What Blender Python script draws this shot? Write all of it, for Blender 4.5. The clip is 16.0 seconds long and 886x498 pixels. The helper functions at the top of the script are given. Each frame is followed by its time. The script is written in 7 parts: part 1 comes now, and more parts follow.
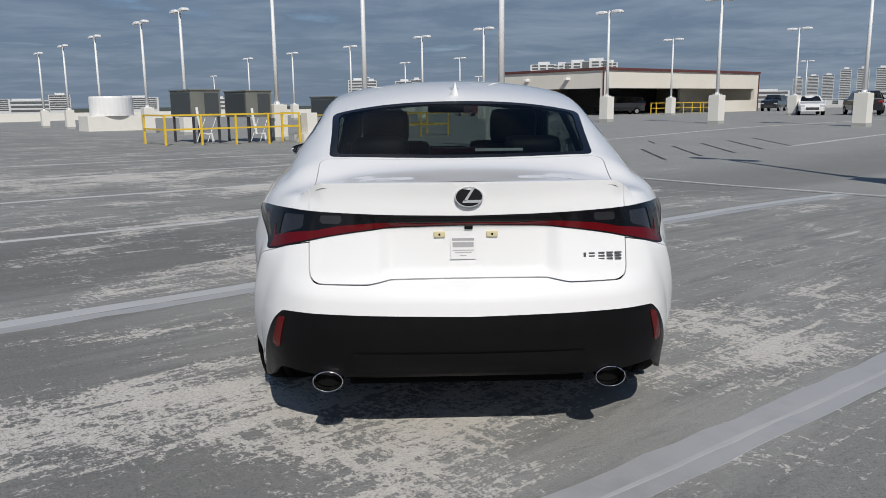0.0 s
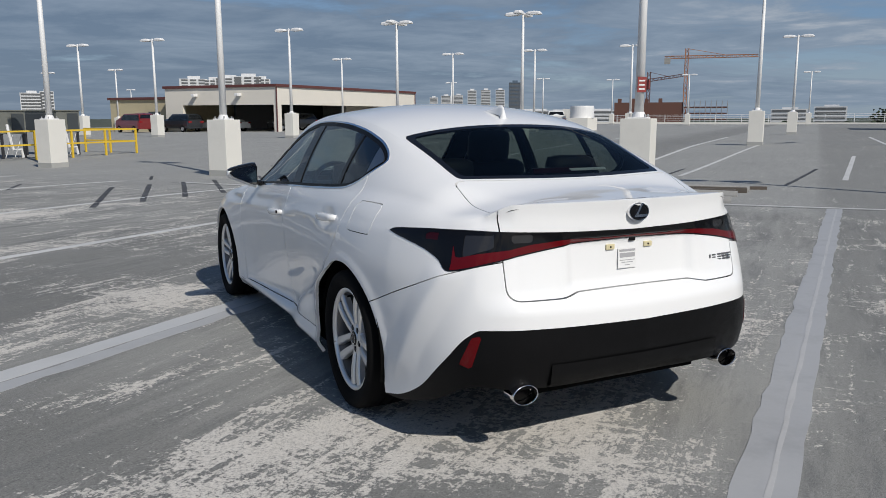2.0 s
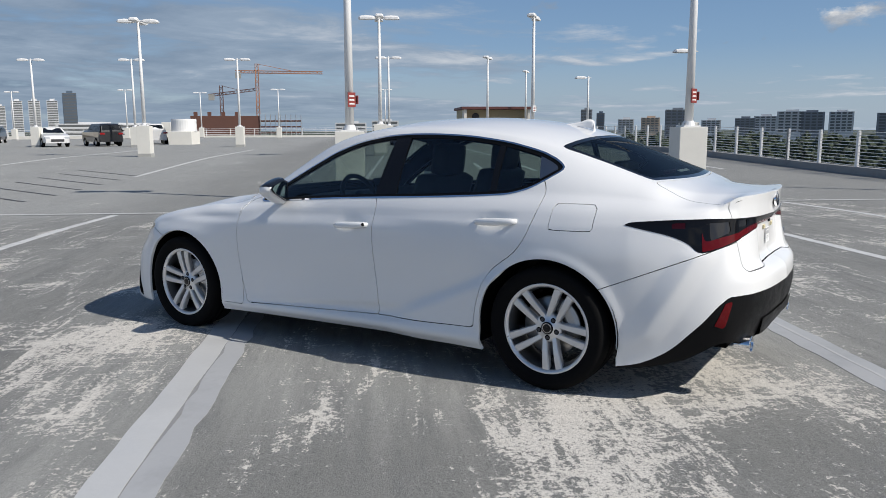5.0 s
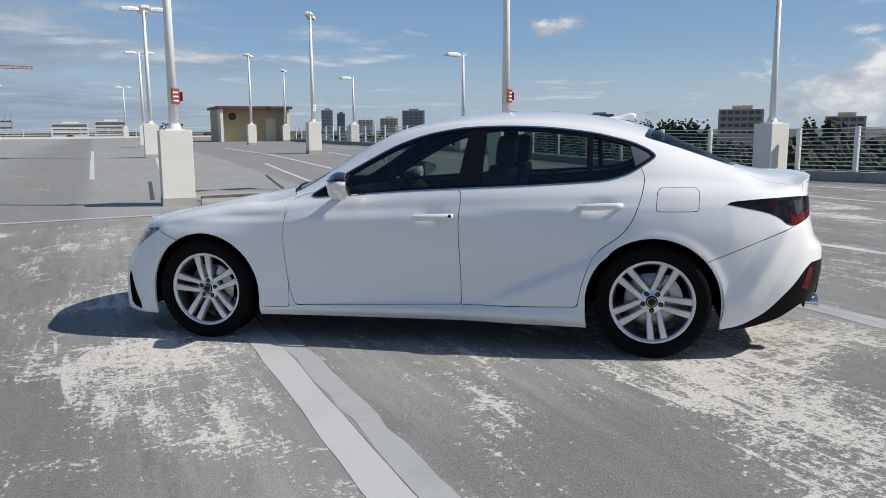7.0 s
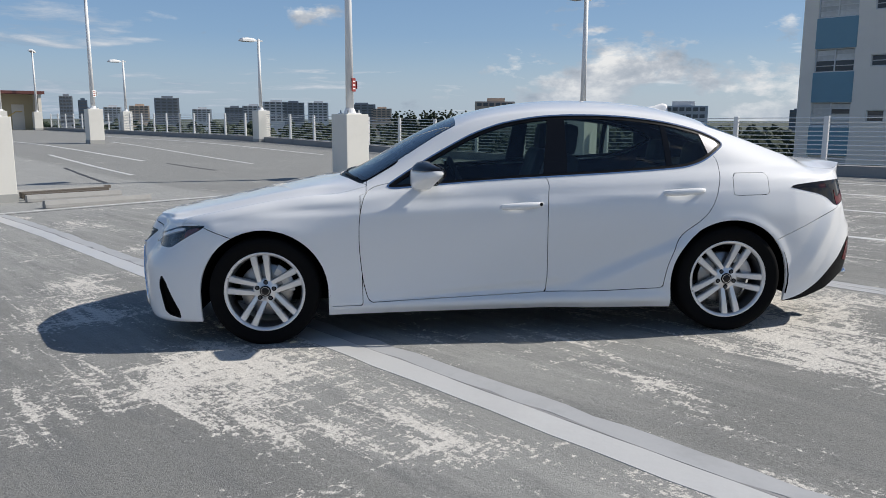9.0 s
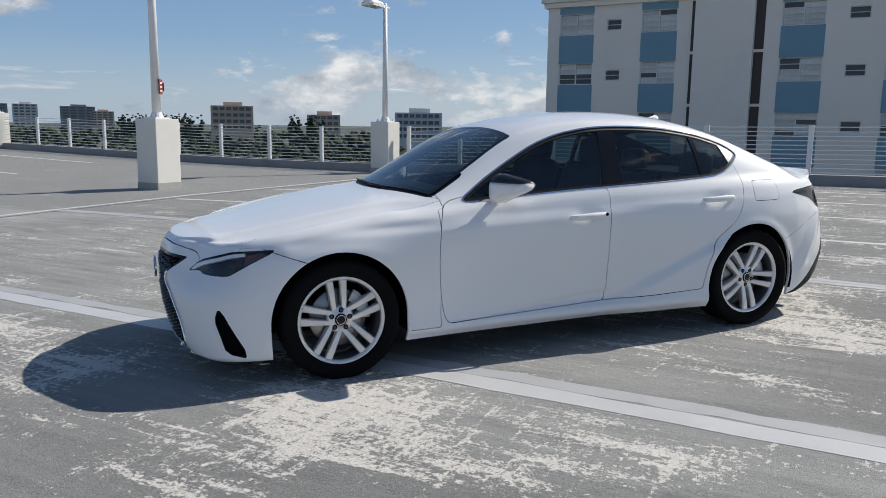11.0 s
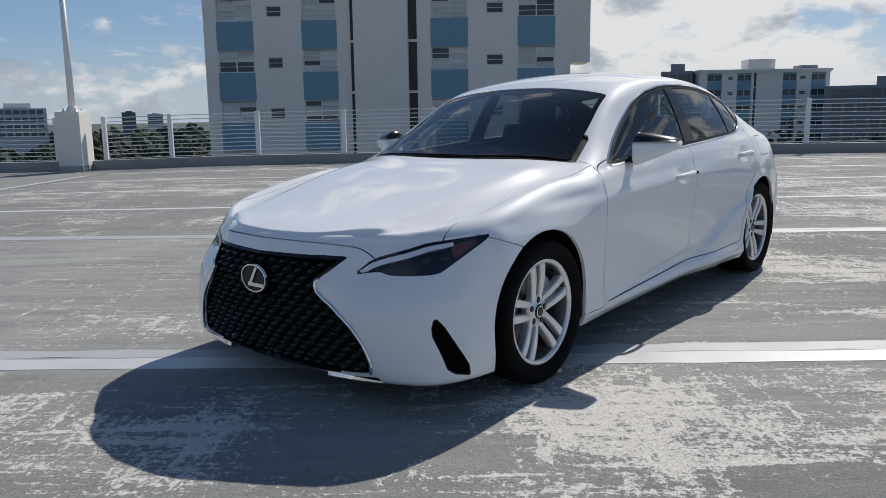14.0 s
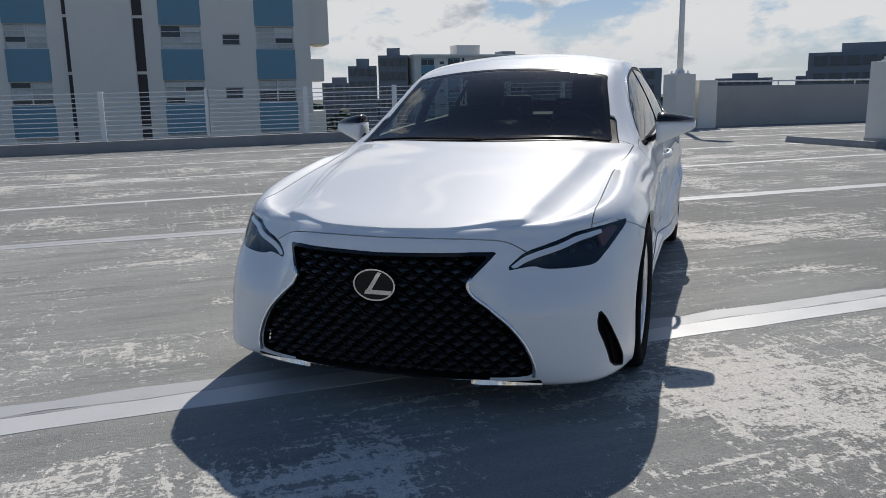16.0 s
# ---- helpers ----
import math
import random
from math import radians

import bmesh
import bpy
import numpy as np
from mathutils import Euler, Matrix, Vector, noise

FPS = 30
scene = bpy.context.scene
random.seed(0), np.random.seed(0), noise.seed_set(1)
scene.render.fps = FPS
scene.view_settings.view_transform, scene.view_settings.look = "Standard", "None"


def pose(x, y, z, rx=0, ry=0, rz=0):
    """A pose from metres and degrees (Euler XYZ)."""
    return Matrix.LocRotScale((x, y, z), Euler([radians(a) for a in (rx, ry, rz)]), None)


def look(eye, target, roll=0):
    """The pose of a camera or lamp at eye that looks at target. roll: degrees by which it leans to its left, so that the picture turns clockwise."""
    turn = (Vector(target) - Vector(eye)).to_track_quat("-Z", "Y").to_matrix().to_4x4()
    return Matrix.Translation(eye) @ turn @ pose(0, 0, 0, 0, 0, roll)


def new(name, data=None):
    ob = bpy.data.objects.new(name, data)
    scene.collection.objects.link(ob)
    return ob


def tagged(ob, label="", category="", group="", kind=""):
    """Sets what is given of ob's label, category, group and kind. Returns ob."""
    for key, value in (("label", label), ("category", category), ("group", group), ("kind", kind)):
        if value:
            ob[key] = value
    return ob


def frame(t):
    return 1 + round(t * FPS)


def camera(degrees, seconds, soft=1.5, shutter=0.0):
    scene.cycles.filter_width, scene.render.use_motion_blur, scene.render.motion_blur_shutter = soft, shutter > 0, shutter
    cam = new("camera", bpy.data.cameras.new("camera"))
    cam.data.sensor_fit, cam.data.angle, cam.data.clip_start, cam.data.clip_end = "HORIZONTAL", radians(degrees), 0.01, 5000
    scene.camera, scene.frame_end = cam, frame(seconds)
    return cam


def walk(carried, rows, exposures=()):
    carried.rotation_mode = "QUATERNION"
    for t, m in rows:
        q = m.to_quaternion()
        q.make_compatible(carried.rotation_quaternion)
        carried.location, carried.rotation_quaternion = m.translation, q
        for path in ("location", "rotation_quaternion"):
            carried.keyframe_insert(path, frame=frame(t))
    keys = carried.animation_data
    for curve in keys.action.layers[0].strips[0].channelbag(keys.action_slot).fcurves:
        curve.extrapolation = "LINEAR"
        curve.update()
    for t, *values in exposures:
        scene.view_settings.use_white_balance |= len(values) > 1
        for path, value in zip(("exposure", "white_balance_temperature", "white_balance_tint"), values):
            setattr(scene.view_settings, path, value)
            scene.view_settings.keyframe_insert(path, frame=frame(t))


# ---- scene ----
cam = camera(59.7, 16.0, soft=0.65)
PATH = [
    (0, (-0.165, -3.617, 1.297), (-0.113, -1.654, 0.922), -0.6),
    (0.5, (-0.645, -3.593, 1.314), (-0.368, -1.647, 0.942), -0.5),
    (1, (-1.108, -3.502, 1.326), (-0.617, -1.597, 0.963), -0.4),
    (1.5, (-1.602, -3.445, 1.347), (-0.902, -1.605, 0.996), -0.2),
    (2, (-2.047, -3.28, 1.342), (-1.165, -1.517, 1.001), -0.1),
    (2.5, (-2.493, -3.111, 1.327), (-1.438, -1.444, 1.0), 0.2),
    (3, (-2.932, -2.9, 1.344), (-1.718, -1.343, 1.027), 0.5),
    (3.5, (-3.334, -2.627, 1.365), (-1.981, -1.188, 1.054), 0.6),
    (4, (-3.752, -2.355, 1.372), (-2.282, -1.035, 1.063), 0.5),
    (4.5, (-4.097, -1.995, 1.352), (-2.524, -0.799, 1.044), 0.3),
    (4.7, (-4.225, -1.856, 1.349), (-2.615, -0.71, 1.041), 0.1),
    (6.8, (-5.261, -0.045, 1.303), (-3.359, 0.486, 0.988), -0.3),
    (7, (-5.299, 0.137, 1.304), (-3.38, 0.607, 0.993), -0.3),
    (7.5, (-5.416, 0.602, 1.306), (-3.467, 0.922, 0.99), -0.2),
    (8, (-5.431, 1.075, 1.289), (-3.466, 1.252, 0.967), -0.1),
    (8.5, (-5.425, 1.553, 1.288), (-3.452, 1.58, 0.957), 0.0),
    (9, (-5.393, 2.043, 1.294), (-3.425, 1.916, 0.957), 0.2),
    (9.2, (-5.34, 2.244, 1.279), (-3.377, 2.054, 0.943), 0.3),
    (11.3, (-4.607, 4.101, 1.308), (-2.828, 3.244, 0.992), 0.5),
    (11.5, (-4.487, 4.248, 1.288), (-2.735, 3.335, 0.973), 0.3),
    (12, (-4.143, 4.573, 1.276), (-2.467, 3.527, 0.964), -0.1),
    (12.5, (-3.812, 4.913, 1.255), (-2.221, 3.743, 0.938), -0.5),
    (13, (-3.426, 5.17, 1.213), (-1.93, 3.883, 0.888), -0.7),
    (13.5, (-3.064, 5.422, 1.164), (-1.676, 4.022, 0.833), -0.8),
    (14, (-2.689, 5.633, 1.135), (-1.421, 4.124, 0.796), -0.8),
    (14.5, (-2.298, 5.792, 1.127), (-1.163, 4.182, 0.78), -0.7),
    (15, (-1.915, 5.997, 1.134), (-0.927, 4.295, 0.774), -0.7),
    (15.5, (-1.52, 6.104, 1.139), (-0.695, 4.321, 0.763), -0.8),
    (16, (-1.16, 6.21, 1.15), (-0.508, 4.36, 0.758), -1.0),
]
walk(cam, [(t, look(eye, target, roll)) for t, eye, target, roll in PATH], [(0, -0.36, 6600, 10), (2, -0.31, 6600, 10), (3, -0.22, 6600, 10), (4, -0.09, 6620, 10), (8, 0.13, 6680, 10), (12, 0.12, 6680, 10), (14, -0.01, 6620, 10), (16, -0.09, 6600, 10)])

# ---- light ----
SUN = Vector((0.145, -1.1, 1.0)).normalized()
world = bpy.data.worlds.new("sky")
scene.world = world
world.use_nodes = True
wn, wl = world.node_tree.nodes, world.node_tree.links
wn.clear()


def wmath(op, a, b=None, c=None):
    nd = wn.new("ShaderNodeMath")
    nd.operation = op
    for i, v in enumerate((a, b, c)):
        if v is None:
            continue
        if isinstance(v, (int, float)):
            nd.inputs[i].default_value = v
        else:
            wl.new(v, nd.inputs[i])
    return nd.outputs[0]


def wramp(src, stops):
    nd = wn.new("ShaderNodeValToRGB")
    while len(nd.color_ramp.elements) < len(stops):
        nd.color_ramp.elements.new(0.5)
    for el, (p, c) in zip(nd.color_ramp.elements, stops):
        el.position, el.color = p, c if len(c) == 4 else (*c, 1)
    wl.new(src, nd.inputs[0])
    return nd.outputs[0]


def wmix(f, a, b):
    nd = wn.new("ShaderNodeMix")
    nd.data_type = "RGBA"
    for sock, v in ((nd.inputs[0], f), (nd.inputs[6], a), (nd.inputs[7], b)):
        if isinstance(v, (tuple, float, int)):
            sock.default_value = v
        else:
            wl.new(v, sock)
    return nd.outputs[2]


sky = wn.new("ShaderNodeTexSky")
sky.sky_type, sky.sun_disc = "NISHITA", False
sky.sun_elevation, sky.sun_rotation = math.asin(SUN.z), math.atan2(SUN.x, SUN.y)
sky.air_density, sky.dust_density, sky.ozone_density = 1.0, 0.6, 1.4
gen = wn.new("ShaderNodeTexCoord").outputs["Generated"]
sep = wn.new("ShaderNodeSeparateXYZ")
wl.new(gen, sep.inputs[0])
dx, dy, dz = sep.outputs
# clouds lie on a high flat layer: stretch the direction onto it
lift = wmath("MAXIMUM", wmath("ADD", dz, 0.07), 0.03)
comb = wn.new("ShaderNodeCombineXYZ")
wl.new(wmath("DIVIDE", dx, lift), comb.inputs[0])
wl.new(wmath("DIVIDE", dy, lift), comb.inputs[1])


def wnoise(scale, detail, rough, dist, off):
    mp = wn.new("ShaderNodeMapping")
    mp.inputs["Location"].default_value = off
    wl.new(comb.outputs[0], mp.inputs[0])
    nz = wn.new("ShaderNodeTexNoise")
    nz.inputs["Scale"].default_value, nz.inputs["Detail"].default_value = scale, detail
    nz.inputs["Roughness"].default_value, nz.inputs["Distortion"].default_value = rough, dist
    wl.new(mp.outputs[0], nz.inputs["Vector"])
    return nz.outputs["Fac"]


def wdir(scale, detail, rough, flat, off):
    """Noise over the directions themselves: heaped clouds."""
    mp = wn.new("ShaderNodeMapping")
    mp.inputs["Location"].default_value, mp.inputs["Scale"].default_value = off, (1, 1, flat)
    wl.new(gen, mp.inputs[0])
    nz = wn.new("ShaderNodeTexNoise")
    nz.inputs["Scale"].default_value, nz.inputs["Detail"].default_value = scale, detail
    nz.inputs["Roughness"].default_value, nz.inputs["Distortion"].default_value = rough, 0.15
    wl.new(mp.outputs[0], nz.inputs["Vector"])
    return nz.outputs["Fac"]


big = wnoise(0.28, 7, 0.62, 0.5, (3.1, 1.7, 0.0))
fine = wnoise(1.1, 8, 0.6, 0.3, (0.4, 7.7, 2.0))
heap = wdir(5.6, 10, 0.6, 2.2, (0.3, 0.9, 0.2))
lump = wdir(11.0, 7, 0.6, 1.9, (2.3, 0.1, 0.6))
sunny = wmath("ADD", wmath("MULTIPLY", dx, SUN.x), wmath("ADD", wmath("MULTIPLY", dy, SUN.y), wmath("MULTIPLY", dz, SUN.z)))
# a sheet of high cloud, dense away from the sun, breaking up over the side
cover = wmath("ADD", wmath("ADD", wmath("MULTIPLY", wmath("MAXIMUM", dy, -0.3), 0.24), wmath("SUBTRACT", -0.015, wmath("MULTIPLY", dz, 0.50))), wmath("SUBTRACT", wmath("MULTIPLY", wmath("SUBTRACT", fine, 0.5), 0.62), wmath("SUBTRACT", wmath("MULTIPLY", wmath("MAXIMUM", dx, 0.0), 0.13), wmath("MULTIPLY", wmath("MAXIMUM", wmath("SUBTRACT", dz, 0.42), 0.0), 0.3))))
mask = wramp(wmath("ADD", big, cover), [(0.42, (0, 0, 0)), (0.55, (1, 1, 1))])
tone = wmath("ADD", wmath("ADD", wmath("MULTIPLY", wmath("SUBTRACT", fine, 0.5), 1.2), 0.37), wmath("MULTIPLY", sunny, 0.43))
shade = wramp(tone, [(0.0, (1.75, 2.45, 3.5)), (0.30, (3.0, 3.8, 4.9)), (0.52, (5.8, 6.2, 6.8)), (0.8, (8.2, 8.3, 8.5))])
# clear air: deep blue overhead, paler towards the horizon
air = wmix(0.3, wramp(dz, [(0.0, (3.3, 4.5, 5.8)), (0.10, (1.6, 3.05, 5.4)), (0.30, (0.8, 1.85, 4.1)), (1.0, (0.3, 0.7, 1.7))]), sky.outputs[0])
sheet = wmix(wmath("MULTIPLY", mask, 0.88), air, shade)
# heaped cloud, thick towards the sun
bank = wramp(wmath("ADD", heap, wmath("SUBTRACT", wmath("MULTIPLY", wmath("SUBTRACT", sunny, 0.42), 0.26), wmath("MULTIPLY", dz, 0.34))), [(0.482, (0, 0, 0)), (0.555, (1, 1, 1))])
white = wramp(wmath("ADD", wmath("MULTIPLY", lump, 0.8), wmath("MULTIPLY", sunny, 0.3)), [(0.38, (2.6, 3.1, 3.8)), (0.49, (4.4, 4.8, 5.4)), (0.58, (7.6, 7.7, 7.8))])
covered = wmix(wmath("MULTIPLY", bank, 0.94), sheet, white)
haze = wramp(dz, [(0.0, (0.48, 0.48, 0.48)), (0.07, (0, 0, 0))])
low = wramp(wmath("ADD", wmath("MULTIPLY", sunny, 0.5), 0.5), [(0.1, (2.1, 2.8, 3.8)), (0.45, (2.9, 3.9, 5.2)), (0.9, (4.9, 5.6, 6.4))])
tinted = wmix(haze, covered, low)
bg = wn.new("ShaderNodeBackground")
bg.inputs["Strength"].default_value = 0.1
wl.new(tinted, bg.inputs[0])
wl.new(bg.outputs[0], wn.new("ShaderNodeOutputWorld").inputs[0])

sun = new("sun", bpy.data.lights.new("sun", "SUN"))
sun.data.energy, sun.data.angle, sun.data.color = 4.25, radians(0.53), (1.0, 0.965, 0.91)
sun.matrix_world = look((0, 0, 60), Vector((0, 0, 60)) - SUN)


# ---- materials ----
def shader(name):
    m = bpy.data.materials.new(name)
    m.use_nodes = True
    return m, m.node_tree.nodes, m.node_tree.links, m.node_tree.nodes["Principled BSDF"]


def noise_of(nodes, links, scale, detail=4, rough=0.55, stretch=(1, 1, 1), turn=0.0, coord="Object"):
    tc, mp, nz = nodes.new("ShaderNodeTexCoord"), nodes.new("ShaderNodeMapping"), nodes.new("ShaderNodeTexNoise")
    mp.inputs["Scale"].default_value = stretch
    mp.inputs["Rotation"].default_value = (0, 0, turn)
    links.new(tc.outputs[coord], mp.inputs[0])
    links.new(mp.outputs[0], nz.inputs["Vector"])
    nz.inputs["Scale"].default_value, nz.inputs["Detail"].default_value, nz.inputs["Roughness"].default_value = scale, detail, rough
    return nz.outputs["Fac"]


def ramp(nodes, links, src, stops, hard=False):
    nd = nodes.new("ShaderNodeValToRGB")
    while len(nd.color_ramp.elements) < len(stops):
        nd.color_ramp.elements.new(0.5)
    for el, (p, c) in zip(nd.color_ramp.elements, stops):
        el.position, el.color = p, ((c, c, c, 1) if isinstance(c, (int, float)) else (*c, 1))
    if hard:
        nd.color_ramp.interpolation = "CONSTANT"
    links.new(src, nd.inputs[0])
    return nd.outputs[0]


def mixc(nodes, links, f, a, b, blend="MIX"):
    nd = nodes.new("ShaderNodeMix")
    nd.data_type, nd.blend_type = "RGBA", blend
    for sock, v in ((nd.inputs[0], f), (nd.inputs[6], a), (nd.inputs[7], b)):
        if isinstance(v, (int, float)):
            sock.default_value = v
        elif isinstance(v, tuple):
            sock.default_value = (*v, 1) if len(v) == 3 else v
        else:
            links.new(v, sock)
    return nd.outputs[2]


def maths(nodes, links, op, a, b):
    nd = nodes.new("ShaderNodeMath")
    nd.operation = op
    for i, v in enumerate((a, b)):
        if isinstance(v, (int, float)):
            nd.inputs[i].default_value = v
        else:
            links.new(v, nd.inputs[i])
    return nd.outputs[0]


def bumped(nodes, links, bsdf, height, strength, distance=0.01):
    b = nodes.new("ShaderNodeBump")
    b.inputs["Strength"].default_value, b.inputs["Distance"].default_value = strength, distance
    links.new(height, b.inputs["Height"])
    links.new(b.outputs[0], bsdf.inputs["Normal"])


def mat(name, colour, rough=0.6, metal=0.0, var=0.12, scale=3.0, grain=60.0, bump=0.15, dirt=0.0, dirt_colour=(0.12, 0.11, 0.1), coat=0.0, stretch=(1, 1, 1), each=0.0, spec=0.5):
    m, n, l, p = shader(name)
    p.inputs["Specular IOR Level"].default_value = spec
    a, b = noise_of(n, l, scale, 5, 0.6, stretch), noise_of(n, l, grain, 3, 0.6, stretch)
    dark, light = tuple(c * (1 - var) for c in colour), tuple(min(1, c * (1 + var)) for c in colour)
    c = mixc(n, l, a, dark, light)
    c = mixc(n, l, 0.35, c, mixc(n, l, b, dark, light))
    if each:
        oi = n.new("ShaderNodeObjectInfo")
        c = mixc(n, l, each, c, mixc(n, l, oi.outputs["Random"], tuple(x * 0.6 for x in colour), tuple(min(1, x * 1.35) for x in colour)))
    if dirt:
        d = ramp(n, l, noise_of(n, l, scale * 0.7, 8, 0.7, stretch), [(0.5, 0), (0.72, dirt)])
        c = mixc(n, l, d, c, dirt_colour)
    l.new(c, p.inputs["Base Color"])
    l.new(ramp(n, l, a, [(0.3, max(0.02, rough - 0.08)), (0.7, min(1, rough + 0.08))]), p.inputs["Roughness"])
    p.inputs["Metallic"].default_value = metal
    p.inputs["Coat Weight"].default_value = coat
    p.inputs["Coat Roughness"].default_value = 0.04
    if bump:
        bumped(n, l, p, b, bump, 0.003)
    return m


def plain(name, colour, rough=0.4, metal=0.0, coat=0.0, emit=0.0):
    m, n, l, p = shader(name)
    p.inputs["Base Color"].default_value = (*colour, 1)
    p.inputs["Roughness"].default_value, p.inputs["Metallic"].default_value = rough, metal
    p.inputs["Coat Weight"].default_value, p.inputs["Coat Roughness"].default_value = coat, 0.03
    return m


STUCCO = mat("painted stucco", (0.74, 0.72, 0.66), 0.8, var=0.05, scale=1.2, grain=90, bump=0.3, dirt=0.18, dirt_colour=(0.42, 0.4, 0.35))
SKIRT = mat("grey painted skirting", (0.38, 0.38, 0.36), 0.8, var=0.12, scale=3, bump=0.3)
WHITE_STEEL = mat("white painted steel", (0.78, 0.78, 0.77), 0.42, var=0.04, scale=2, bump=0.03, dirt=0.1, dirt_colour=(0.5, 0.46, 0.4))
LAMP_GLASS = plain("lamp lens", (0.7, 0.72, 0.72), 0.2)
RED_SIGN = mat("faded red sign", (0.28, 0.045, 0.04), 0.5, var=0.15, scale=8)
SIGN_WHITE = mat("white sign print", (0.8, 0.8, 0.78), 0.5, var=0.05)
GALV = mat("galvanised metal", (0.5, 0.5, 0.5), 0.45, 0.7, var=0.15, scale=6)
DARK_METAL = mat("dark metal", (0.07, 0.07, 0.075), 0.45, 0.5, var=0.2)
CONCRETE = mat("weathered concrete", (0.33, 0.325, 0.31), 0.9, var=0.2, scale=2.2, bump=0.5, dirt=0.4)
CURB = mat("grey curb concrete", (0.3, 0.3, 0.295), 0.85, var=0.14, scale=1.5, bump=0.35, dirt=0.35)
PARAPET = mat("sandy grey parapet paint", (0.40, 0.385, 0.36), 0.85, var=0.06, scale=0.8, bump=0.3, dirt=0.2)
YELLOW = mat("safety yellow paint", (0.75, 0.5, 0.04), 0.45, var=0.1, scale=4, dirt=0.2)
UNIT_GREY = mat("weathered unit casing", (0.2, 0.205, 0.18), 0.55, 0.2, var=0.15, scale=2, dirt=0.3)
UNIT_DARK = mat("coil fins", (0.075, 0.085, 0.09), 0.6, 0.3, var=0.25, scale=20, stretch=(1, 1, 12))
APT_WALL = mat("grey white stucco", (0.90, 0.84, 0.76), 0.85, var=0.03, scale=0.5, grain=30, bump=0.25, dirt=0.12, dirt_colour=(0.4, 0.38, 0.35))
APT_BLUE = mat("blue stucco panel", (0.20, 0.36, 0.45), 0.8, var=0.06, scale=0.8, bump=0.2, dirt=0.1)
APT_FRAME = mat("white window frame", (0.7, 0.7, 0.69), 0.5, var=0.04)
APT_SLOT = mat("brown louvre", (0.06, 0.05, 0.048), 0.7, var=0.2, scale=6)
BLIND = mat("window pane with blind", (0.62, 0.62, 0.60), 0.25, var=0.25, scale=1.4, grain=8, bump=0.0, each=0.45)
PANE = mat("dark window pane", (0.06, 0.07, 0.08), 0.08, var=0.3, scale=1.0, bump=0.0, each=0.5)
PAV_WHITE = mat("cream wall paint", (0.72, 0.68, 0.6), 0.8, var=0.05, scale=0.6, bump=0.2, dirt=0.12, dirt_colour=(0.45, 0.4, 0.33))
ROOF_TRIM = mat("dark red roof trim", (0.12, 0.04, 0.035), 0.6, var=0.15)
TAN = mat("tan stucco", (0.5, 0.43, 0.28), 0.85, var=0.06, scale=0.6, dirt=0.15)
DARK_IN = mat("dark interior shade colour", (0.12, 0.12, 0.12), 0.8, var=0.15)
RUST = mat("rusty steelwork", (0.13, 0.06, 0.045), 0.8, var=0.3, scale=0.5)
CRANE = mat("crane orange", (0.42, 0.17, 0.07), 0.6, var=0.15)
FOLIAGE = mat("far foliage", (0.028, 0.042, 0.02), 0.85, var=0.5, scale=0.25, grain=2.5, bump=0.0, each=0.3)
GROUNDCOVER = mat("city ground", (0.06, 0.075, 0.05), 0.95, var=0.5, scale=0.02, grain=0.4, bump=0.0, dirt=0.6, dirt_colour=(0.2, 0.19, 0.17))
FAR_WHITE = mat("far white facade", (0.62, 0.63, 0.64), 0.8, var=0.06, scale=0.05, grain=0.5, bump=0)
FAR_GREY = mat("far grey facade", (0.25, 0.27, 0.3), 0.7, var=0.1, scale=0.05, grain=0.5, bump=0)
FAR_BLUE = mat("far blue glass facade", (0.10, 0.14, 0.19), 0.35, var=0.1, scale=0.05, grain=0.5, bump=0)
FAR_TAN = mat("far tan facade", (0.58, 0.46, 0.36), 0.8, var=0.1, scale=0.05, grain=0.5, bump=0)
FAR_WIN = plain("far window band", (0.13, 0.135, 0.14), 0.3)
RUBBER = mat("tyre rubber", (0.006, 0.006, 0.0063), 0.85, spec=0.1, var=0.25, scale=9, bump=0.1)


# ---- mesh helpers ----
def finish(bm, name, material, smooth=False):
    bmesh.ops.recalc_face_normals(bm, faces=bm.faces)
    me = bpy.data.meshes.new(name)
    bm.to_mesh(me)
    bm.free()
    for m in (material if isinstance(material, (list, tuple)) else [material]):
        me.materials.append(m)
    if smooth:
        me.shade_smooth()
    return me


def part(name, bm, material, parent=None, label="", smooth=False, m=None):
    ob = new(name, finish(bm, name, material, smooth) if isinstance(bm, bmesh.types.BMesh) else bm)
    if parent is not None:
        ob.parent = parent
    if m is not None:
        ob.matrix_basis = m
    return tagged(ob, label)


def thing(name, m, label, category, group="", kind=""):
    ob = new(name)
    ob.matrix_basis = m
    ob.empty_display_size = 0.2
    return tagged(ob, label, category, group, kind)


def add_box(bm, lo, hi, bevel=0.0, m=None):
    vs = [bm.verts.new((x, y, z)) for z in (lo[2], hi[2]) for y in (lo[1], hi[1]) for x in (lo[0], hi[0])]
    fs = [bm.faces.new([vs[i] for i in q]) for q in ((0, 2, 3, 1), (4, 5, 7, 6), (0, 1, 5, 4), (2, 6, 7, 3), (0, 4, 6, 2), (1, 3, 7, 5))]
    geom = vs
    if bevel:
        es = list({e for f in fs for e in f.edges})
        r = bmesh.ops.bevel(bm, geom=es, offset=bevel, segments=2, affect="EDGES", profile=0.6)
        geom = list({v for f in r["faces"] for v in f.verts} | {v for v in vs if v.is_valid})
    if m is not None:
        bmesh.ops.transform(bm, matrix=m, verts=[v for v in geom if v.is_valid])
    return bm


def box(lo, hi, bevel=0.0, m=None):
    return add_box(bmesh.new(), lo, hi, bevel, m)


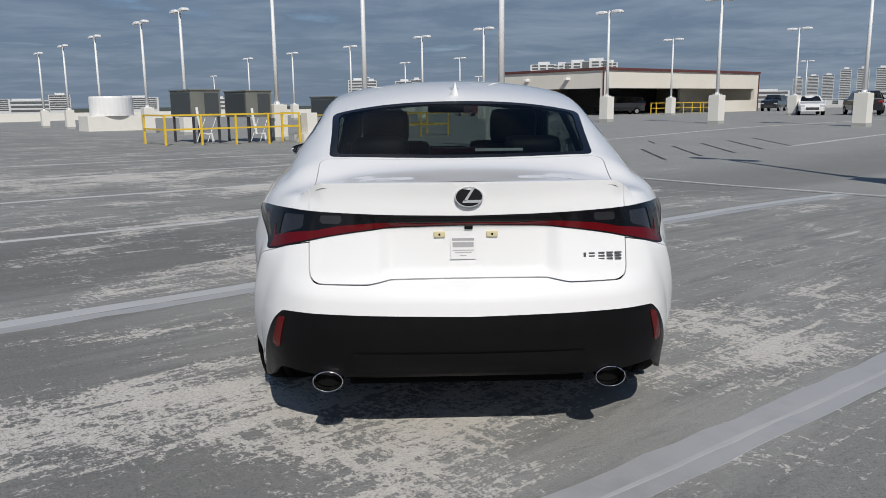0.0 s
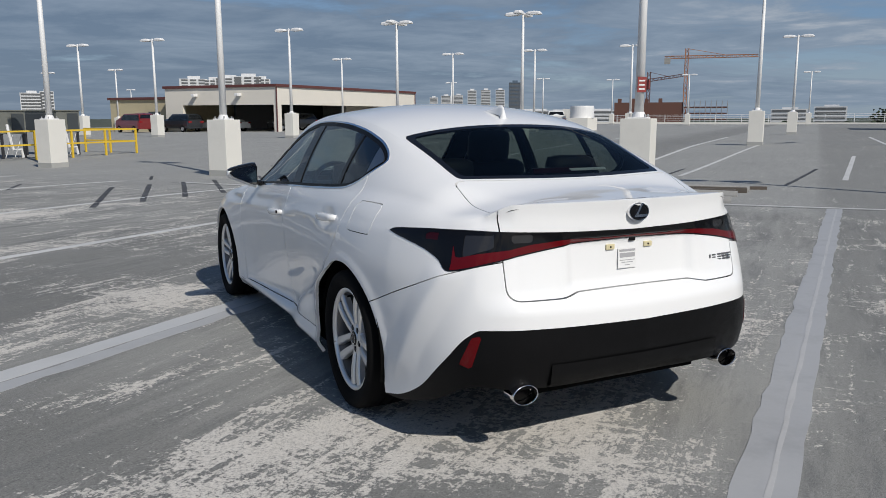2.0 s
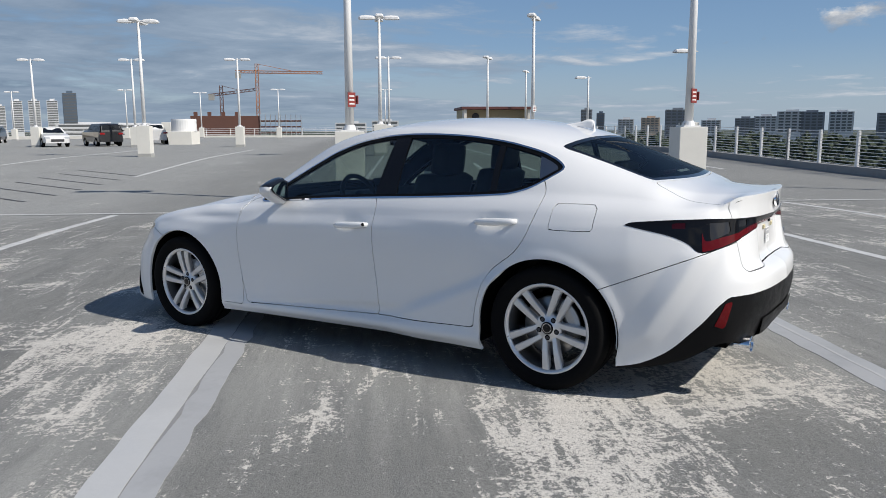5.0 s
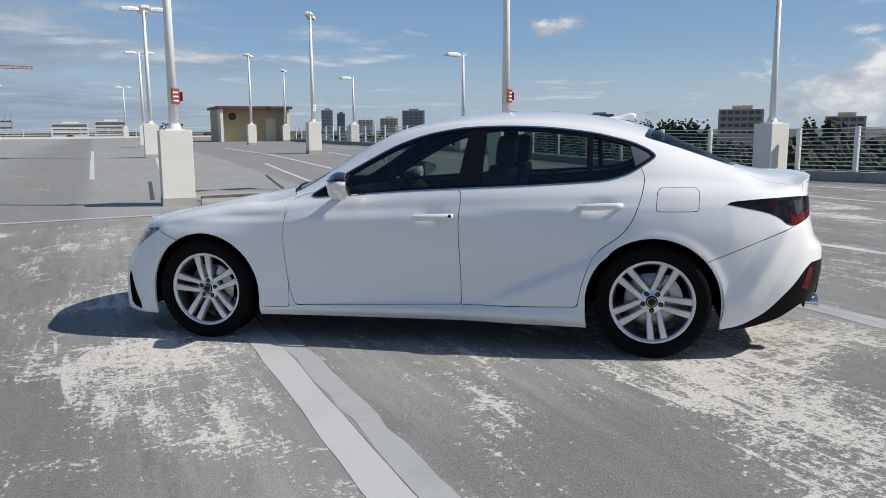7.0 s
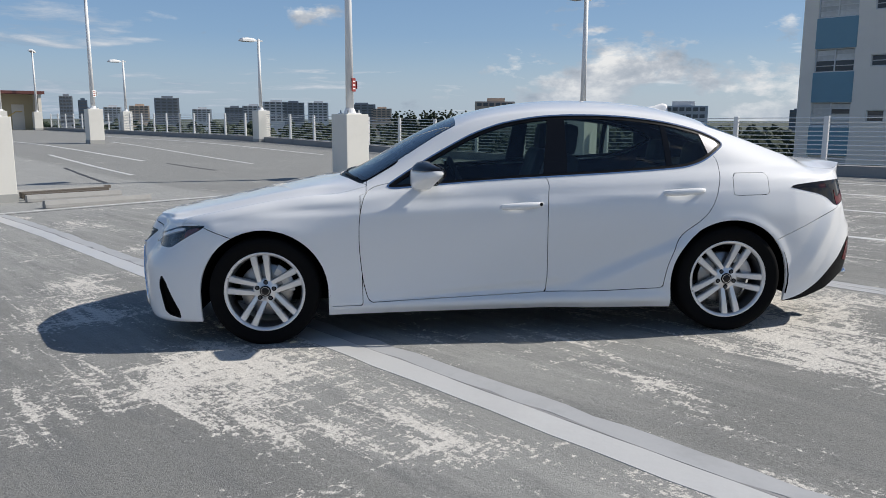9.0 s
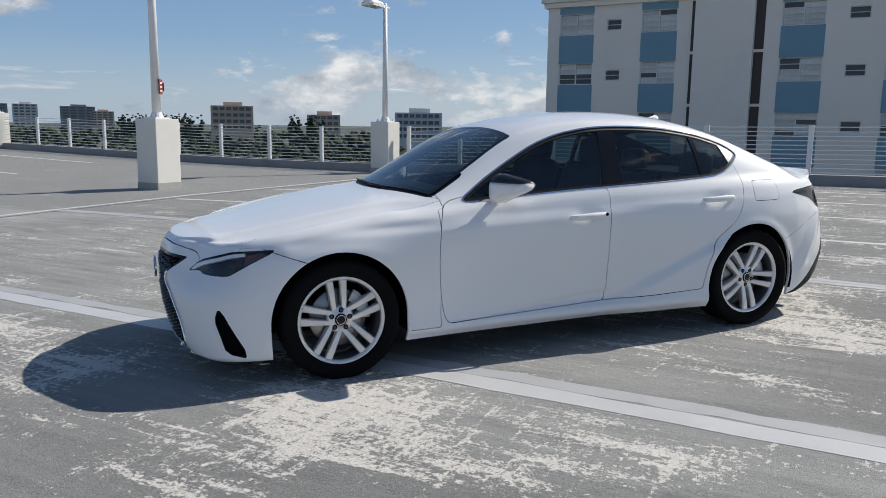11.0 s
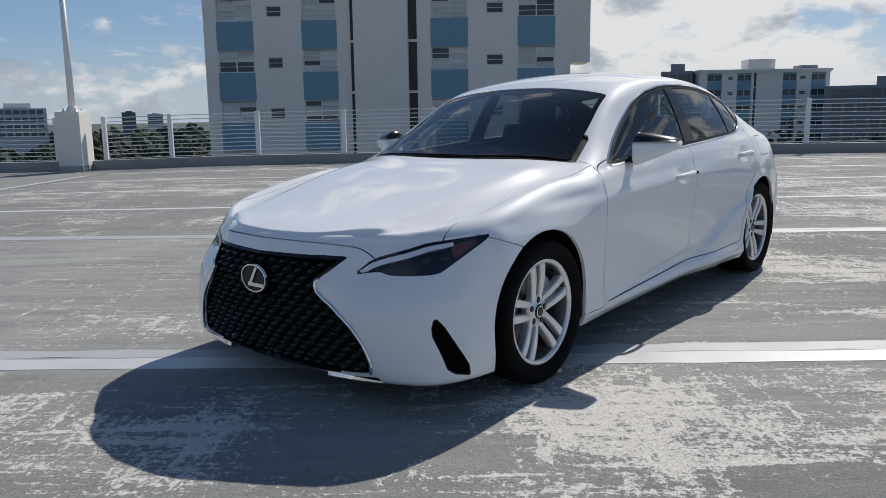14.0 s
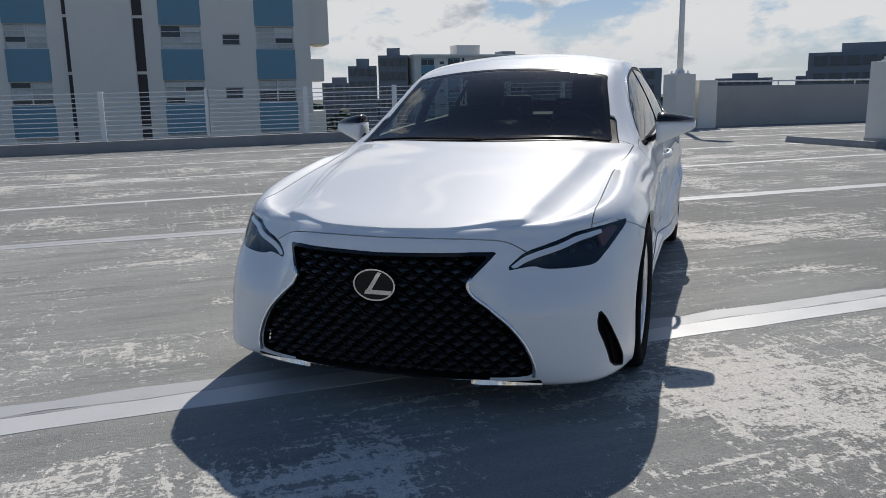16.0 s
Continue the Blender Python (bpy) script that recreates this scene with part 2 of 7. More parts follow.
def add_tube(bm, a, b, r0, r1=None, n=12, caps=True):
    a, b = Vector(a), Vector(b)
    r1 = r0 if r1 is None else r1
    q = (b - a).to_track_quat("Z", "Y")
    rings = []
    for c, r in ((a, r0), (b, r1)):
        rings.append([bm.verts.new(c + q @ Vector((r * math.cos(2 * math.pi * i / n), r * math.sin(2 * math.pi * i / n), 0))) for i in range(n)])
    for i in range(n):
        bm.faces.new((rings[0][i], rings[0][(i + 1) % n], rings[1][(i + 1) % n], rings[1][i]))
    if caps:
        bm.faces.new(rings[0][::-1])
        bm.faces.new(rings[1])
    return bm


def tube(a, b, r0, r1=None, n=12):
    return add_tube(bmesh.new(), a, b, r0, r1, n)


def add_lathe(bm, profile, n=32, axis="x", centre=(0, 0, 0), closed=False):
    """Turn (radius, along) pairs about an axis."""
    rings = []
    for r, h in profile:
        ring = []
        for i in range(n):
            a = 2 * math.pi * i / n
            c, s = r * math.cos(a), r * math.sin(a)
            p = (h, c, s) if axis == "x" else ((c, h, s) if axis == "y" else (c, s, h))
            ring.append(bm.verts.new(Vector(p) + Vector(centre)))
        rings.append(ring)
    pairs = list(zip(rings, rings[1:])) + ([(rings[-1], rings[0])] if closed else [])
    for a, b in pairs:
        for i in range(n):
            bm.faces.new((a[i], a[(i + 1) % n], b[(i + 1) % n], b[i]))
    return bm


def add_sweep(bm, pts, r, n=8):
    """A round bar along a row of points."""
    pts = [Vector(p) for p in pts]
    rings = []
    for i, p in enumerate(pts):
        d = (pts[min(i + 1, len(pts) - 1)] - pts[max(i - 1, 0)]).normalized()
        q = d.to_track_quat("Z", "Y")
        rings.append([bm.verts.new(p + q @ Vector((r * math.cos(2 * math.pi * k / n), r * math.sin(2 * math.pi * k / n), 0))) for k in range(n)])
    for a, b in zip(rings, rings[1:]):
        off = min(range(n), key=lambda o: (a[0].co - b[o].co).length)
        for k in range(n):
            bm.faces.new((a[k], a[(k + 1) % n], b[(k + 1 + off) % n], b[(k + off) % n]))
    bm.faces.new(rings[0][::-1])
    bm.faces.new(rings[-1])
    return bm


# ---- the deck: u runs along the stall lines, v across them ----
DU, DV = Vector((0.790, 0.613)), Vector((-0.613, 0.790))
DECK_TURN = math.degrees(math.atan2(0.613, 0.790))


def smooth(a, b, x):
    t = min(1.0, max(0.0, (x - a) / (b - a)))
    return t * t * (3 - 2 * t)


def height(u, v):
    """The deck falls gently to a gutter along the first row of lamps and off to the far corner."""
    f = -0.0095 * max(-7.0, min(u, 6.0)) - 0.12 * smooth(6, 13, u) + 0.24 * smooth(15, 34, u)
    g = -0.0115 * max(-4.5, min(v, 4.5)) - 0.0085 * max(0.0, v - 30)
    return f + g


def deck(u, v, dz=0.0):
    p = DU * u + DV * v
    return Vector((p.x, p.y, height(u, v) + dz))


def on_deck(u, v, turn=0.0, dz=0.0):
    """A pose on the deck, turned from the deck's own axes by so many degrees."""
    p = deck(u, v, dz)
    return pose(p.x, p.y, p.z, 0, 0, DECK_TURN + turn)


# ---- deck surface ----
def steps(*runs):
    out = []
    for a, b, d in runs:
        k = max(1, round((b - a) / d))
        out += [a + (b - a) * i / k for i in range(k)]
    return out + [runs[-1][1]]


US = steps((-60, -20, 5), (-20, -7, 0.5), (-7, 9, 0.16), (9, 20, 0.5), (20, 40, 2), (40, 120, 4))
VS = steps((-13.3, -6, 0.5), (-6, 8, 0.16), (8, 16, 0.5), (16, 40, 2), (40, 120, 5))


def worn(u, v):
    """How far the grey coating has worn off to pale concrete: broad patches where cars stop and turn."""
    w = 0.0
    for cu, cv, ru, rv, k in ((0.80, 3.10, 0.58, 0.60, 0.92), (0.75, 3.75, 0.50, 0.40, 0.2), (-0.45, 2.95, 0.85, 0.35, 0.4), (-0.2, 3.3, 0.35, 0.2, 0.5), (1.75, 3.75, 0.22, 0.14, 0.7), (2.4, 3.75, 0.4, 0.3, 0.6), (3.35, 2.92, 0.65, 0.28, 0.7), (2.6, 3.35, 0.6, 0.25, 0.5),
                              (-0.85, -0.5, 0.55, 0.62, 0.8), (-1.15, 0.2, 0.85, 0.60, 0.36), (-1.2, 0.85, 0.65, 0.13, 0.8), (-0.75, 1.66, 0.55, 0.13, 0.75), (-0.85, 1.2, 0.5, 0.08, 0.35), (-0.2, -0.1, 0.35, 0.8, 0.45), (1.4, -0.85, 0.75, 0.38, 0.75), (1.9, -0.35, 0.6, 0.15, 0.7), (0.2, 0.4, 0.5, 0.5, 0.35), (-1.0, 0.55, 0.25, 0.1, 0.6),
                              (-1.9, -0.9, 0.6, 0.3, 0.5), (-2.2, 0.55, 0.9, 0.25, 0.5), (-0.1, 1.35, 0.3, 0.12, 0.5), (-1.1, 0.5, 0.3, 0.12, 0.4),
                              (3.6, 9.1, 1.8, 0.8, 0.9), (2.1, 6.2, 2.2, 0.7, 0.55), (-2.5, 7.6, 2.0, 1.0, 0.6), (-4.5, 10.5, 3.0, 1.5, 0.6), (-1.6, 4.6, 1.6, 0.5, 0.3), (1.9, 12.5, 3.0, 1.6, 0.9), (6.0, -7.0, 6.0, 1.4, 0.45), (-4.0, -4.5, 4.0, 1.6, 0.5), (2.0, -2.3, 1.6, 0.4, 0.5), (-2.5, -2.6, 2.0, 0.5, 0.55),
                              (1.75, 3.3, 0.30, 0.35, -0.6), (2.35, 2.95, 0.18, 0.5, 0.7), (1.55, 2.85, 0.12, 0.4, 0.5), (0.2, -0.95, 0.36, 0.22, -0.9), (-1.6, 1.55, 0.5, 0.28, -0.5), (-0.5, 2.08, 1.4, 0.12, -0.5), (-0.2, 1.0, 0.5, 0.15, -0.3), (0.0, -1.75, 2.5, 0.2, -0.4), (5.2, -0.4, 1.6, 0.9, -0.5), (-1.2, 4.1, 1.2, 0.4, -0.4)):
        d = ((u - cu) / ru) ** 2 + ((v - cv) / rv) ** 2
        if d < 6:
            w += k * math.exp(-0.75 * d * d if k > 0.9 else -d)
    return w


def deck_material():
    m, n, l, p = shader("worn grey deck coating")
    tc = n.new("ShaderNodeTexCoord")
    at = n.new("ShaderNodeAttribute")
    at.attribute_name = "worn"
    cm = n.new("ShaderNodeAttribute")
    cm.attribute_name = "calm"
    rough_part = maths(n, l, "SUBTRACT", 1.0, cm.outputs["Fac"])
    rot = n.new("ShaderNodeMapping")
    rot.inputs["Rotation"].default_value = (0, 0, -radians(DECK_TURN))
    l.new(tc.outputs["Object"], rot.inputs[0])

    def nz(scale, detail, rough, stretch=(1, 1, 1), dist=0.0):
        mp, x = n.new("ShaderNodeMapping"), n.new("ShaderNodeTexNoise")
        mp.inputs["Scale"].default_value = stretch
        l.new(rot.outputs[0], mp.inputs[0])
        l.new(mp.outputs[0], x.inputs["Vector"])
        x.inputs["Scale"].default_value, x.inputs["Detail"].default_value, x.inputs["Roughness"].default_value, x.inputs["Distortion"].default_value = scale, detail, rough, dist
        return x.outputs["Fac"]

    def weigh(*terms):
        out = None
        for src, k in terms:
            t = maths(n, l, "MULTIPLY", maths(n, l, "SUBTRACT", src, 0.5), k)
            out = t if out is None else maths(n, l, "ADD", out, t)
        return out

    broad = nz(0.30, 3, 0.5, (1, 1.5, 1))
    patch = nz(1.15, 7, 0.62, (0.8, 1.2, 1), 0.3)
    streak = nz(4.2, 7, 0.72, (0.30, 2.6, 1), 0.35)
    cross = nz(4.6, 6, 0.72, (2.4, 0.40, 1), 0.3)
    flake = nz(30, 5, 0.7)
    speck = nz(85, 3, 0.75)
    grit = nz(230, 2, 0.75)
    # coating: grey, brushed along the stalls, scuffed darker and lighter
    base = mixc(n, l, ramp(n, l, broad, [(0.3, 0), (0.7, 1)]), (0.246, 0.247, 0.232), (0.338, 0.339, 0.320))
    base = mixc(n, l, ramp(n, l, nz(2.2, 8, 0.75, (0.22, 3.0, 1)), [(0.45, 0), (0.68, 0.7)]), base, (0.40, 0.395, 0.372))
    base = mixc(n, l, maths(n, l, "MULTIPLY", cm.outputs["Fac"], 0.6), base, (0.343, 0.346, 0.332))
    # the coating is darker in broad zones set by place
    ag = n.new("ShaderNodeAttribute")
    ag.attribute_name = "dark_zone"
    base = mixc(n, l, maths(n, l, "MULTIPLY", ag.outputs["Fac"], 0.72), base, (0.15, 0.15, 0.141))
    dark_scuff = ramp(n, l, nz(1.9, 8, 0.78, (0.35, 2.2, 1), 0.2), [(0.49, 0), (0.64, 0.7)])
    base = mixc(n, l, maths(n, l, "MULTIPLY", dark_scuff, maths(n, l, "ADD", maths(n, l, "MULTIPLY", rough_part, 0.8), 0.2)), base, (0.165, 0.168, 0.166))
    bare = mixc(n, l, flake, (0.56, 0.53, 0.482), (0.79, 0.755, 0.695))
    lines = maths(n, l, "MAXIMUM", streak, maths(n, l, "SUBTRACT", cross, 0.03))
    amount = maths(n, l, "ADD", weigh((lines, 1.5), (patch, 1.15), (broad, 0.3), (flake, 1.0), (speck, 0.5)), maths(n, l, "SUBTRACT", maths(n, l, "MULTIPLY", at.outputs["Fac"], 0.31), maths(n, l, "MULTIPLY", cm.outputs["Fac"], 0.16)))
    wear = ramp(n, l, amount, [(0.197, 0), (0.229, 0.8), (0.32, 1.0)])
    thin = ramp(n, l, amount, [(0.06, 0), (0.26, 0.3)])
    c = mixc(n, l, thin, base, (0.40, 0.397, 0.385))
    c = mixc(n, l, wear, c, bare)
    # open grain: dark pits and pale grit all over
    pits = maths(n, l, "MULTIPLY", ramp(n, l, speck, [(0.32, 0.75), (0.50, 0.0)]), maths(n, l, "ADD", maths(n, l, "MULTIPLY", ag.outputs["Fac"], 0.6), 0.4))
    c = mixc(n, l, pits, c, (0.085, 0.085, 0.083))
    c = mixc(n, l, ramp(n, l, grit, [(0.28, 0.5), (0.48, 0.0)]), c, (0.09, 0.10, 0.098))
    c = mixc(n, l, ramp(n, l, grit, [(0.54, 0.0), (0.75, 0.4)]), c, (0.56, 0.555, 0.54))
    l.new(c, p.inputs["Base Color"])
    p.inputs["Roughness"].default_value = 0.88
    p.inputs["Specular IOR Level"].default_value = 0.25
    h = maths(n, l, "ADD", maths(n, l, "MULTIPLY", wear, -0.5), maths(n, l, "ADD", maths(n, l, "MULTIPLY", grit, 0.5), maths(n, l, "MULTIPLY", speck, 0.8)))
    bumped(n, l, p, h, 0.8, 0.006)
    return m


DECK = deck_material()
verts, faces, wear_of, calm_of, dark_zone_of = [], [], [], [], []
for v in VS:
    for u in US:
        verts.append(deck(u, v))
        wear_of.append(worn(u, v))
        calm_of.append(smooth(7.5, 10.5, u))
        # zones of darker coating, by u and v
        dark_zone_of.append(min(1.0, smooth(-0.6, -1.6, u) * smooth(2.4, 2.1, v) * smooth(-1.5, -1.2, v) * 0.8 + 0.9 * smooth(2.9, 3.6, v) * smooth(8, 5, v) * smooth(1.4, 0.4, u) + 0.6 * smooth(3.3, 3.9, v) * smooth(8, 5, v) * smooth(0.4, 1.4, u) + 0.5 * smooth(-1.45, -1.6, v)))
w = len(US)
for j in range(len(VS) - 1):
    for i in range(w - 1):
        faces.append((j * w + i, j * w + i + 1, (j + 1) * w + i + 1, (j + 1) * w + i))
me = bpy.data.meshes.new("deck")
me.from_pydata(verts, [], faces)
me.shade_smooth()
me.attributes.new("worn", "FLOAT", "POINT").data.foreach_set("value", wear_of)
me.attributes.new("calm", "FLOAT", "POINT").data.foreach_set("value", calm_of)
me.attributes.new("dark_zone", "FLOAT", "POINT").data.foreach_set("value", dark_zone_of)
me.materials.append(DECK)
tagged(new("floor", me), "worn grey coated concrete roof deck", "parking deck", kind="structure")
part("deck_slab", box((-60, -13.9, -1.2), (120, 120, -0.9), 0, pose(0, 0, 0, 0, 0, DECK_TURN)), CONCRETE).update_tag()
tagged(bpy.data.objects["deck_slab"], "concrete slab under the roof deck", "slab", kind="structure")

# the town far below, out to the horizon
bm = bmesh.new()
bmesh.ops.create_circle(bm, cap_ends=True, cap_tris=True, segments=96, radius=4600)
bmesh.ops.translate(bm, verts=bm.verts, vec=(0, 0, -15))
tagged(part("ground", bm, GROUNDCOVER), "green and grey town ground reaching the horizon", "ground", kind="structure")


# ---- painted lines, joints and tyre marks on the deck ----
PAINT = mat("faded line paint", (0.58, 0.58, 0.565), 0.7, var=0.14, scale=4, grain=40, bump=0.3, dirt=0.6, dirt_colour=(0.31, 0.31, 0.305))
PAINT_GREY = mat("grey sealant smear", (0.40, 0.405, 0.41), 0.6, var=0.1, scale=3, grain=30, bump=0.2, dirt=0.4, dirt_colour=(0.22, 0.22, 0.22))
SEAL = mat("smooth pale joint seal", (0.53, 0.53, 0.52), 0.42, var=0.1, scale=3, grain=40, bump=0.25, dirt=0.35, dirt_colour=(0.40, 0.395, 0.385), spec=0.6)
BLACKED = mat("blacked out old line", (0.055, 0.055, 0.057), 0.7, var=0.3, scale=5, grain=40, bump=0.2, dirt=0.6, dirt_colour=(0.2, 0.2, 0.2))
SEAM = mat("pale seam", (0.47, 0.47, 0.465), 0.6, var=0.15, scale=5, dirt=0.5, dirt_colour=(0.36, 0.36, 0.36))
JOINT_LINE = mat("grey joint groove", (0.26, 0.26, 0.26), 0.7, var=0.2, scale=6)
GROOVE = mat("dark joint filler", (0.09, 0.09, 0.092), 0.7, var=0.3, scale=6)


def strip(name, a, b, width, material, label, dz=0.004, ragged=0.012, seed=1):
    """A thin painted band on the deck from a to b, both in deck metres."""
    rnd = random.Random(seed)
    a, b = Vector(a), Vector(b)
    low = -0.004
    if max(a.x, b.x) < 14:
        dz, low = dz * 0.5, -0.001
    d = b - a
    side = Vector((-d.y, d.x)).normalized() * width / 2
    k = max(2, int(d.length / 0.18))
    bm = bmesh.new()
    rows = []
    for i in range(k + 1):
        c = a + d * i / k
        e0, e1 = c + side * (1 + rnd.uniform(-1, 1) * ragged / width), c - side * (1 + rnd.uniform(-1, 1) * ragged / width)
        rows.append([bm.verts.new(deck(e.x, e.y, z)) for e, z in ((e0, low), (e0, dz), (e1, dz), (e1, low))])
    for r, s in zip(rows, rows[1:]):
        for j in range(3):
            bm.faces.new((r[j], r[j + 1], s[j + 1], s[j]))
    return tagged(part(name, bm, material), label, "line marking", kind="structure")


strip("line_joint", (-14, 2.455), (9.8, 2.475), 0.165, SEAL, "pale strip of paint along a deck joint", seed=2)
strip("line_joint", (-14, 2.362), (9.8, 2.382), 0.018, JOINT_LINE, "shallow grey groove of a deck joint", 0.003, 0.004, 3)
strip("line_joint", (-14, 2.295), (9.8, 2.315), 0.12, PAINT_GREY, "grey sealant smeared beside a deck joint", 0.0035, 0.03, 4)
strip("line_joint", (-14, -0.73), (9.8, -1.68), 0.21, PAINT_GREY, "grey overpainted stall line", 0.004, 0.03, 5)
strip("line_joint", (-14, -0.75), (9.8, -1.70), 0.022, SEAM, "thin pale seam in a stall line", 0.006, 0.01, 15)
for k, v in enumerate((6.0, 9.6, 13.4, 17.2)):
    strip("line_stall", (-16, v - 0.1), (9.6, v), 0.13, PAINT, "pale worn stall line", seed=20 + k)
for k, v in enumerate((-3.75, -6.3, -8.8, -11.2)):
    strip("line_stall", (-28, v), (9.6, v - 0.05), 0.12, PAINT, "pale worn stall line", seed=30 + k)
for k, (a, b) in enumerate((((25.5, -2.5), (16.4, -2.0)), ((34.5, 0.8), (16.8, 1.75)), ((33.9, -7.3), (18.2, -6.2)))):
    strip("line_stall", a, b, 0.12, PAINT, "pale worn stall line", seed=110 + k)
for k, (a, b) in enumerate((((19.9, -1.4), (14.7, -0.8)), ((19.3, 2.0), (13.6, 2.3)), ((19.7, -4.2), (16.4, -4.2)))):
    strip("line_old", a, b, 0.09, BLACKED, "blacked out old stall line", seed=120 + k)
strip("line_aisle", (10.0, -11), (10.0, 12), 0.12, PAINT, "pale aisle line", seed=41)
strip("line_aisle", (9.75, -11.6), (9.75, 12), 0.07, GROOVE, "dark aisle joint", 0.003, seed=42)
for k in range(12):
    u = 5.0 + 1.02 * k if k < 4 else 8.1 + 1.65 * (k - 3)
    strip("line_old", (u, 9.0), (u + 3.0, 11.95), 0.1, BLACKED, "blacked out slanting stall line", seed=50 + k)
    if k % 3 == 1:
        strip("line_old", (u + 0.5, 13.2), (u + 1.6, 14.3), 0.08, BLACKED, "blacked out slanting stall line", seed=70 + k)
for k, v in enumerate((-10.5, -4.0, 3.5, 9.0, 16.0)):
    strip("line_stall", (21, v), (46, v), 0.14, PAINT, "pale worn stall line", seed=90 + k)

# ---- the edge of the deck ----
EDGE = -13.4


def along_edge(name, u0, u1, bmaker, material, label, category):
    return tagged(part(name, bmaker, material, m=None), label, category, kind="structure")


def ribbon(u0, u1, v0, v1, z0, z1, step=2.0):
    """A wall that follows the deck along u."""
    bm = bmesh.new()
    k = max(1, round((u1 - u0) / step))
    rows = []
    for i in range(k + 1):
        u = u0 + (u1 - u0) * i / k
        rows.append([bm.verts.new(deck(u, v, z)) for v, z in ((v0, z0), (v1, z0), (v1, z1), (v0, z1))])
    for r, s in zip(rows, rows[1:]):
        for j in range(4):
            bm.faces.new((r[j], r[(j + 1) % 4], s[(j + 1) % 4], s[j]))
    bm.faces.new(rows[0])
    bm.faces.new(rows[-1][::-1])
    return bm


tagged(part("curb", ribbon(-10.9, 91, EDGE - 0.14, EDGE + 0.14, -0.9, 0.24), CURB), "grey concrete upstand under the railing", "curb", kind="structure")
tagged(part("wall_parapet", ribbon(-60, -10.9, EDGE - 0.15, EDGE + 0.1, -0.9, 1.14), PARAPET), "solid sandy grey parapet wall", "parapet", kind="structure")
rail = thing("parapet_rail", pose(0, 0, 0), "thin white pipe rail on the parapet", "rail")
part("pipe", add_tube(bmesh.new(), deck(-60, EDGE, 1.27), deck(-11.2, EDGE, 1.27), 0.022), WHITE_STEEL, rail, smooth=True)
bm = bmesh.new()
add_tube(bm, (0, 0, 0), (0, 0, 0.15), 0.018)
stub = finish(bm, "stub", WHITE_STEEL)
for k in range(16):
    part("bracket", stub, WHITE_STEEL, rail, m=Matrix.Translation(deck(-14 - 2.9 * k, EDGE, 1.13)))

# railing: bays of post and eleven bars between lamp bases
POST = finish(box((-0.055, -0.04, 0), (0.055, 0.04, 1.12), 0.008), "post", WHITE_STEEL)


def railing(us, top=1.1, bars=11, label="white steel railing with thin level bars on a curb"):
    rl = thing("railing", on_deck(us[0], EDGE), label, "railing", "railing bays round the deck")
    inv = rl.matrix_basis.inverted()
    for u in us:
        part("post", POST, WHITE_STEEL, rl, m=inv @ on_deck(u, EDGE, 0, 0.22))
    for k in range(bars):
        z = 0.22 + 0.06 + (top - 0.08) * k / (bars - 1)
        bm = bmesh.new()
        add_sweep(bm, [inv @ deck(u, EDGE, z) for u in us], 0.011, 6)
        part("bar", bm, WHITE_STEEL, rl)
    return rl


railing([10.65, 8.95, 6.72, 4.54, 2.27])
railing([2.27, 0.0, -2.22, -4.5, -6.9, -9.2])
railing([11.9, 13.86, 16.0, 18.15, 20.2, 22.2])
railing([22.2, 24.15, 26.2, 28.2, 30.9])
railing([32.5, 34.7, 36.6, 38.5, 40.4])
railing([40.4, 42.3, 44.2, 46.2, 48.2, 50.2, 52.3])
railing([54.0, 56, 58, 60, 62, 64, 66])

# far edges of the deck
tagged(part("wall_far", box((116.6, -13.4, -0.9), (117, 120, 0.3), 0, pose(0, 0, 0, 0, 0, DECK_TURN)), STUCCO), "low pale wall at the far edge of the deck", "parapet", kind="structure")
tagged(part("wall_end", box((-60, 119.6, -1.6), (91, 120, 0.25), 0, pose(0, 0, 0, 0, 0, DECK_TURN)), STUCCO), "low pale wall at the far end of the deck", "parapet", kind="structure")
far_rail = thing("railing", on_deck(116.8, 20), "white railing along the far edge of the deck", "railing", "railing bays round the deck")
inv = far_rail.matrix_basis.inverted()
for k in range(26):
    part("post", POST, WHITE_STEEL, far_rail, m=inv @ on_deck(116.8, -13 + 3.6 * k, 0, 0.25))
for z in (0.55, 0.85, 1.15, 1.4):
    part("bar", add_tube(bmesh.new(), inv @ deck(116.8, -13, z), inv @ deck(116.8, 80, z), 0.03, n=6), WHITE_STEEL, far_rail)


# ---- lamp posts ----
def lamp_head(bm, y0):
    """A flat shoebox head that tapers to its arm."""
    s = 1 if y0 > 0 else -1
    a, b = 0.16, 0.95
    prof = [(a, 0.10, -0.03, 0.05), (a + 0.14, 0.17, -0.05, 0.10), (0.6, 0.2, -0.06, 0.12), (b - 0.08, 0.2, -0.055, 0.09), (b, 0.15, -0.04, 0.02)]
    rows = []
    for d, hw, lo, hi in prof:
        rows.append([bm.verts.new((x, s * d, z)) for x, z in ((-hw, lo), (hw, lo), (hw, lo + (hi - lo) * 0.55), (hw * 0.6, hi), (-hw * 0.6, hi), (-hw, lo + (hi - lo) * 0.55))])
    for r, q in zip(rows, rows[1:]):
        for j in range(6):
            bm.faces.new((r[j], r[(j + 1) % 6], q[(j + 1) % 6], q[j]))
    bm.faces.new(rows[0])
    bm.faces.new(rows[-1])
    return bm


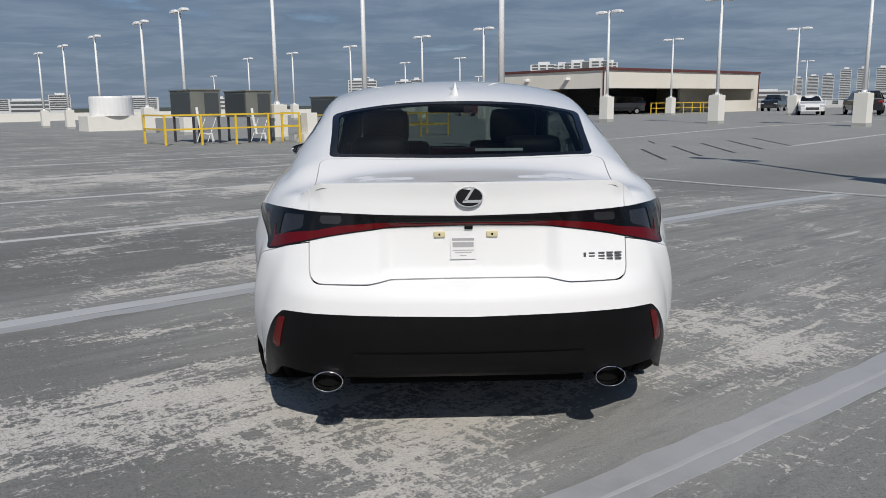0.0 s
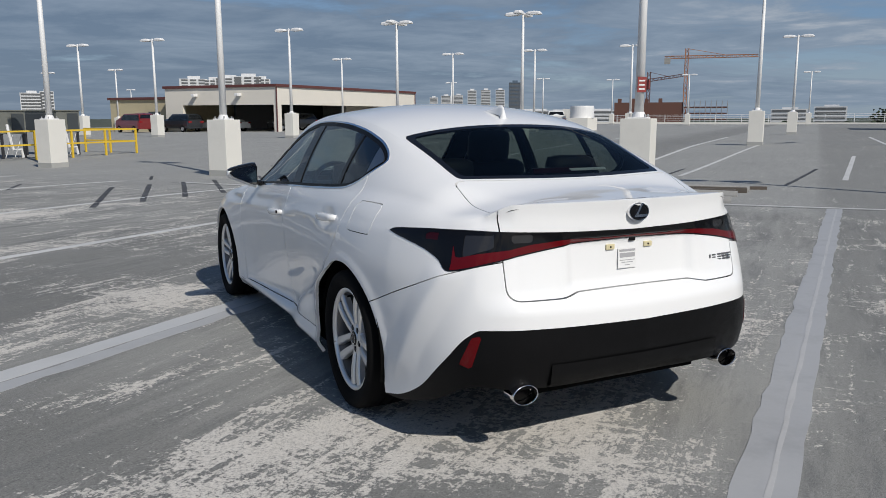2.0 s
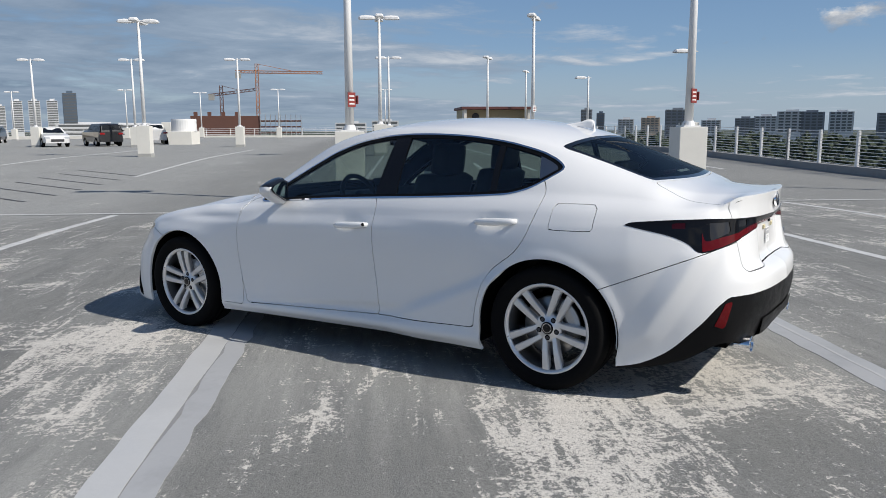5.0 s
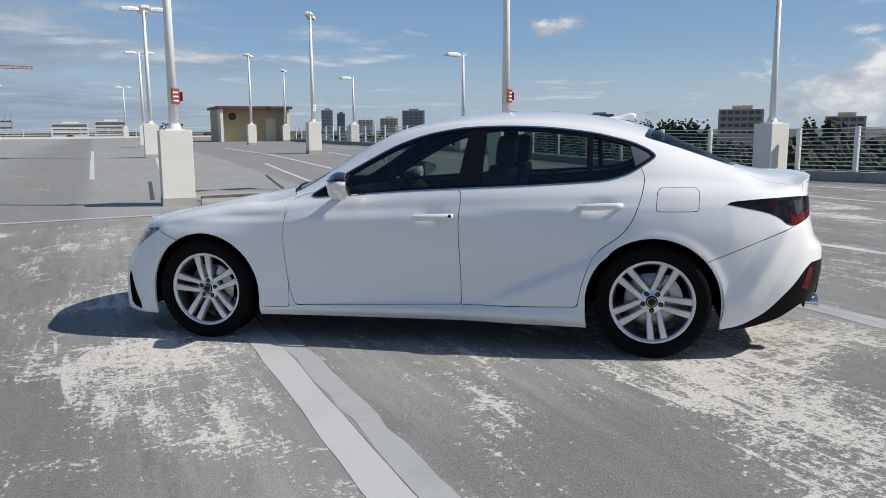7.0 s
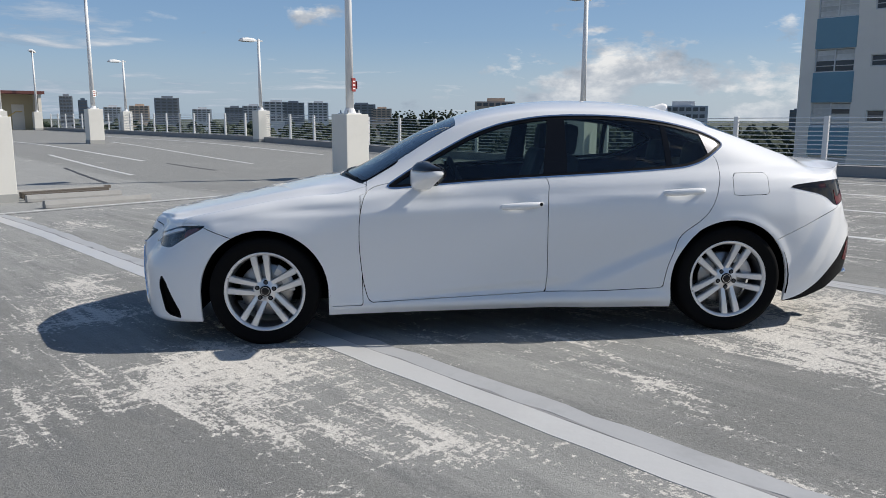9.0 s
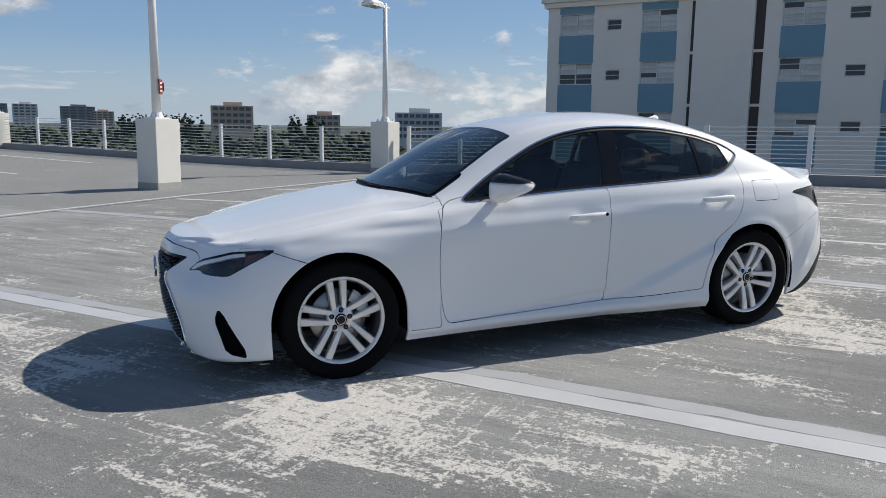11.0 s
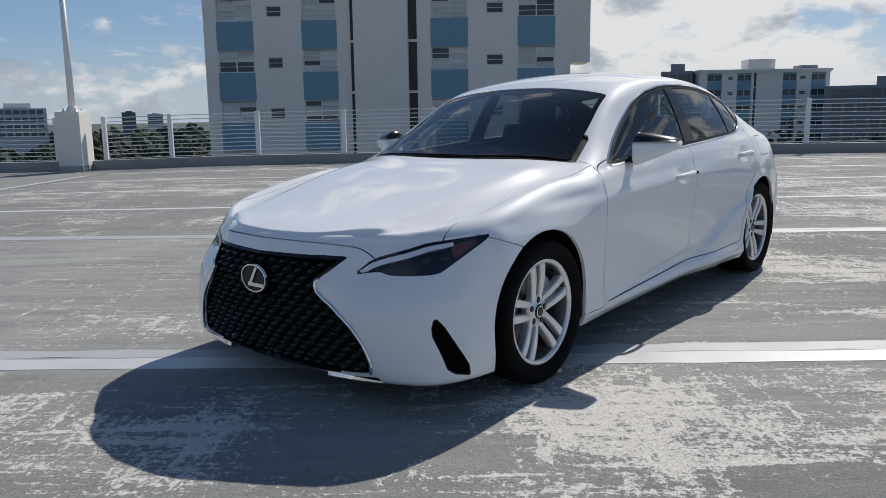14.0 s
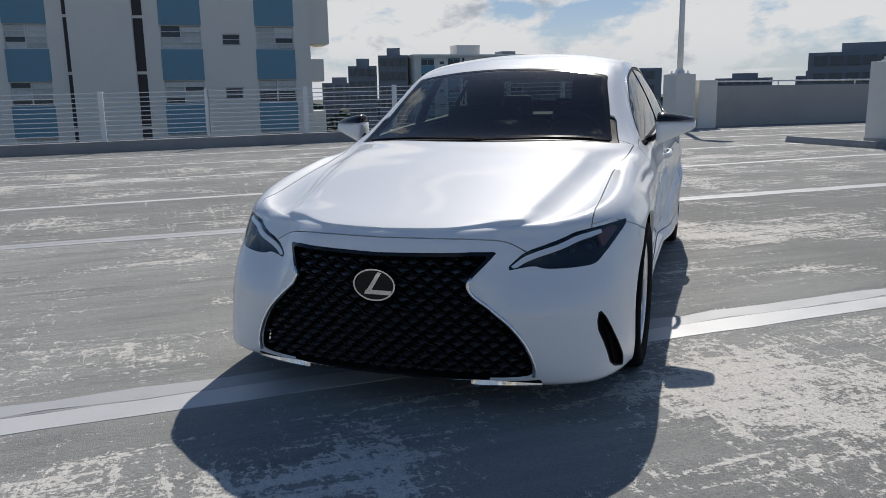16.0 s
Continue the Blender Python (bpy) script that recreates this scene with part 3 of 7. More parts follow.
BASE_H, LAMP_H = 1.47, 6.4
LOW_H = 4.74
M_BASE = finish(box((-0.305, -0.305, 0.0), (0.305, 0.305, BASE_H), 0.012), "base", STUCCO)
M_SKIRT = finish(box((-0.312, -0.312, -0.06), (0.312, 0.312, 0.15), 0.004), "skirting", SKIRT)
M_POLE = finish(add_tube(bmesh.new(), (0, 0, BASE_H), (0, 0, LAMP_H), 0.095, 0.062, 16), "pole", WHITE_STEEL, True)
bm = box((-0.19, -0.19, BASE_H), (0.19, 0.19, BASE_H + 0.03), 0.004)
add_tube(bm, (0, 0, BASE_H + 0.03), (0, 0, BASE_H + 0.13), 0.14, 0.105, 16)
M_FLANGE = finish(bm, "base_plate", WHITE_STEEL)
M_BOLT = finish(add_tube(bmesh.new(), (0, 0, 0), (0, 0, 0.07), 0.018, n=6), "bolt", GALV)
M_HEAD = finish(lamp_head(bmesh.new(), 1), "lamp_head", WHITE_STEEL)
M_HEAD_B = finish(lamp_head(bmesh.new(), -1), "lamp_head", WHITE_STEEL)
M_LENS = finish(box((-0.15, 0.3, -0.066), (0.15, 0.85, -0.058)), "lens", LAMP_GLASS)
M_LENS_B = finish(box((-0.15, -0.85, -0.066), (0.15, -0.3, -0.058)), "lens", LAMP_GLASS)
M_ARM = finish(box((-0.03, -0.2, -0.02), (0.03, 0.2, 0.04), 0.004), "arm", WHITE_STEEL)
M_POLE_LOW = finish(add_tube(bmesh.new(), (0, 0, BASE_H), (0, 0, LOW_H), 0.085, 0.06, 16), "pole", WHITE_STEEL, True)
M_CAP = finish(add_tube(bmesh.new(), (0, 0, -0.02), (0, 0, 0.05), 0.075, 0.03, 12), "cap", WHITE_STEEL)


def lamp_post(u, v, heads="double", turn=0.0, quad=False, sign="", label=""):
    lp = thing("lamp_post", on_deck(u, v), label or "white lamp post on a tall cream concrete base", "lamp post", "lamp posts on the deck")
    part("base", M_BASE, STUCCO, lp)
    part("skirting", M_SKIRT, SKIRT, lp, "grey painted skirting")
    top = LAMP_H if heads == "double" else LOW_H
    part("pole", M_POLE if heads == "double" else M_POLE_LOW, WHITE_STEEL, lp)
    part("base_plate", M_FLANGE, WHITE_STEEL, lp)
    for sx in (-0.15, 0.15):
        for sy in (-0.15, 0.15):
            part("bolt", M_BOLT, GALV, lp, m=pose(sx, sy, BASE_H + 0.02))
    part("cap", M_CAP, WHITE_STEEL, lp, m=pose(0, 0, top))
    sides = {"double": ((M_HEAD, M_LENS), (M_HEAD_B, M_LENS_B)), "single": ((M_HEAD, M_LENS),)}[heads]
    for ang in ((0, 90) if quad else (0,)):
        m = pose(0, 0, top - 0.06, 0, 0, turn + ang)
        part("arm", M_ARM, WHITE_STEEL, lp, m=m)
        for head, lens in sides:
            h = part("lamp_head", head, WHITE_STEEL, lp, m=m)
            part("lens", lens, LAMP_GLASS, h, "clear lens")
    if sign:
        s = part("sign", box((-0.09, -0.115, 1.98), (0.09, -0.095, 2.28), 0.003, pose(0, 0, 0, 0, 0, -60)), RED_SIGN if sign == "red" else SIGN_WHITE, lp, "faded red sign" if sign == "red" else "small white sign")
        bm = bmesh.new()
        for k in range(3):
            add_box(bm, (-0.06, -0.118, 2.03 + 0.08 * k), (0.06, -0.1155, 2.06 + 0.08 * k), 0, pose(0, 0, 0, 0, 0, -60))
        part("print", bm, SIGN_WHITE if sign == "red" else RED_SIGN, s)
        s2 = part("sign", box((0.13, -0.13, 2.04), (0.15, 0.05, 2.22), 0.003, pose(0, 0, 0, 0, 0, -60)), RED_SIGN if sign == "red" else SIGN_WHITE, lp)
    return lp


for u, v in ((12.6, 12.9), (12.95, 20.1), (13.2, 27.1), (13.55, 38.0), (13.7, 44.4), (14.0, 54.7), (14.2, 63.9), (14.4, 72.9)):
    lamp_post(u, v)
lamp_post(12.2, 1.9, sign="red", label="white lamp post with small red signs on a tall cream base")
lamp_post(11.9, -5.4, sign="red", label="white lamp post with small red signs on a tall cream base")
lamp_post(11.25, -13.05, "single", label="single-headed white lamp post on a cream base in the railing")
for u, v in ((32.7, 1.05), (34.4, 12.4), (35.0, 20.0), (35.3, 27.5), (35.6, 38.8), (35.7, 46.0), (36.0, 56.7), (35.5, 66.3), (35.3, 75.6)):
    lamp_post(u, v, quad=v < 25)
lamp_post(32.4, -6.2, "double", 70, sign="white", label="white lamp post with a small white sign on a cream base")
lamp_post(30.7, -13.3, "single", label="single-headed white lamp post on a cream base in the railing")
for u, v in ((53.5, 0.2), (55.0, 11.3), (55.8, 19.1), (56.2, 26.4), (56.3, 37.4), (55.9, 65.0), (55.6, 74.9)):
    lamp_post(u, v)
lamp_post(53.6, -7.15, "double", 70)
lamp_post(67.6, -12.8, "double", 70)
lamp_post(49.85, -13.75, "single", label="single-headed white lamp post on a cream base in the railing")
for u, v in ((104.6, 49.1), (101.4, 33.5), (109.5, 25.7), (100.0, 13.7), (101.1, -0.3), (76.6, 114.8), (94.6, 104.8), (49.4, 117.5)):
    lamp_post(u, v)
lamp_post(-10.1, -12.75, "single", label="white lamp post on a cream base by the parapet")
lamp_post(-9.0, -4.9, label="white lamp post on a cream base beside a wheel stop")
tagged(part("pillar", box((-0.3, -0.3, -0.05), (0.3, 0.3, 1.3), 0.012, on_deck(-10.9, -12.85)), STUCCO), "cream concrete pillar at the end of the parapet", "pillar")


# ---- wheel stops lying about ----
def wheel_stop(m, length=1.75, label="weathered concrete wheel stop lying on the deck"):
    bm = bmesh.new()
    prof = [(-0.09, 0), (0.09, 0), (0.085, 0.05), (0.05, 0.115), (-0.05, 0.115), (-0.085, 0.05)]
    ends = [[bm.verts.new((x, y * (0.96 if abs(x) == length / 2 else 1), z)) for y, z in prof] for x in (-length / 2, -length / 2 + 0.05, length / 2 - 0.05, length / 2)]
    for a, b in zip(ends, ends[1:]):
        for j in range(6):
            bm.faces.new((a[j], a[(j + 1) % 6], b[(j + 1) % 6], b[j]))
    bm.faces.new(ends[0])
    bm.faces.new(ends[-1])
    ob = part("wheel_stop", bm, CONCRETE, m=m)
    return tagged(ob, label, "wheel stop", "wheel stops")


wheel_stop(on_deck(10.3, 0.75, 92), 1.7)
wheel_stop(on_deck(12.95, 0.7, 95), 1.8)
wheel_stop(on_deck(11.7, 0.72, 91), 1.6)
wheel_stop(on_deck(-8.45, -5.7, 88), 2.2)
TIMBER = mat("weathered brown timber", (0.10, 0.085, 0.07), 0.85, var=0.3, scale=3, grain=60, bump=0.5, dirt=0.4, stretch=(1, 8, 8))
for u, v, turn, n in ((12.15, 0.72, 93, 1.45), (12.6, 0.62, 97, 1.6)):
    bm = box((-n / 2, -0.07, 0.0), (n / 2, 0.07, 0.11), 0.012)
    tagged(part("timber_beam", bm, TIMBER, m=on_deck(u, v, turn)), "weathered brown timber beam lying by the wheel stops", "timber", "timber beams")
plank = part("timber_plank", box((-0.9, -0.06, 0), (0.9, 0.06, 0.07), 0.006, on_deck(13.4, 0.4, 99)), mat("old timber", (0.11, 0.09, 0.075), 0.85, var=0.3, scale=3, stretch=(0.3, 6, 6)))
tagged(plank, "old dark timber lying beside wheel stops", "timber")


# ---- apartment block across the gap ----
def apartment_block(name, u0, v0, width, depth, z0, z1, bands, smalls, slots, floor_h, sill0, floors, detail, label, turn=0.0):
    """Facade towards +v at v0, spanning width from u0; heights are absolute."""
    p = DU * u0 + DV * v0
    blk = thing(name, pose(p.x, p.y, 0, 0, 0, DECK_TURN + turn), label, "apartment building", "buildings round the deck")
    holes = [(a, b, sill0 + floor_h * k, sill0 + floor_h * k + 1.2, "w") for a, b in bands for k in range(floors)]
    holes += [(a, b, sill0 + 0.2 + floor_h * k, sill0 + 0.8 + floor_h * k, "s") for a, b in smalls for k in range(floors)]
    xs = sorted({0.0, width, *[round(h[0], 3) for h in holes], *[round(h[1], 3) for h in holes]})
    zs = sorted({z0, z1, *[round(h[2], 3) for h in holes], *[round(h[3], 3) for h in holes]})
    bm = bmesh.new()
    grid = {}

    def vert(x, y, z):
        key = (round(x, 3), round(y, 3), round(z, 3))
        if key not in grid:
            grid[key] = bm.verts.new(key)
        return grid[key]

    def is_hole(xc, zc):
        return any(h[0] < xc < h[1] and h[2] < zc < h[3] for h in holes)

    for xa, xb in zip(xs, xs[1:]):
        for za, zb in zip(zs, zs[1:]):
            if not is_hole((xa + xb) / 2, (za + zb) / 2):
                bm.faces.new([vert(x, 0, z) for x, z in ((xa, za), (xb, za), (xb, zb), (xa, zb))])
    for a, b, c, d, _ in holes:
        for q in (((a, c), (b, c)), ((b, c), (b, d)), ((b, d), (a, d)), ((a, d), (a, c))):
            (xa, za), (xb, zb) = q
            try:
                bm.faces.new([vert(xa, 0, za), vert(xb, 0, zb), vert(xb, -0.16, zb), vert(xa, -0.16, za)])
            except ValueError:
                pass
    for q in (((0, 0), (0, -depth)), ((0, -depth), (width, -depth)), ((width, -depth), (width, 0))):
        (xa, ya), (xb, yb) = q
        bm.faces.new([bm.verts.new(c) for c in ((xa, ya, z0), (xb, yb, z0), (xb, yb, z1), (xa, ya, z1))])
    part("wall", bm, APT_WALL, blk)
    roof = box((-0.35, -depth - 0.35, z1), (width + 0.35, 0.35, z1 + 0.35), 0.03)
    add_box(roof, (-0.2, -depth - 0.2, z1 - 0.28), (width + 0.2, 0.2, z1), 0.02)
    part("roof", roof, APT_WALL, blk)
    for a, b in bands:
        for k in range(-1, floors):
            lo = sill0 + floor_h * k + (1.2 if k >= 0 else 0.9)
            hi = min(sill0 + floor_h * (k + 1), z1 - 0.3)
            if hi > lo + 0.1:
                part("panel", box((a - 0.03, 0.003, lo + 0.004), (b + 0.03, 0.03, hi - 0.004)), APT_BLUE, blk, "blue panel")
    for a, b in slots:
        for k in range(floors):
            part("louvre", box((a, 0.002, sill0 - 1.1 + floor_h * k), (b, 0.02, sill0 + floor_h * (k + 1) - 1.25)), APT_SLOT, blk, "dark louvre slot")
    rnd = random.Random(hash(round(width * 100)) % 97 + 5)
    cache = {}
    for a, b, c, d, kind in holes:
        w, h = b - a, d - c
        key = (round(w, 2), round(h, 2))
        if key not in cache:
            t = 0.05
            f = bmesh.new()
            ring_ = [[f.verts.new((x, y, z)) for x, z in ((o, o), (w - o, o), (w - o, h - o), (o, h - o))] for o, y in ((0, -0.15), (0, -0.06), (t, -0.06), (t, -0.15))]
            for p, q in zip(ring_, ring_[1:] + ring_[:1]):
                for i in range(4):
                    f.faces.new((p[i], p[(i + 1) % 4], q[(i + 1) % 4], q[i]))
            cols = [(t, w / 2 - 0.035), (w / 2 + 0.035, w - t)] if kind == "w" else [(t, w - t)]
            rows = 4 if kind == "w" else 2
            ph = (h - 2 * t) / rows
            bars = [finish(box((w / 2 - 0.035, -0.15, t), (w / 2 + 0.035, -0.055, h - t)), "mullion", APT_FRAME)] if kind == "w" else []
            for xa, xb in cols:
                for r in range(1, rows):
                    bars.append(finish(box((xa, -0.14, t + ph * r - 0.017), (xb, -0.07, t + ph * r + 0.017)), "glazing_bar", APT_FRAME))
            panes = [((xa, t + ph * r), finish(box((0.004, -0.125, 0.017), (xb - xa - 0.004, -0.115, ph - 0.017)), "pane", PANE), finish(box((0.004, -0.125, 0.017), (xb - xa - 0.004, -0.115, ph - 0.017)), "pane", BLIND)) for xa, xb in cols for r in range(rows)]
            cache[key] = (finish(f, "window", APT_FRAME), bars, panes)
        fr, bars, panes = cache[key]
        win = part("window", fr, APT_FRAME, blk, m=pose(a, 0, c))
        for bar in bars if detail else bars[:1]:
            part("mullion" if bar is bars[0] and kind == "w" else "glazing_bar", bar, APT_FRAME, win)
        if detail:
            full = rnd.random()
            for i, ((px, pz), dark, blind) in enumerate(panes):
                up = (i % 4) >= (0 if full < 0.45 else (1 if full < 0.75 else 2)) and rnd.random() < 0.85
                part("pane", blind if (kind == "w" and up) else dark, PANE, win, m=pose(px, 0, pz))
        else:
            part("pane", finish(box((0.02, -0.13, 0.02), (w - 0.02, -0.12, h - 0.02)), "pane", PANE), PANE, win)
    return blk


# its facade runs along u; x here goes from u = -4.1 upward
apt = apartment_block("apartment_building", -4.1, -37.6, 20.25, 14.0, -15.0, 8.3,
                      bands=[(0.87, 2.86), (5.63, 7.62), (12.86, 14.75), (17.5, 19.5)], smalls=[(3.66, 4.6), (15.88, 16.73)], slots=[(8.41, 8.87), (11.9, 12.08)],
                      floor_h=2.76, sill0=-4.6, floors=5, detail=True, label="pale apartment block with blue window panels and awning windows")
part("stair_shaft", box((8.9, 0.003, -15), (11.88, 0.28, 9.4), 0.02), APT_WALL, apt)
for z0, z1, out in ((4.0, 9.0, 1.15), (2.0, 3.2, 0.8), (-0.8, 0.4, 0.8)):
    part("balcony", box((-out, -3.2, z0), (-0.003, -0.6, z1), 0.02), APT_WALL, apt)

neighbour = apartment_block("apartment_building", -65.2, -143.0, 23.9, 14.0, -15.0, 8.6,
                            bands=[(0.8, 3.4), (6.1, 8.6), (14.4, 17.0), (19.8, 22.5)], smalls=[(4.4, 5.5), (17.7, 18.7)], slots=[(13.5, 13.9)],
                            floor_h=2.76, sill0=-4.2, floors=5, detail=False, label="distant grey apartment block with blue window columns")
part("roof_house", box((9.4, -6, 8.95), (14.4, -2, 10.9), 0.05), APT_WALL, neighbour)
part("roof_house", box((1.5, -6, 8.95), (4.5, -2, 9.7), 0.05), FAR_GREY, neighbour)


# ---- pavilion over the ramp ----
pav = thing("ramp_pavilion", on_deck(54.3, 43.2), "cream ramp pavilion with wide openings and dark red roof trim", "pavilion")
W_, D_ = 27.0, 13.5
for x0, x1, y0, y1, z0, z1 in ((0, W_, 0, 0.35, 2.45, 4.05), (0, 0.7, 0, 0.35, -0.3, 2.45), (W_ - 7.6, W_, 0, 0.35, -0.3, 1.2), (W_ - 0.8, W_, 0, 0.35, 1.2, 2.45),
                               (0, 0.35, 0.35, D_, 2.45, 4.05), (0, 0.35, D_ - 2.2, D_, -0.3, 2.45), (W_ - 0.35, W_, 0.35, D_, -0.3, 4.05)):
    part("wall", box((x0, y0, z0), (x1, y1, z1)), PAV_WHITE, pav)
# the back wall's shade is put into its dark colour
part("wall", box((10, D_ - 0.3, -0.3), (W_ - 0.35, D_, 4.05)), DARK_IN, pav, "inner wall coloured dark for shade")
part("roof", box((-0.15, -0.15, 4.05), (W_ + 0.15, D_ + 0.15, 4.3), 0.02), ROOF_TRIM, pav, "dark red roof edge")
part("ceiling", box((0.35, 0.35, 3.3), (W_ - 0.35, D_ - 0.3, 3.4)), PAV_WHITE, pav)
part("downpipe", box((-0.09, -0.09, 0), (0.0, -0.003, 4.0)), ROOF_TRIM, pav, "dark red downpipe")
part("downpipe", box((W_ + 0.002, -0.09, 0), (W_ + 0.1, 0.0, 4.0)), ROOF_TRIM, pav, "dark red downpipe")
part("door", box((17.5, D_ - 0.36, 0), (18.9, D_ - 0.302, 2.1), 0.01), UNIT_DARK, pav, "dark door")
part("inner_wall", box((19.5, 5, -0.3), (W_ - 0.36, 5.3, 3.3)), PAV_WHITE, pav)
for y in (4.2, 9.5):
    lamp = part("wall_lamp", box((-0.55, y - 0.2, 3.25), (-0.002, y + 0.2, 3.5), 0.04), WHITE_STEEL, pav, "white wall floodlight")
annex = thing("annex", on_deck(56.0, 57.2), "tan plant room beside the pavilion", "plant room")
part("wall", box((0, 0, -0.4), (12, 9, 3.2)), TAN, annex)
part("roof", box((-0.2, -0.2, 3.2), (12.2, 9.2, 3.45), 0.02), ROOF_TRIM, annex, "dark roof edge")
part("window", box((-0.02, 2, 1.0), (-0.002, 3.6, 2.0)), UNIT_DARK, annex)
part("door", box((-0.03, 5.2, 0), (-0.002, 6.2, 2.1)), TAN, annex)

# ---- tan stair tower ----
tower = thing("stair_tower", on_deck(70.2, -13.45), "tan stair tower with a dark roof edge and shaded recess", "stair tower")
part("wall", box((0, 0, -0.3), (5.0, 6.3, 2.95)), TAN, tower)
part("wall", box((-1.6, 0, -0.3), (-0.003, 0.25, 2.95)), PAV_WHITE, tower, "cream side wing")
part("wall", box((-1.6, 6.05, -0.3), (-0.003, 6.3, 2.95)), PAV_WHITE, tower, "cream side wing")
part("roof", box((-1.8, -0.25, 2.95), (5.2, 6.55, 3.2), 0.02), ROOF_TRIM, tower, "dark brown roof edge")
part("door", box((-0.04, 1.0, 0), (-0.004, 1.95, 2.1), 0.01), PAV_WHITE, tower, "cream door")
clock = add_lathe(bmesh.new(), [(0.0, -0.06), (0.3, -0.06), (0.36, -0.02), (0.36, -0.004)], 24, "x", (0, 5.0, 2.3))
part("round_vent", clock, DARK_METAL, tower, "round dark vent")
part("handrail", add_sweep(bmesh.new(), [(-0.3, 3.6, 0.9), (-0.3, 2.6, 0.9), (-0.3, 1.7, 1.5), (-0.3, 1.2, 1.5)], 0.03), YELLOW, tower)


# ---- rooftop air handling units inside yellow guard rails ----
def air_unit(m, w, d, h, stand, label, mirrored=False):
    un = thing("air_handling_unit", m, label, "air conditioner", "air handling units")
    part("casing", box((0, 0, stand), (w, d, stand + h), 0.015), UNIT_GREY, un)
    part("coil", box((w * 0.45, -0.02, stand + 0.1), (w - 0.08, -0.002, stand + h - 0.08)), UNIT_DARK, un, "dark finned coil")
    part("coil", box((-0.02, 0.1, stand + 0.1), (-0.002, d - 0.1, stand + h - 0.08)), UNIT_DARK, un, "dark finned coil")
    part("top", box((-0.04, -0.04, stand + h), (w + 0.04, d + 0.04, stand + h + 0.05), 0.01), UNIT_GREY, un)
    for x in (0.08, w - 0.08):
        for y in (0.08, d - 0.08):
            part("leg", box((x - 0.04, y - 0.04, -0.1), (x + 0.04, y + 0.04, stand), 0.004), DARK_METAL, un)
    for x in (0.15, w * 0.5):
        part("brace", add_tube(bmesh.new(), (x, 0.05, 0.05), (x + w * 0.35, 0.05, stand), 0.02, n=6), GALV, un)
    bm = bmesh.new()
    add_sweep(bm, [(0.1, -0.25, stand + 0.35), (0.1, -0.3, stand + 0.05), (0.2, -0.35, 0.35), (w * 0.5, -0.35, 0.35), (w * 0.55, -0.35, 0.05)], 0.05)
    part("pipe", bm, WHITE_STEEL, un, "white insulated pipe")
    return un


air_unit(on_deck(8.95, 25.7), 1.15, 2.1, 0.97, 0.98, "weathered grey green air handling unit on a steel stand")
air_unit(on_deck(11.15, 25.7), 1.08, 2.0, 0.99, 0.98, "weathered grey green air handling unit on a steel stand")
air_unit(on_deck(15.2, 25.7), 1.05, 2.1, 0.83, 0.92, "grey air handling unit with a dark coil on a stand")
air_unit(on_deck(17.6, 25.7), 1.05, 2.1, 0.83, 0.92, "grey air handling unit with a dark coil on a stand")


def guard_rail(m, corners, label="yellow steel guard rail round roof machinery"):
    gr = thing("guard_rail", m, label, "guard rail", "yellow guard rails")
    bmt = finish(box((-0.035, -0.035, -0.1), (0.035, 0.035, 1.07), 0.004), "post", YELLOW)
    for a, b in zip(corners, corners[1:]):
        a, b = Vector((*a, 0)), Vector((*b, 0))
        k = max(1, round((b - a).length / 1.45))
        for i in range(k + (1 if (b - Vector((*corners[-1], 0))).length < 0.01 else 0)):
            part("post", bmt, YELLOW, gr, m=Matrix.Translation(a + (b - a) * i / k))
        for z in (0.55, 1.04):
            part("bar", box((0, -0.03, z - 0.03), ((b - a).length, 0.03, z + 0.03), 0.004, Matrix.Translation(a) @ (b - a).to_track_quat("X", "Z").to_matrix().to_4x4()), YELLOW, gr)
    return gr


guard_rail(on_deck(7.4, 24.3), [(0, 2.1), (0, 0), (5.25, 0), (5.25, 1.4)])
guard_rail(on_deck(13.9, 24.2), [(0, 1.5), (0, 0), (6.2, 0), (6.2, 3.0)])
guard_rail(on_deck(61.0, 42.2), [(0, 0.6), (0, 0), (9, 0), (9, 0.6)])
tagged(part("plinth", box((-0.45, -0.4, 0), (0.6, 0.4, 0.35), 0.01, on_deck(13.25, 24.6)), STUCCO), "white concrete plinth beside the guard rail", "plinth")
tagged(part("plinth", box((-0.2, -0.25, 0.352), (0.25, 0.25, 1.15), 0.01, on_deck(13.25, 24.6)), STUCCO), "white concrete block standing on a plinth", "plinth")


def water_tank(m, r, h, bw, bh):
    tk = thing("water_tank", m, "white round tank on a pale concrete base", "tank", "roof tanks")
    part("base", box((-bw, -bw * 0.6, -0.2), (bw, bw * 0.6, bh), 0.02), STUCCO, tk)
    part("drum", add_lathe(bmesh.new(), [(0, bh), (r, bh), (r, bh + h - 0.12), (r * 0.97, bh + h), (0, bh + h)], 32, "z"), WHITE_STEEL, tk, smooth=False)
    return tk


water_tank(on_deck(64.5, 17.6), 1.05, 1.05, 1.6, 1.1)
water_tank(on_deck(14.2, 53.0), 1.4, 1.3, 1.9, 1.0)
tagged(part("vent_box", box((-0.5, -0.4, -0.2), (0.5, 0.4, 1.9), 0.02, on_deck(67.0, 19.6)), STUCCO), "white vent box standing on the deck", "vent")

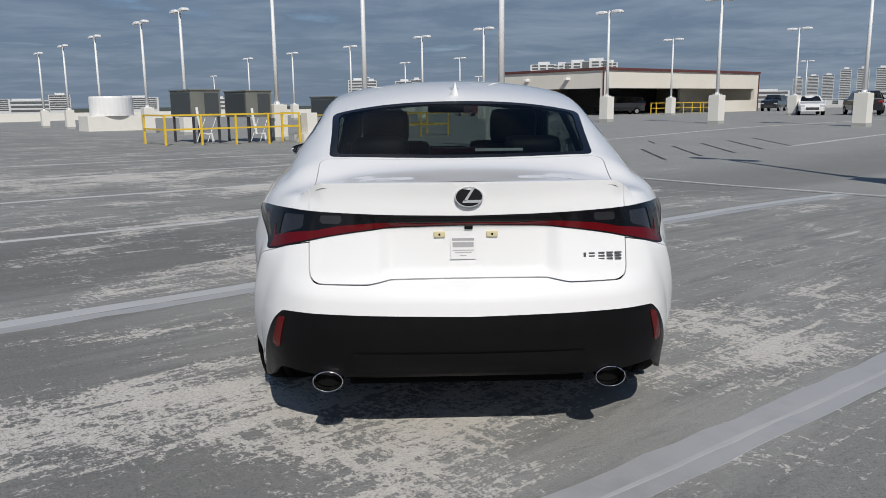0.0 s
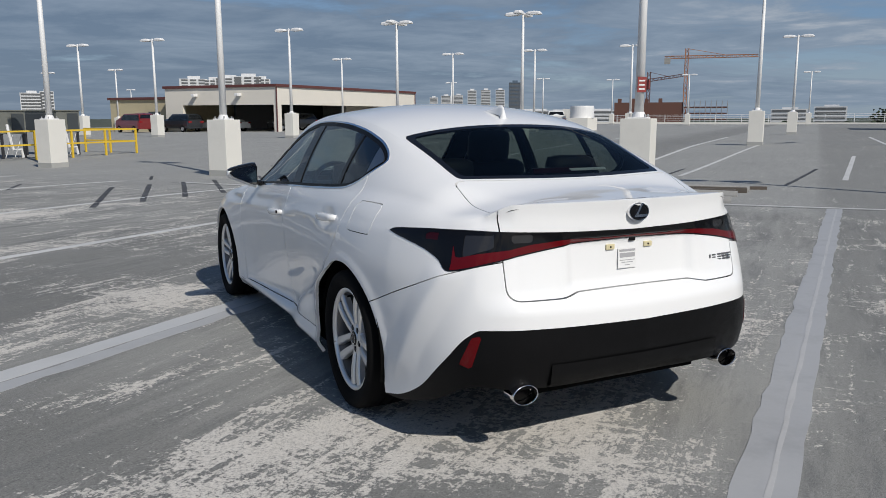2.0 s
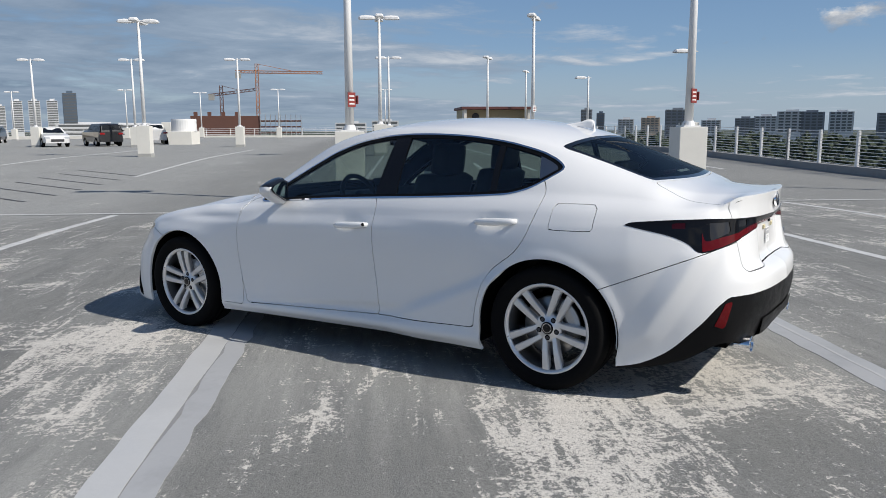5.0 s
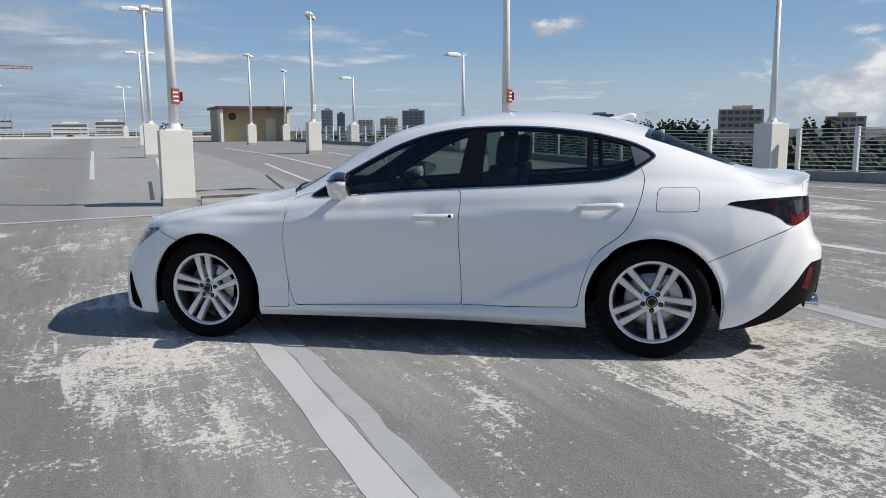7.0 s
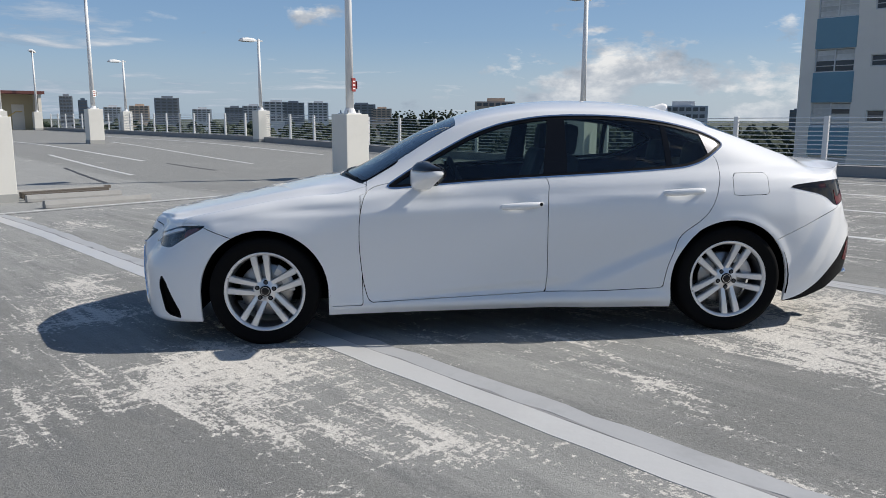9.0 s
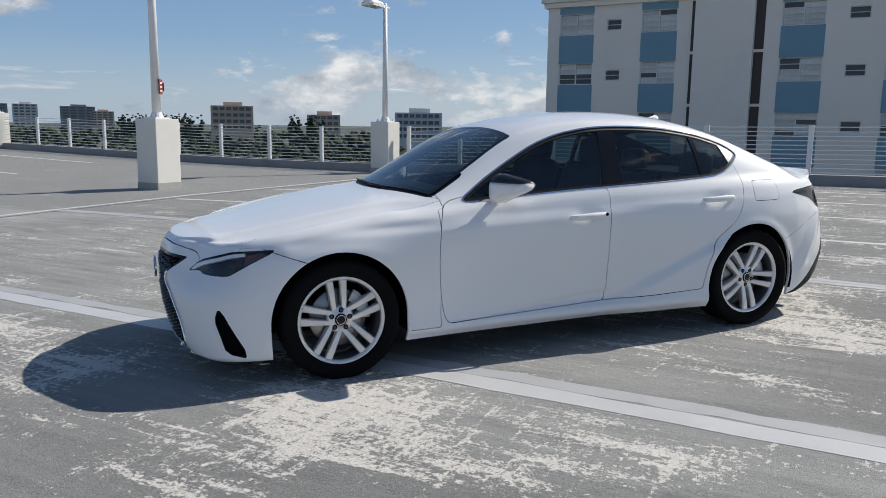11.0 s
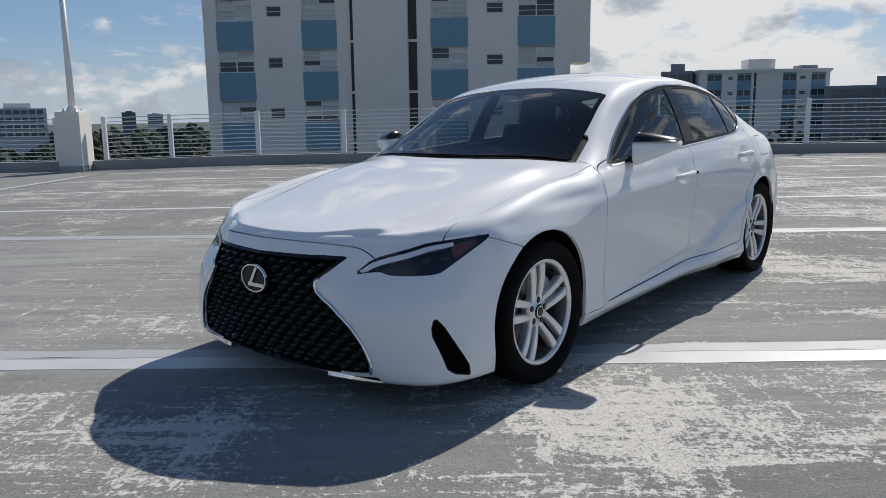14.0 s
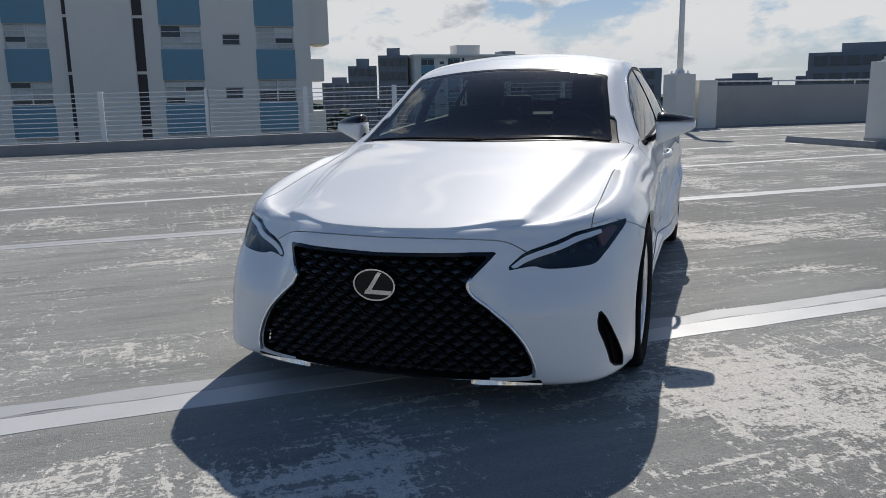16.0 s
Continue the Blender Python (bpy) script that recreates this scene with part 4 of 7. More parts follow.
# ---- parked cars far across the deck ----
GLASS_DARK = plain("dark car glass", (0.02, 0.024, 0.028), 0.06, coat=1.0)
LAMP_RED = plain("red lamp", (0.3, 0.01, 0.012), 0.15, coat=1.0)
LAMP_CLEAR = plain("clear lamp", (0.5, 0.52, 0.55), 0.15, coat=1.0)
HUB_METAL = plain("alloy", (0.55, 0.55, 0.56), 0.3, 0.9)


def parked_car(m, colour, kind, label):
    paint = plain(label.split()[0] + " car paint", colour, 0.35, coat=1.0)
    car = thing("parked_car", m, label, "car", "cars parked on the deck")
    tall = {"sedan": 0.0, "suv": 0.24, "van": 0.32, "pickup": 0.26}[kind]
    side = {"sedan": [(-2.35, 0.45), (-2.3, 0.92), (-1.6, 1.0), (-0.85, 1.4), (0.4, 1.44), (1.15, 1.0), (2.1, 0.85), (2.38, 0.6), (2.35, 0.3)],
            "suv": [(-2.3, 0.45), (-2.32, 0.95), (-2.1, 1.3), (-1.8, 1.48), (0.4, 1.48), (1.1, 1.05), (2.1, 0.92), (2.35, 0.65), (2.3, 0.32)],
            "van": [(-2.3, 0.45), (-2.35, 1.0), (-2.15, 1.4), (-1.8, 1.5), (0.7, 1.45), (1.5, 1.0), (2.1, 0.88), (2.35, 0.6), (2.3, 0.32)],
            "pickup": [(-2.7, 0.5), (-2.75, 1.02), (-0.95, 1.04), (-0.75, 1.48), (0.5, 1.5), (1.15, 1.1), (2.3, 1.0), (2.6, 0.7), (2.55, 0.35)]}[kind]
    k = [(x, z + tall * smooth(0.3, 1.2, z)) for x, z in side]
    bm = bmesh.new()
    rows = []
    for x, z in k:
        inset = 0.0 if z < 1.1 + tall * 0.6 else 0.2
        nose = 0.12 if abs(x) > 2.2 else 0.0
        belt = min(z, 0.95 + tall * 0.6)
        rows.append([(x, 0.90 - nose, min(belt, 0.35)), (x, 0.92 - nose, min(belt, 0.7)), (x, 0.87 - nose, belt), (x, 0.87 - nose - inset, z), (x, 0.0, z + (0.03 if inset else 0.01))])
    full = [[bm.verts.new(p) for p in r] + [bm.verts.new((p[0], -p[1], p[2])) for p in reversed(r[:-1])] for r in rows]
    for a, b in zip(full, full[1:]):
        for j in range(len(a) - 1):
            bm.faces.new((a[j], a[j + 1], b[j + 1], b[j]))
    bm.faces.new(full[0])
    bm.faces.new(full[-1][::-1])
    bm.faces.new([r[0] for r in full] + [r[-1] for r in reversed(full)])
    part("body", bm, paint, car)
    roof = [(x, z) for x, z in k if z > 1.3 + tall * 0.8]
    x0, x1 = roof[0][0], roof[-1][0]
    zb, zt = 0.97 + tall * 0.6, 1.36 + tall
    for s in (-1, 1):
        bm = bmesh.new()
        bm.faces.new([bm.verts.new(p) for p in ((x0 - 0.3, s * 0.882, zb), (x1 + 0.55, s * 0.882, zb), (x1 + 0.05, s * 0.72, zt), (x0 + 0.05, s * 0.72, zt))])
        bmesh.ops.solidify(bm, geom=bm.faces[:], thickness=0.015)
        part("side_glass", bm, GLASS_DARK, car)
    for xa, za, xb, zbb, nm in ((x1 + 0.09, zt + 0.04, k[k.index(roof[-1]) + 1][0] - 0.03, k[k.index(roof[-1]) + 1][1] + 0.05, "windscreen"), (x0 - 0.06, zt + 0.03, k[k.index(roof[0]) - 1][0] + 0.02, k[k.index(roof[0]) - 1][1] + 0.06, "rear_glass")):
        bm = bmesh.new()
        bm.faces.new([bm.verts.new(p) for p in ((xa, 0.58, za), (xa, -0.58, za), (xb, -0.72, zbb), (xb, 0.72, zbb))])
        bmesh.ops.solidify(bm, geom=bm.faces[:], thickness=0.012)
        part(nm, bm, GLASS_DARK, car)
    xw = 1.42 if kind != "pickup" else 1.65
    tyre = finish(add_lathe(bmesh.new(), [(0.2, -0.1), (0.31, -0.11), (0.34, -0.08), (0.34, 0.08), (0.31, 0.11), (0.2, 0.1)], 20, "y"), "tyre", RUBBER, True)
    hub = finish(add_lathe(bmesh.new(), [(0.0, 0.08), (0.06, 0.09), (0.19, 0.07), (0.205, 0.1), (0.205, -0.05)], 20, "y"), "rim", HUB_METAL)
    for x in (-xw, xw):
        for s in (-1, 1):
            wh = part("wheel", tyre, RUBBER, car, m=pose(x, s * 0.83, 0.33, 0, 0, 0 if s > 0 else 180))
            part("rim", hub, HUB_METAL, wh)
    for s in (-1, 1):
        part("headlight", box((k[-2][0] - 0.14, s * 0.68 - 0.17, 0.62 + tall * 0.4), (k[-2][0] - 0.02, s * 0.68 + 0.17, 0.76 + tall * 0.4), 0.03), LAMP_CLEAR, car)
        part("tail_light", box((k[1][0] - 0.03, s * 0.68 - 0.18, 0.78 + tall * 0.5), (k[1][0] + 0.1, s * 0.68 + 0.18, 0.92 + tall * 0.5), 0.02), LAMP_RED, car)
    part("grille", box((k[-2][0] - 0.05, -0.45, 0.4), (k[-2][0] + 0.0, 0.45, 0.6), 0.02), DARK_METAL, car)
    return car


parked_car(on_deck(57.5, 25.9, 212), (0.75, 0.75, 0.74), "sedan", "white parked sedan facing the aisle")
parked_car(on_deck(59.0, 22.6, 35), (0.014, 0.014, 0.016), "suv", "black parked crossover seen from behind")
parked_car(on_deck(64.5, 24.2, 200), (0.72, 0.72, 0.72), "sedan", "white parked sedan in the second row")
parked_car(on_deck(67.0, 20.8, 20), (0.68, 0.68, 0.67), "pickup", "white pickup parked in the second row")
parked_car(on_deck(80.0, 40.5, 195), (0.012, 0.013, 0.014), "suv", "black off-road car parked by the pavilion")
parked_car(on_deck(57.0, 51.5, 90), (0.74, 0.74, 0.72), "sedan", "white sedan parked under the pavilion")
parked_car(on_deck(61.0, 46.5, 150), (0.016, 0.017, 0.02), "suv", "dark crossover parked under the pavilion")
parked_car(on_deck(52.0, 58.5, 75), (0.18, 0.012, 0.014), "van", "dark red minivan parked beside the plant room")
parked_car(on_deck(54.5, 55.0, 80), (0.02, 0.022, 0.026), "suv", "dark grey crossover parked near the plant room")


# ---- skyline: bearing in degrees from +y towards +x, distance, width, height over the eye ----
def far_block(bearing, dist, width, depth, top, material, floors, label, base=-15.0, name="distant_building", win=FAR_WIN, columns=0):
    a = radians(bearing)
    m = pose(math.sin(a) * dist, math.cos(a) * dist, base, 0, 0, -bearing)
    b = thing(name, m, label, "building", "skyline buildings")
    h = top - base
    part("wall", box((-width / 2, 0, 0), (width / 2, depth, h)), material, b)
    part("roof", box((-width * 0.2, depth * 0.2, h + 0.001), (width * 0.25, depth * 0.7, h + max(1.5, h * 0.05))), material, b)
    fh = h / floors
    row = finish(box((-width / 2 + 0.04 * width, -0.35, 0.25 * fh), (width / 2 - 0.04 * width, -0.02, 0.75 * fh)), "window_band", win)
    lo = max(0, int((-2 - base) / fh)) if floors > 8 else 0
    if columns:
        cw = width * 0.92 / columns
        row = finish(box((0.12 * cw, -0.3, 0.25 * fh), (0.85 * cw, -0.02, 0.78 * fh)), "window", win)
    for k in range(lo, floors):
        if columns:
            for c in range(columns):
                part("window", row, win, b, m=pose(-width * 0.46 + c * cw, 0, k * fh))
        else:
            part("window_band", row, win, b, m=pose(0, 0, k * fh))
    return b


def rise(dist, elevation):
    return 1.3 + dist * math.tan(radians(elevation))


for bear, el, wd in ((25.9, 1.3, 15), (26.8, 1.42, 18), (27.7, 1.46, 18), (28.7, 1.8, 17), (29.7, 1.82, 18), (30.75, 1.84, 17)):
    far_block(bear, 1500, wd, 20, rise(1500, el), FAR_WHITE, 22, "pale distant tower block on the skyline")
far_block(31.8, 1600, 24, 24, rise(1600, 2.35), FAR_BLUE, 30, "tall dark glass tower on the skyline")
for bear, el, wd in ((8.9, 2.55, 20), (10.2, 2.5, 14), (11.3, 2.65, 22), (12.6, 2.75, 24), (13.6, 2.6, 12)):
    far_block(bear, 620, wd, 18, rise(620, el), FAR_WHITE, 20, "white apartment tower with dark balconies", columns=3)
for bear, el, wd in ((-4.6, 1.6, 16), (-3.6, 1.55, 10), (-1.2, 1.5, 16), (-0.3, 1.6, 10), (-24.5, 0.7, 16), (-20.0, 0.5, 40), (-29, 0.45, 40)):
    far_block(bear, 700, wd, 16, rise(700, el), FAR_WHITE, 14, "pale distant apartment tower")
for bear, el, wd in ((-33, 0.3, 60), (-26.5, 0.35, 50), (-15, 0.4, 50), (18.0, 0.45, 40), (21.0, 0.4, 50), (24, 0.5, 40), (33.0, 0.35, 60), (35.5, 0.3, 60), (38.0, 0.35, 40), (50.5, 0.4, 30), (53.0, 0.55, 26)):
    far_block(bear, 760, wd, 16, rise(760, el), FAR_WHITE, 6, "low white distant building")
for bear, el, wd, mt in ((67.7, 1.3, 10, FAR_GREY), (68.7, 1.05, 7, FAR_BLUE), (72.2, 0.7, 16, FAR_TAN), (74.0, 1.25, 20, FAR_GREY), (70.5, 0.6, 14, FAR_WHITE), (76.3, 0.5, 16, FAR_WHITE), (78.5, 0.62, 16, FAR_GREY), (79.8, 0.75, 18, FAR_WHITE), (81.4, 1.05, 22, FAR_WHITE), (82.6, 1.0, 20, FAR_GREY), (84.4, 1.0, 18, FAR_WHITE), (87.5, 0.9, 26, FAR_GREY), (89.0, 0.6, 18, FAR_TAN)):
    far_block(bear, 700, wd, 16, rise(700, el), mt, 12, "distant apartment building beyond the trees", columns=4)
far_block(97.2, 330, 17, 14, rise(330, 1.15), FAR_TAN, 9, "tan apartment building beyond the trees", columns=6)
far_block(103.7, 330, 14, 14, rise(330, 0.6), FAR_TAN, 8, "tan apartment building beyond the trees", columns=5)
far_block(110.6, 260, 16, 14, rise(260, 0.85), FAR_WHITE, 9, "white apartment building with columns beyond the trees", columns=7)
far_block(118.0, 900, 14, 14, rise(900, 0.55), FAR_BLUE, 16, "small distant tower on the skyline")
far_block(119.7, 900, 16, 14, rise(900, 0.4), FAR_WHITE, 10, "small distant building on the skyline")
far_block(154.4, 150, 5.6, 12, rise(150, 2.15), FAR_GREY, 9, "dark grey balcony block beyond the railing", columns=4)
far_block(156.7, 150, 5.8, 12, rise(150, 2.9), FAR_GREY, 9, "dark grey balcony block beyond the railing", columns=4)
far_block(152.8, 210, 9, 8, rise(210, 0.95), FAR_GREY, 8, "grey block beyond the railing", columns=3)
far_block(171.5, 150, 26.5, 8, rise(150, 1.6), FAR_GREY, 8, "long grey apartment block behind the parapet", columns=12)
far_block(181.9, 260, 17, 8, rise(260, 0.75), FAR_GREY, 8, "distant grey block behind the parapet", columns=6)
far_block(186.2, 260, 9, 8, rise(260, 0.8), FAR_GREY, 8, "distant grey block behind the parapet", columns=4)
far_block(189.5, 140, 16, 12, rise(140, 2.3), FAR_GREY, 8, "grey apartment block behind the parapet", columns=6)


# ---- construction site and cranes ----
def polar(bearing, dist, z):
    a = radians(bearing)
    return Vector((math.sin(a) * dist, math.cos(a) * dist, z))


site = thing("construction_site", pose(*polar(43.0, 300, -15), 0, 0, -43), "rust-brown building frame under construction with scaffolding", "construction site")
part("frame", box((-21, 0, 0), (4, 14, 15 + rise(300, 0.9) + 0)), RUST, site)
for k in range(3):
    part("slab", box((4.2, 0, 14.5 + 2.2 * k), (19.5, 12, 15.0 + 2.2 * k)), RUST, site)
for k in range(9):
    part("scaffold_pole", add_tube(bmesh.new(), (4.2 + 1.9 * k, -0.4, 10), (4.2 + 1.9 * k, -0.4, 21.5), 0.12, n=6), GALV, site)
for k in range(4):
    part("column", box((-20 + 5 * k, 3, 15 + rise(300, 0.9) + 0.002), (-18.6 + 5 * k, 4, 16.5 + rise(300, 0.9))), RUST, site)


def tower_crane(bearing, dist, z_top, jib_l, jib_r, tilt, material, label):
    base = polar(bearing, dist, -15)
    cr = thing("tower_crane", pose(*base, 0, 0, -bearing), label, "crane", "tower cranes")

    def truss(a, b, w, name):
        bm = bmesh.new()
        a, b = Vector(a), Vector(b)
        d = b - a
        n = max(2, int(d.length / (w * 1.6)))
        q = d.to_track_quat("Z", "Y")
        off = [q @ Vector((sx * w / 2, sy * w / 2, 0)) for sx, sy in ((-1, -1), (1, -1), (1, 1), (-1, 1))]
        for o in off:
            add_tube(bm, a + o, b + o, w * 0.13, n=5, caps=False)
        for i in range(n):
            for j in range(4):
                add_tube(bm, a + d * i / n + off[j], a + d * (i + 1) / n + off[(j + 1) % 4], w * 0.07, n=4, caps=False)
        part(name, bm, material, cr)

    h = z_top + 15
    truss((0, 0, 0), (0, 0, h), 1.6, "mast")
    truss((-jib_l, 0, h - 4.2 - tilt * jib_l), (jib_r, 0, h - 4.2 + tilt * jib_r), 1.2, "jib")
    part("counterweight", box((-jib_l, -1, h - 7.5), (-jib_l + 3, 1, h - 4.5)), CONCRETE, cr)
    part("tie", add_tube(bmesh.new(), (0, 0, h), (jib_r * 0.6, 0, h - 3.9 + tilt * jib_r * 0.6), 0.12, n=5), material, cr)
    return cr


tower_crane(43.8, 420, rise(420, 4.55), 11, 34, 0.0, CRANE, "orange tower crane with a level jib")
tower_crane(41.3, 420, rise(420, 3.0), 6.5, 17, 0.14, RUST, "brown tower crane with a raised jib")

# ---- trees below the deck's edge ----
rnd = random.Random(11)
verts, faces = [], []
ICO = bmesh.new()
bmesh.ops.create_icosphere(ICO, subdivisions=1, radius=1.0)
IV, IF = [v.co.copy() for v in ICO.verts], [[v.index for v in f.verts] for f in ICO.faces]
ICO.free()


def clump(c, r):
    q = Euler((rnd.uniform(0, 6), rnd.uniform(0, 6), rnd.uniform(0, 6))).to_matrix()
    base = len(verts)
    for v in IV:
        k = r * rnd.uniform(0.6, 1.25)
        p = q @ v * k
        verts.append((c[0] + p.x, c[1] + p.y, c[2] + p.z * 0.8))
    faces.extend([[base + i for i in f] for f in IF])


for i in range(2600):
    bear = rnd.uniform(50, 196)
    dist = 45 + 560 * rnd.random() ** 1.5
    if 118 < bear < 176 and dist < 120:
        continue
    c = polar(bear, dist, 0)
    uu, vv = c.x * 0.79 + c.y * 0.613, -c.x * 0.613 + c.y * 0.79
    if vv > -22 and uu < 98:
        continue
    tall = rnd.uniform(7.5, 12.5) + (2.2 if rnd.random() < 0.15 else 0)
    size = rnd.uniform(2.2, 4.2)
    near = dist < 170
    for k in range(30 if near else (11 if dist < 250 else 5)):
        a, rr = rnd.uniform(0, 6.28), size * rnd.random() ** 0.6
        clump((c.x + rr * math.cos(a), c.y + rr * math.sin(a), -15 + tall - 0.5 * rr - rnd.uniform(0, size)), size * rnd.uniform(0.25, 0.5) * (0.5 if near else (1 if dist < 250 else 1.5)))
for bear0, bear1, n in ((89.5, 95.5, 34), (101, 104, 10), (55, 57.5, 10)):
    for i in range(n):
        c = polar(bear0 + (bear1 - bear0) * rnd.random(), 300, 0)
        top = rise(300, rnd.uniform(0.3, 0.75))
        for k in range(9):
            f = k / 9
            clump((c.x + rnd.uniform(-1, 1), c.y + rnd.uniform(-1, 1), -4 + (top + 4) * f), (1.7 - 1.4 * f) * rnd.uniform(0.8, 1.2))
me = bpy.data.meshes.new("treetops")
me.from_pydata(verts, [], faces)
me.materials.append(FOLIAGE)
tagged(new("treetops", me), "dark green treetops beyond and below the deck", "trees", kind="stuff")


# ==== the white sedan: y runs forward from the rear axle, z up from the tyres ====
def pearl():
    m, n, l, p = shader("pearl white paint")
    fl = noise_of(n, l, 900, 2, 0.5)
    l.new(mixc(n, l, fl, (0.80, 0.805, 0.805), (0.87, 0.87, 0.86)), p.inputs["Base Color"])
    p.inputs["Roughness"].default_value = 0.48
    p.inputs["Metallic"].default_value = 0.0
    p.inputs["Specular IOR Level"].default_value = 0.14
    p.inputs["Coat Weight"].default_value, p.inputs["Coat Roughness"].default_value = 1.0, 0.025
    return m


def glazing(name, tint, gloss=1.0):
    """Tinted pane: light passes coloured, the rest mirrors the more, the flatter it is seen."""
    m, n, l, p = shader(name)
    n.remove(p)
    tr, gl, fr, mx = n.new("ShaderNodeBsdfTransparent"), n.new("ShaderNodeBsdfGlossy"), n.new("ShaderNodeLayerWeight"), n.new("ShaderNodeMixShader")
    tr.inputs[0].default_value = (*tint, 1)
    gl.inputs["Roughness"].default_value = 0.01
    fr.inputs["Blend"].default_value = 0.5
    edge = maths(n, l, "POWER", fr.outputs["Facing"], 4.0)
    l.new(maths(n, l, "ADD", maths(n, l, "MULTIPLY", edge, 0.92 * gloss), 0.07 * gloss), mx.inputs[0])
    l.new(tr.outputs[0], mx.inputs[1])
    l.new(gl.outputs[0], mx.inputs[2])
    l.new(mx.outputs[0], n["Material Output"].inputs[0])
    return m


PAINT_WHITE = pearl()
WINDSCREEN = glazing("windscreen glass", (0.56, 0.625, 0.61))
REAR_GLASS = glazing("tinted rear glass", (0.32, 0.37, 0.36), 0.3)
PRIVACY = glazing("tinted side glass", (0.52, 0.60, 0.57))
LENS_CLEAR = glazing("clear lens", (0.72, 0.74, 0.76))
LENS_SMOKE = glazing("smoked lens", (0.30, 0.31, 0.33))
LENS_RED = plain("red lamp lens", (0.105, 0.003, 0.005), 0.1)
LENS_DARKRED = plain("deep red lamp lens", (0.03, 0.002, 0.004), 0.1)
LAMP_BLACK = plain("lamp housing black", (0.005, 0.005, 0.006), 0.1)
for lamp_mat in (LENS_RED, LENS_DARKRED, LAMP_BLACK):
    lamp_mat.node_tree.nodes["Principled BSDF"].inputs["Specular IOR Level"].default_value = 0.3
AMBER = plain("amber reflector", (0.22, 0.045, 0.02), 0.2, coat=1.0)
CHROME = plain("chrome", (0.82, 0.82, 0.83), 0.08, 1.0)
MIRROR = plain("mirror glass", (0.85, 0.86, 0.87), 0.045, 1.0)
SATIN = plain("satin metal trim", (0.30, 0.30, 0.31), 0.35, 1.0)
BLACK_GLOSS = plain("gloss black trim", (0.008, 0.008, 0.009), 0.12)
BLACK_GLOSS.node_tree.nodes["Principled BSDF"].inputs["Specular IOR Level"].default_value = 0.3
BLACK_PLASTIC = mat("black textured plastic", (0.005, 0.005, 0.0055), 0.42, spec=0.15, var=0.15, scale=20, grain=400, bump=0.15)
BLACK_INNER = plain("black void", (0.003, 0.003, 0.003), 0.95)
BLACK_INNER.node_tree.nodes["Principled BSDF"].inputs["Specular IOR Level"].default_value = 0.1
ALLOY = mat("silver alloy", (0.74, 0.74, 0.74), 0.34, 0.6, var=0.03, scale=10, bump=0.0, coat=0.6)
ALLOY_DARK = mat("dark barrel alloy", (0.16, 0.16, 0.165), 0.4, 0.8, var=0.1, scale=8)
DISC = mat("brake disc steel", (0.36, 0.35, 0.34), 0.35, 0.9, var=0.15, scale=30)
LEATHER = mat("black seat leather", (0.011, 0.011, 0.012), 0.55, spec=0.25, var=0.2, scale=9, grain=200, bump=0.2)
DASH = mat("dashboard plastic", (0.013, 0.013, 0.014), 0.6, spec=0.25, var=0.15, scale=8, grain=200, bump=0.1)
CREAM_PLUG = plain("cream plastic plug", (0.62, 0.55, 0.34), 0.5)
PAPER = mat("white sticker paper", (0.78, 0.78, 0.77), 0.6, var=0.03)
INK = plain("grey print", (0.12, 0.12, 0.13), 0.7)
SMALL_TYRE = RUBBER


def curve(keys):
    """A smooth run through (at, value) keys, with no overshoot."""
    xs, ys = np.array([k[0] for k in keys], float), np.array([k[1] for k in keys], float)
    h, d = np.diff(xs), np.diff(ys) / np.diff(xs)
    m = np.zeros(len(xs))
    for i in range(1, len(xs) - 1):
        if d[i - 1] * d[i] > 0:
            w1, w2 = 2 * h[i] + h[i - 1], h[i] + 2 * h[i - 1]
            m[i] = (w1 + w2) / (w1 / d[i - 1] + w2 / d[i])
    m[0], m[-1] = d[0], d[-1]

    def at(x):
        x = np.clip(np.asarray(x, float), xs[0], xs[-1])
        i = np.clip(np.searchsorted(xs, x, side="right") - 1, 0, len(h) - 1)
        t = (x - xs[i]) / h[i]
        return (2 * t**3 - 3 * t**2 + 1) * ys[i] + (t**3 - 2 * t**2 + t) * h[i] * m[i] + (-2 * t**3 + 3 * t**2) * ys[i + 1] + (t**3 - t**2) * h[i] * m[i + 1]

    return at


# plan outline at its widest, from the middle of the tail round the side to the middle of the nose
PLAN = [(0, -1.0), (0.3, -0.985), (0.55, -0.94), (0.70, -0.85), (0.80, -0.68), (0.87, -0.42), (0.912, -0.1), (0.918, 0.12), (0.903, 0.6), (0.888, 1.2), (0.888, 1.8), (0.902, 2.35), (0.914, 2.75), (0.906, 3.05), (0.872, 3.27), (0.79, 3.44), (0.62, 3.565), (0.4, 3.63), (0.2, 3.658), (0, 3.668)]
plen = np.concatenate([[0], np.cumsum([math.dist(a, b) for a, b in zip(PLAN, PLAN[1:])])])
plan_x, plan_y = curve([(s, p[0]) for s, p in zip(plen, PLAN)]), curve([(s, p[1]) for s, p in zip(plen, PLAN)])
dense = np.linspace(0, plen[-1], 1200)
SEND = plen[-1]
side_s = curve([(y, s) for y, s in sorted({round(float(plan_y(s)), 4): float(s) for s in dense[(dense > 0.8) & (dense < SEND - 0.8)]}.items())[::12]])


def s_of(y):
    return float(side_s(y))


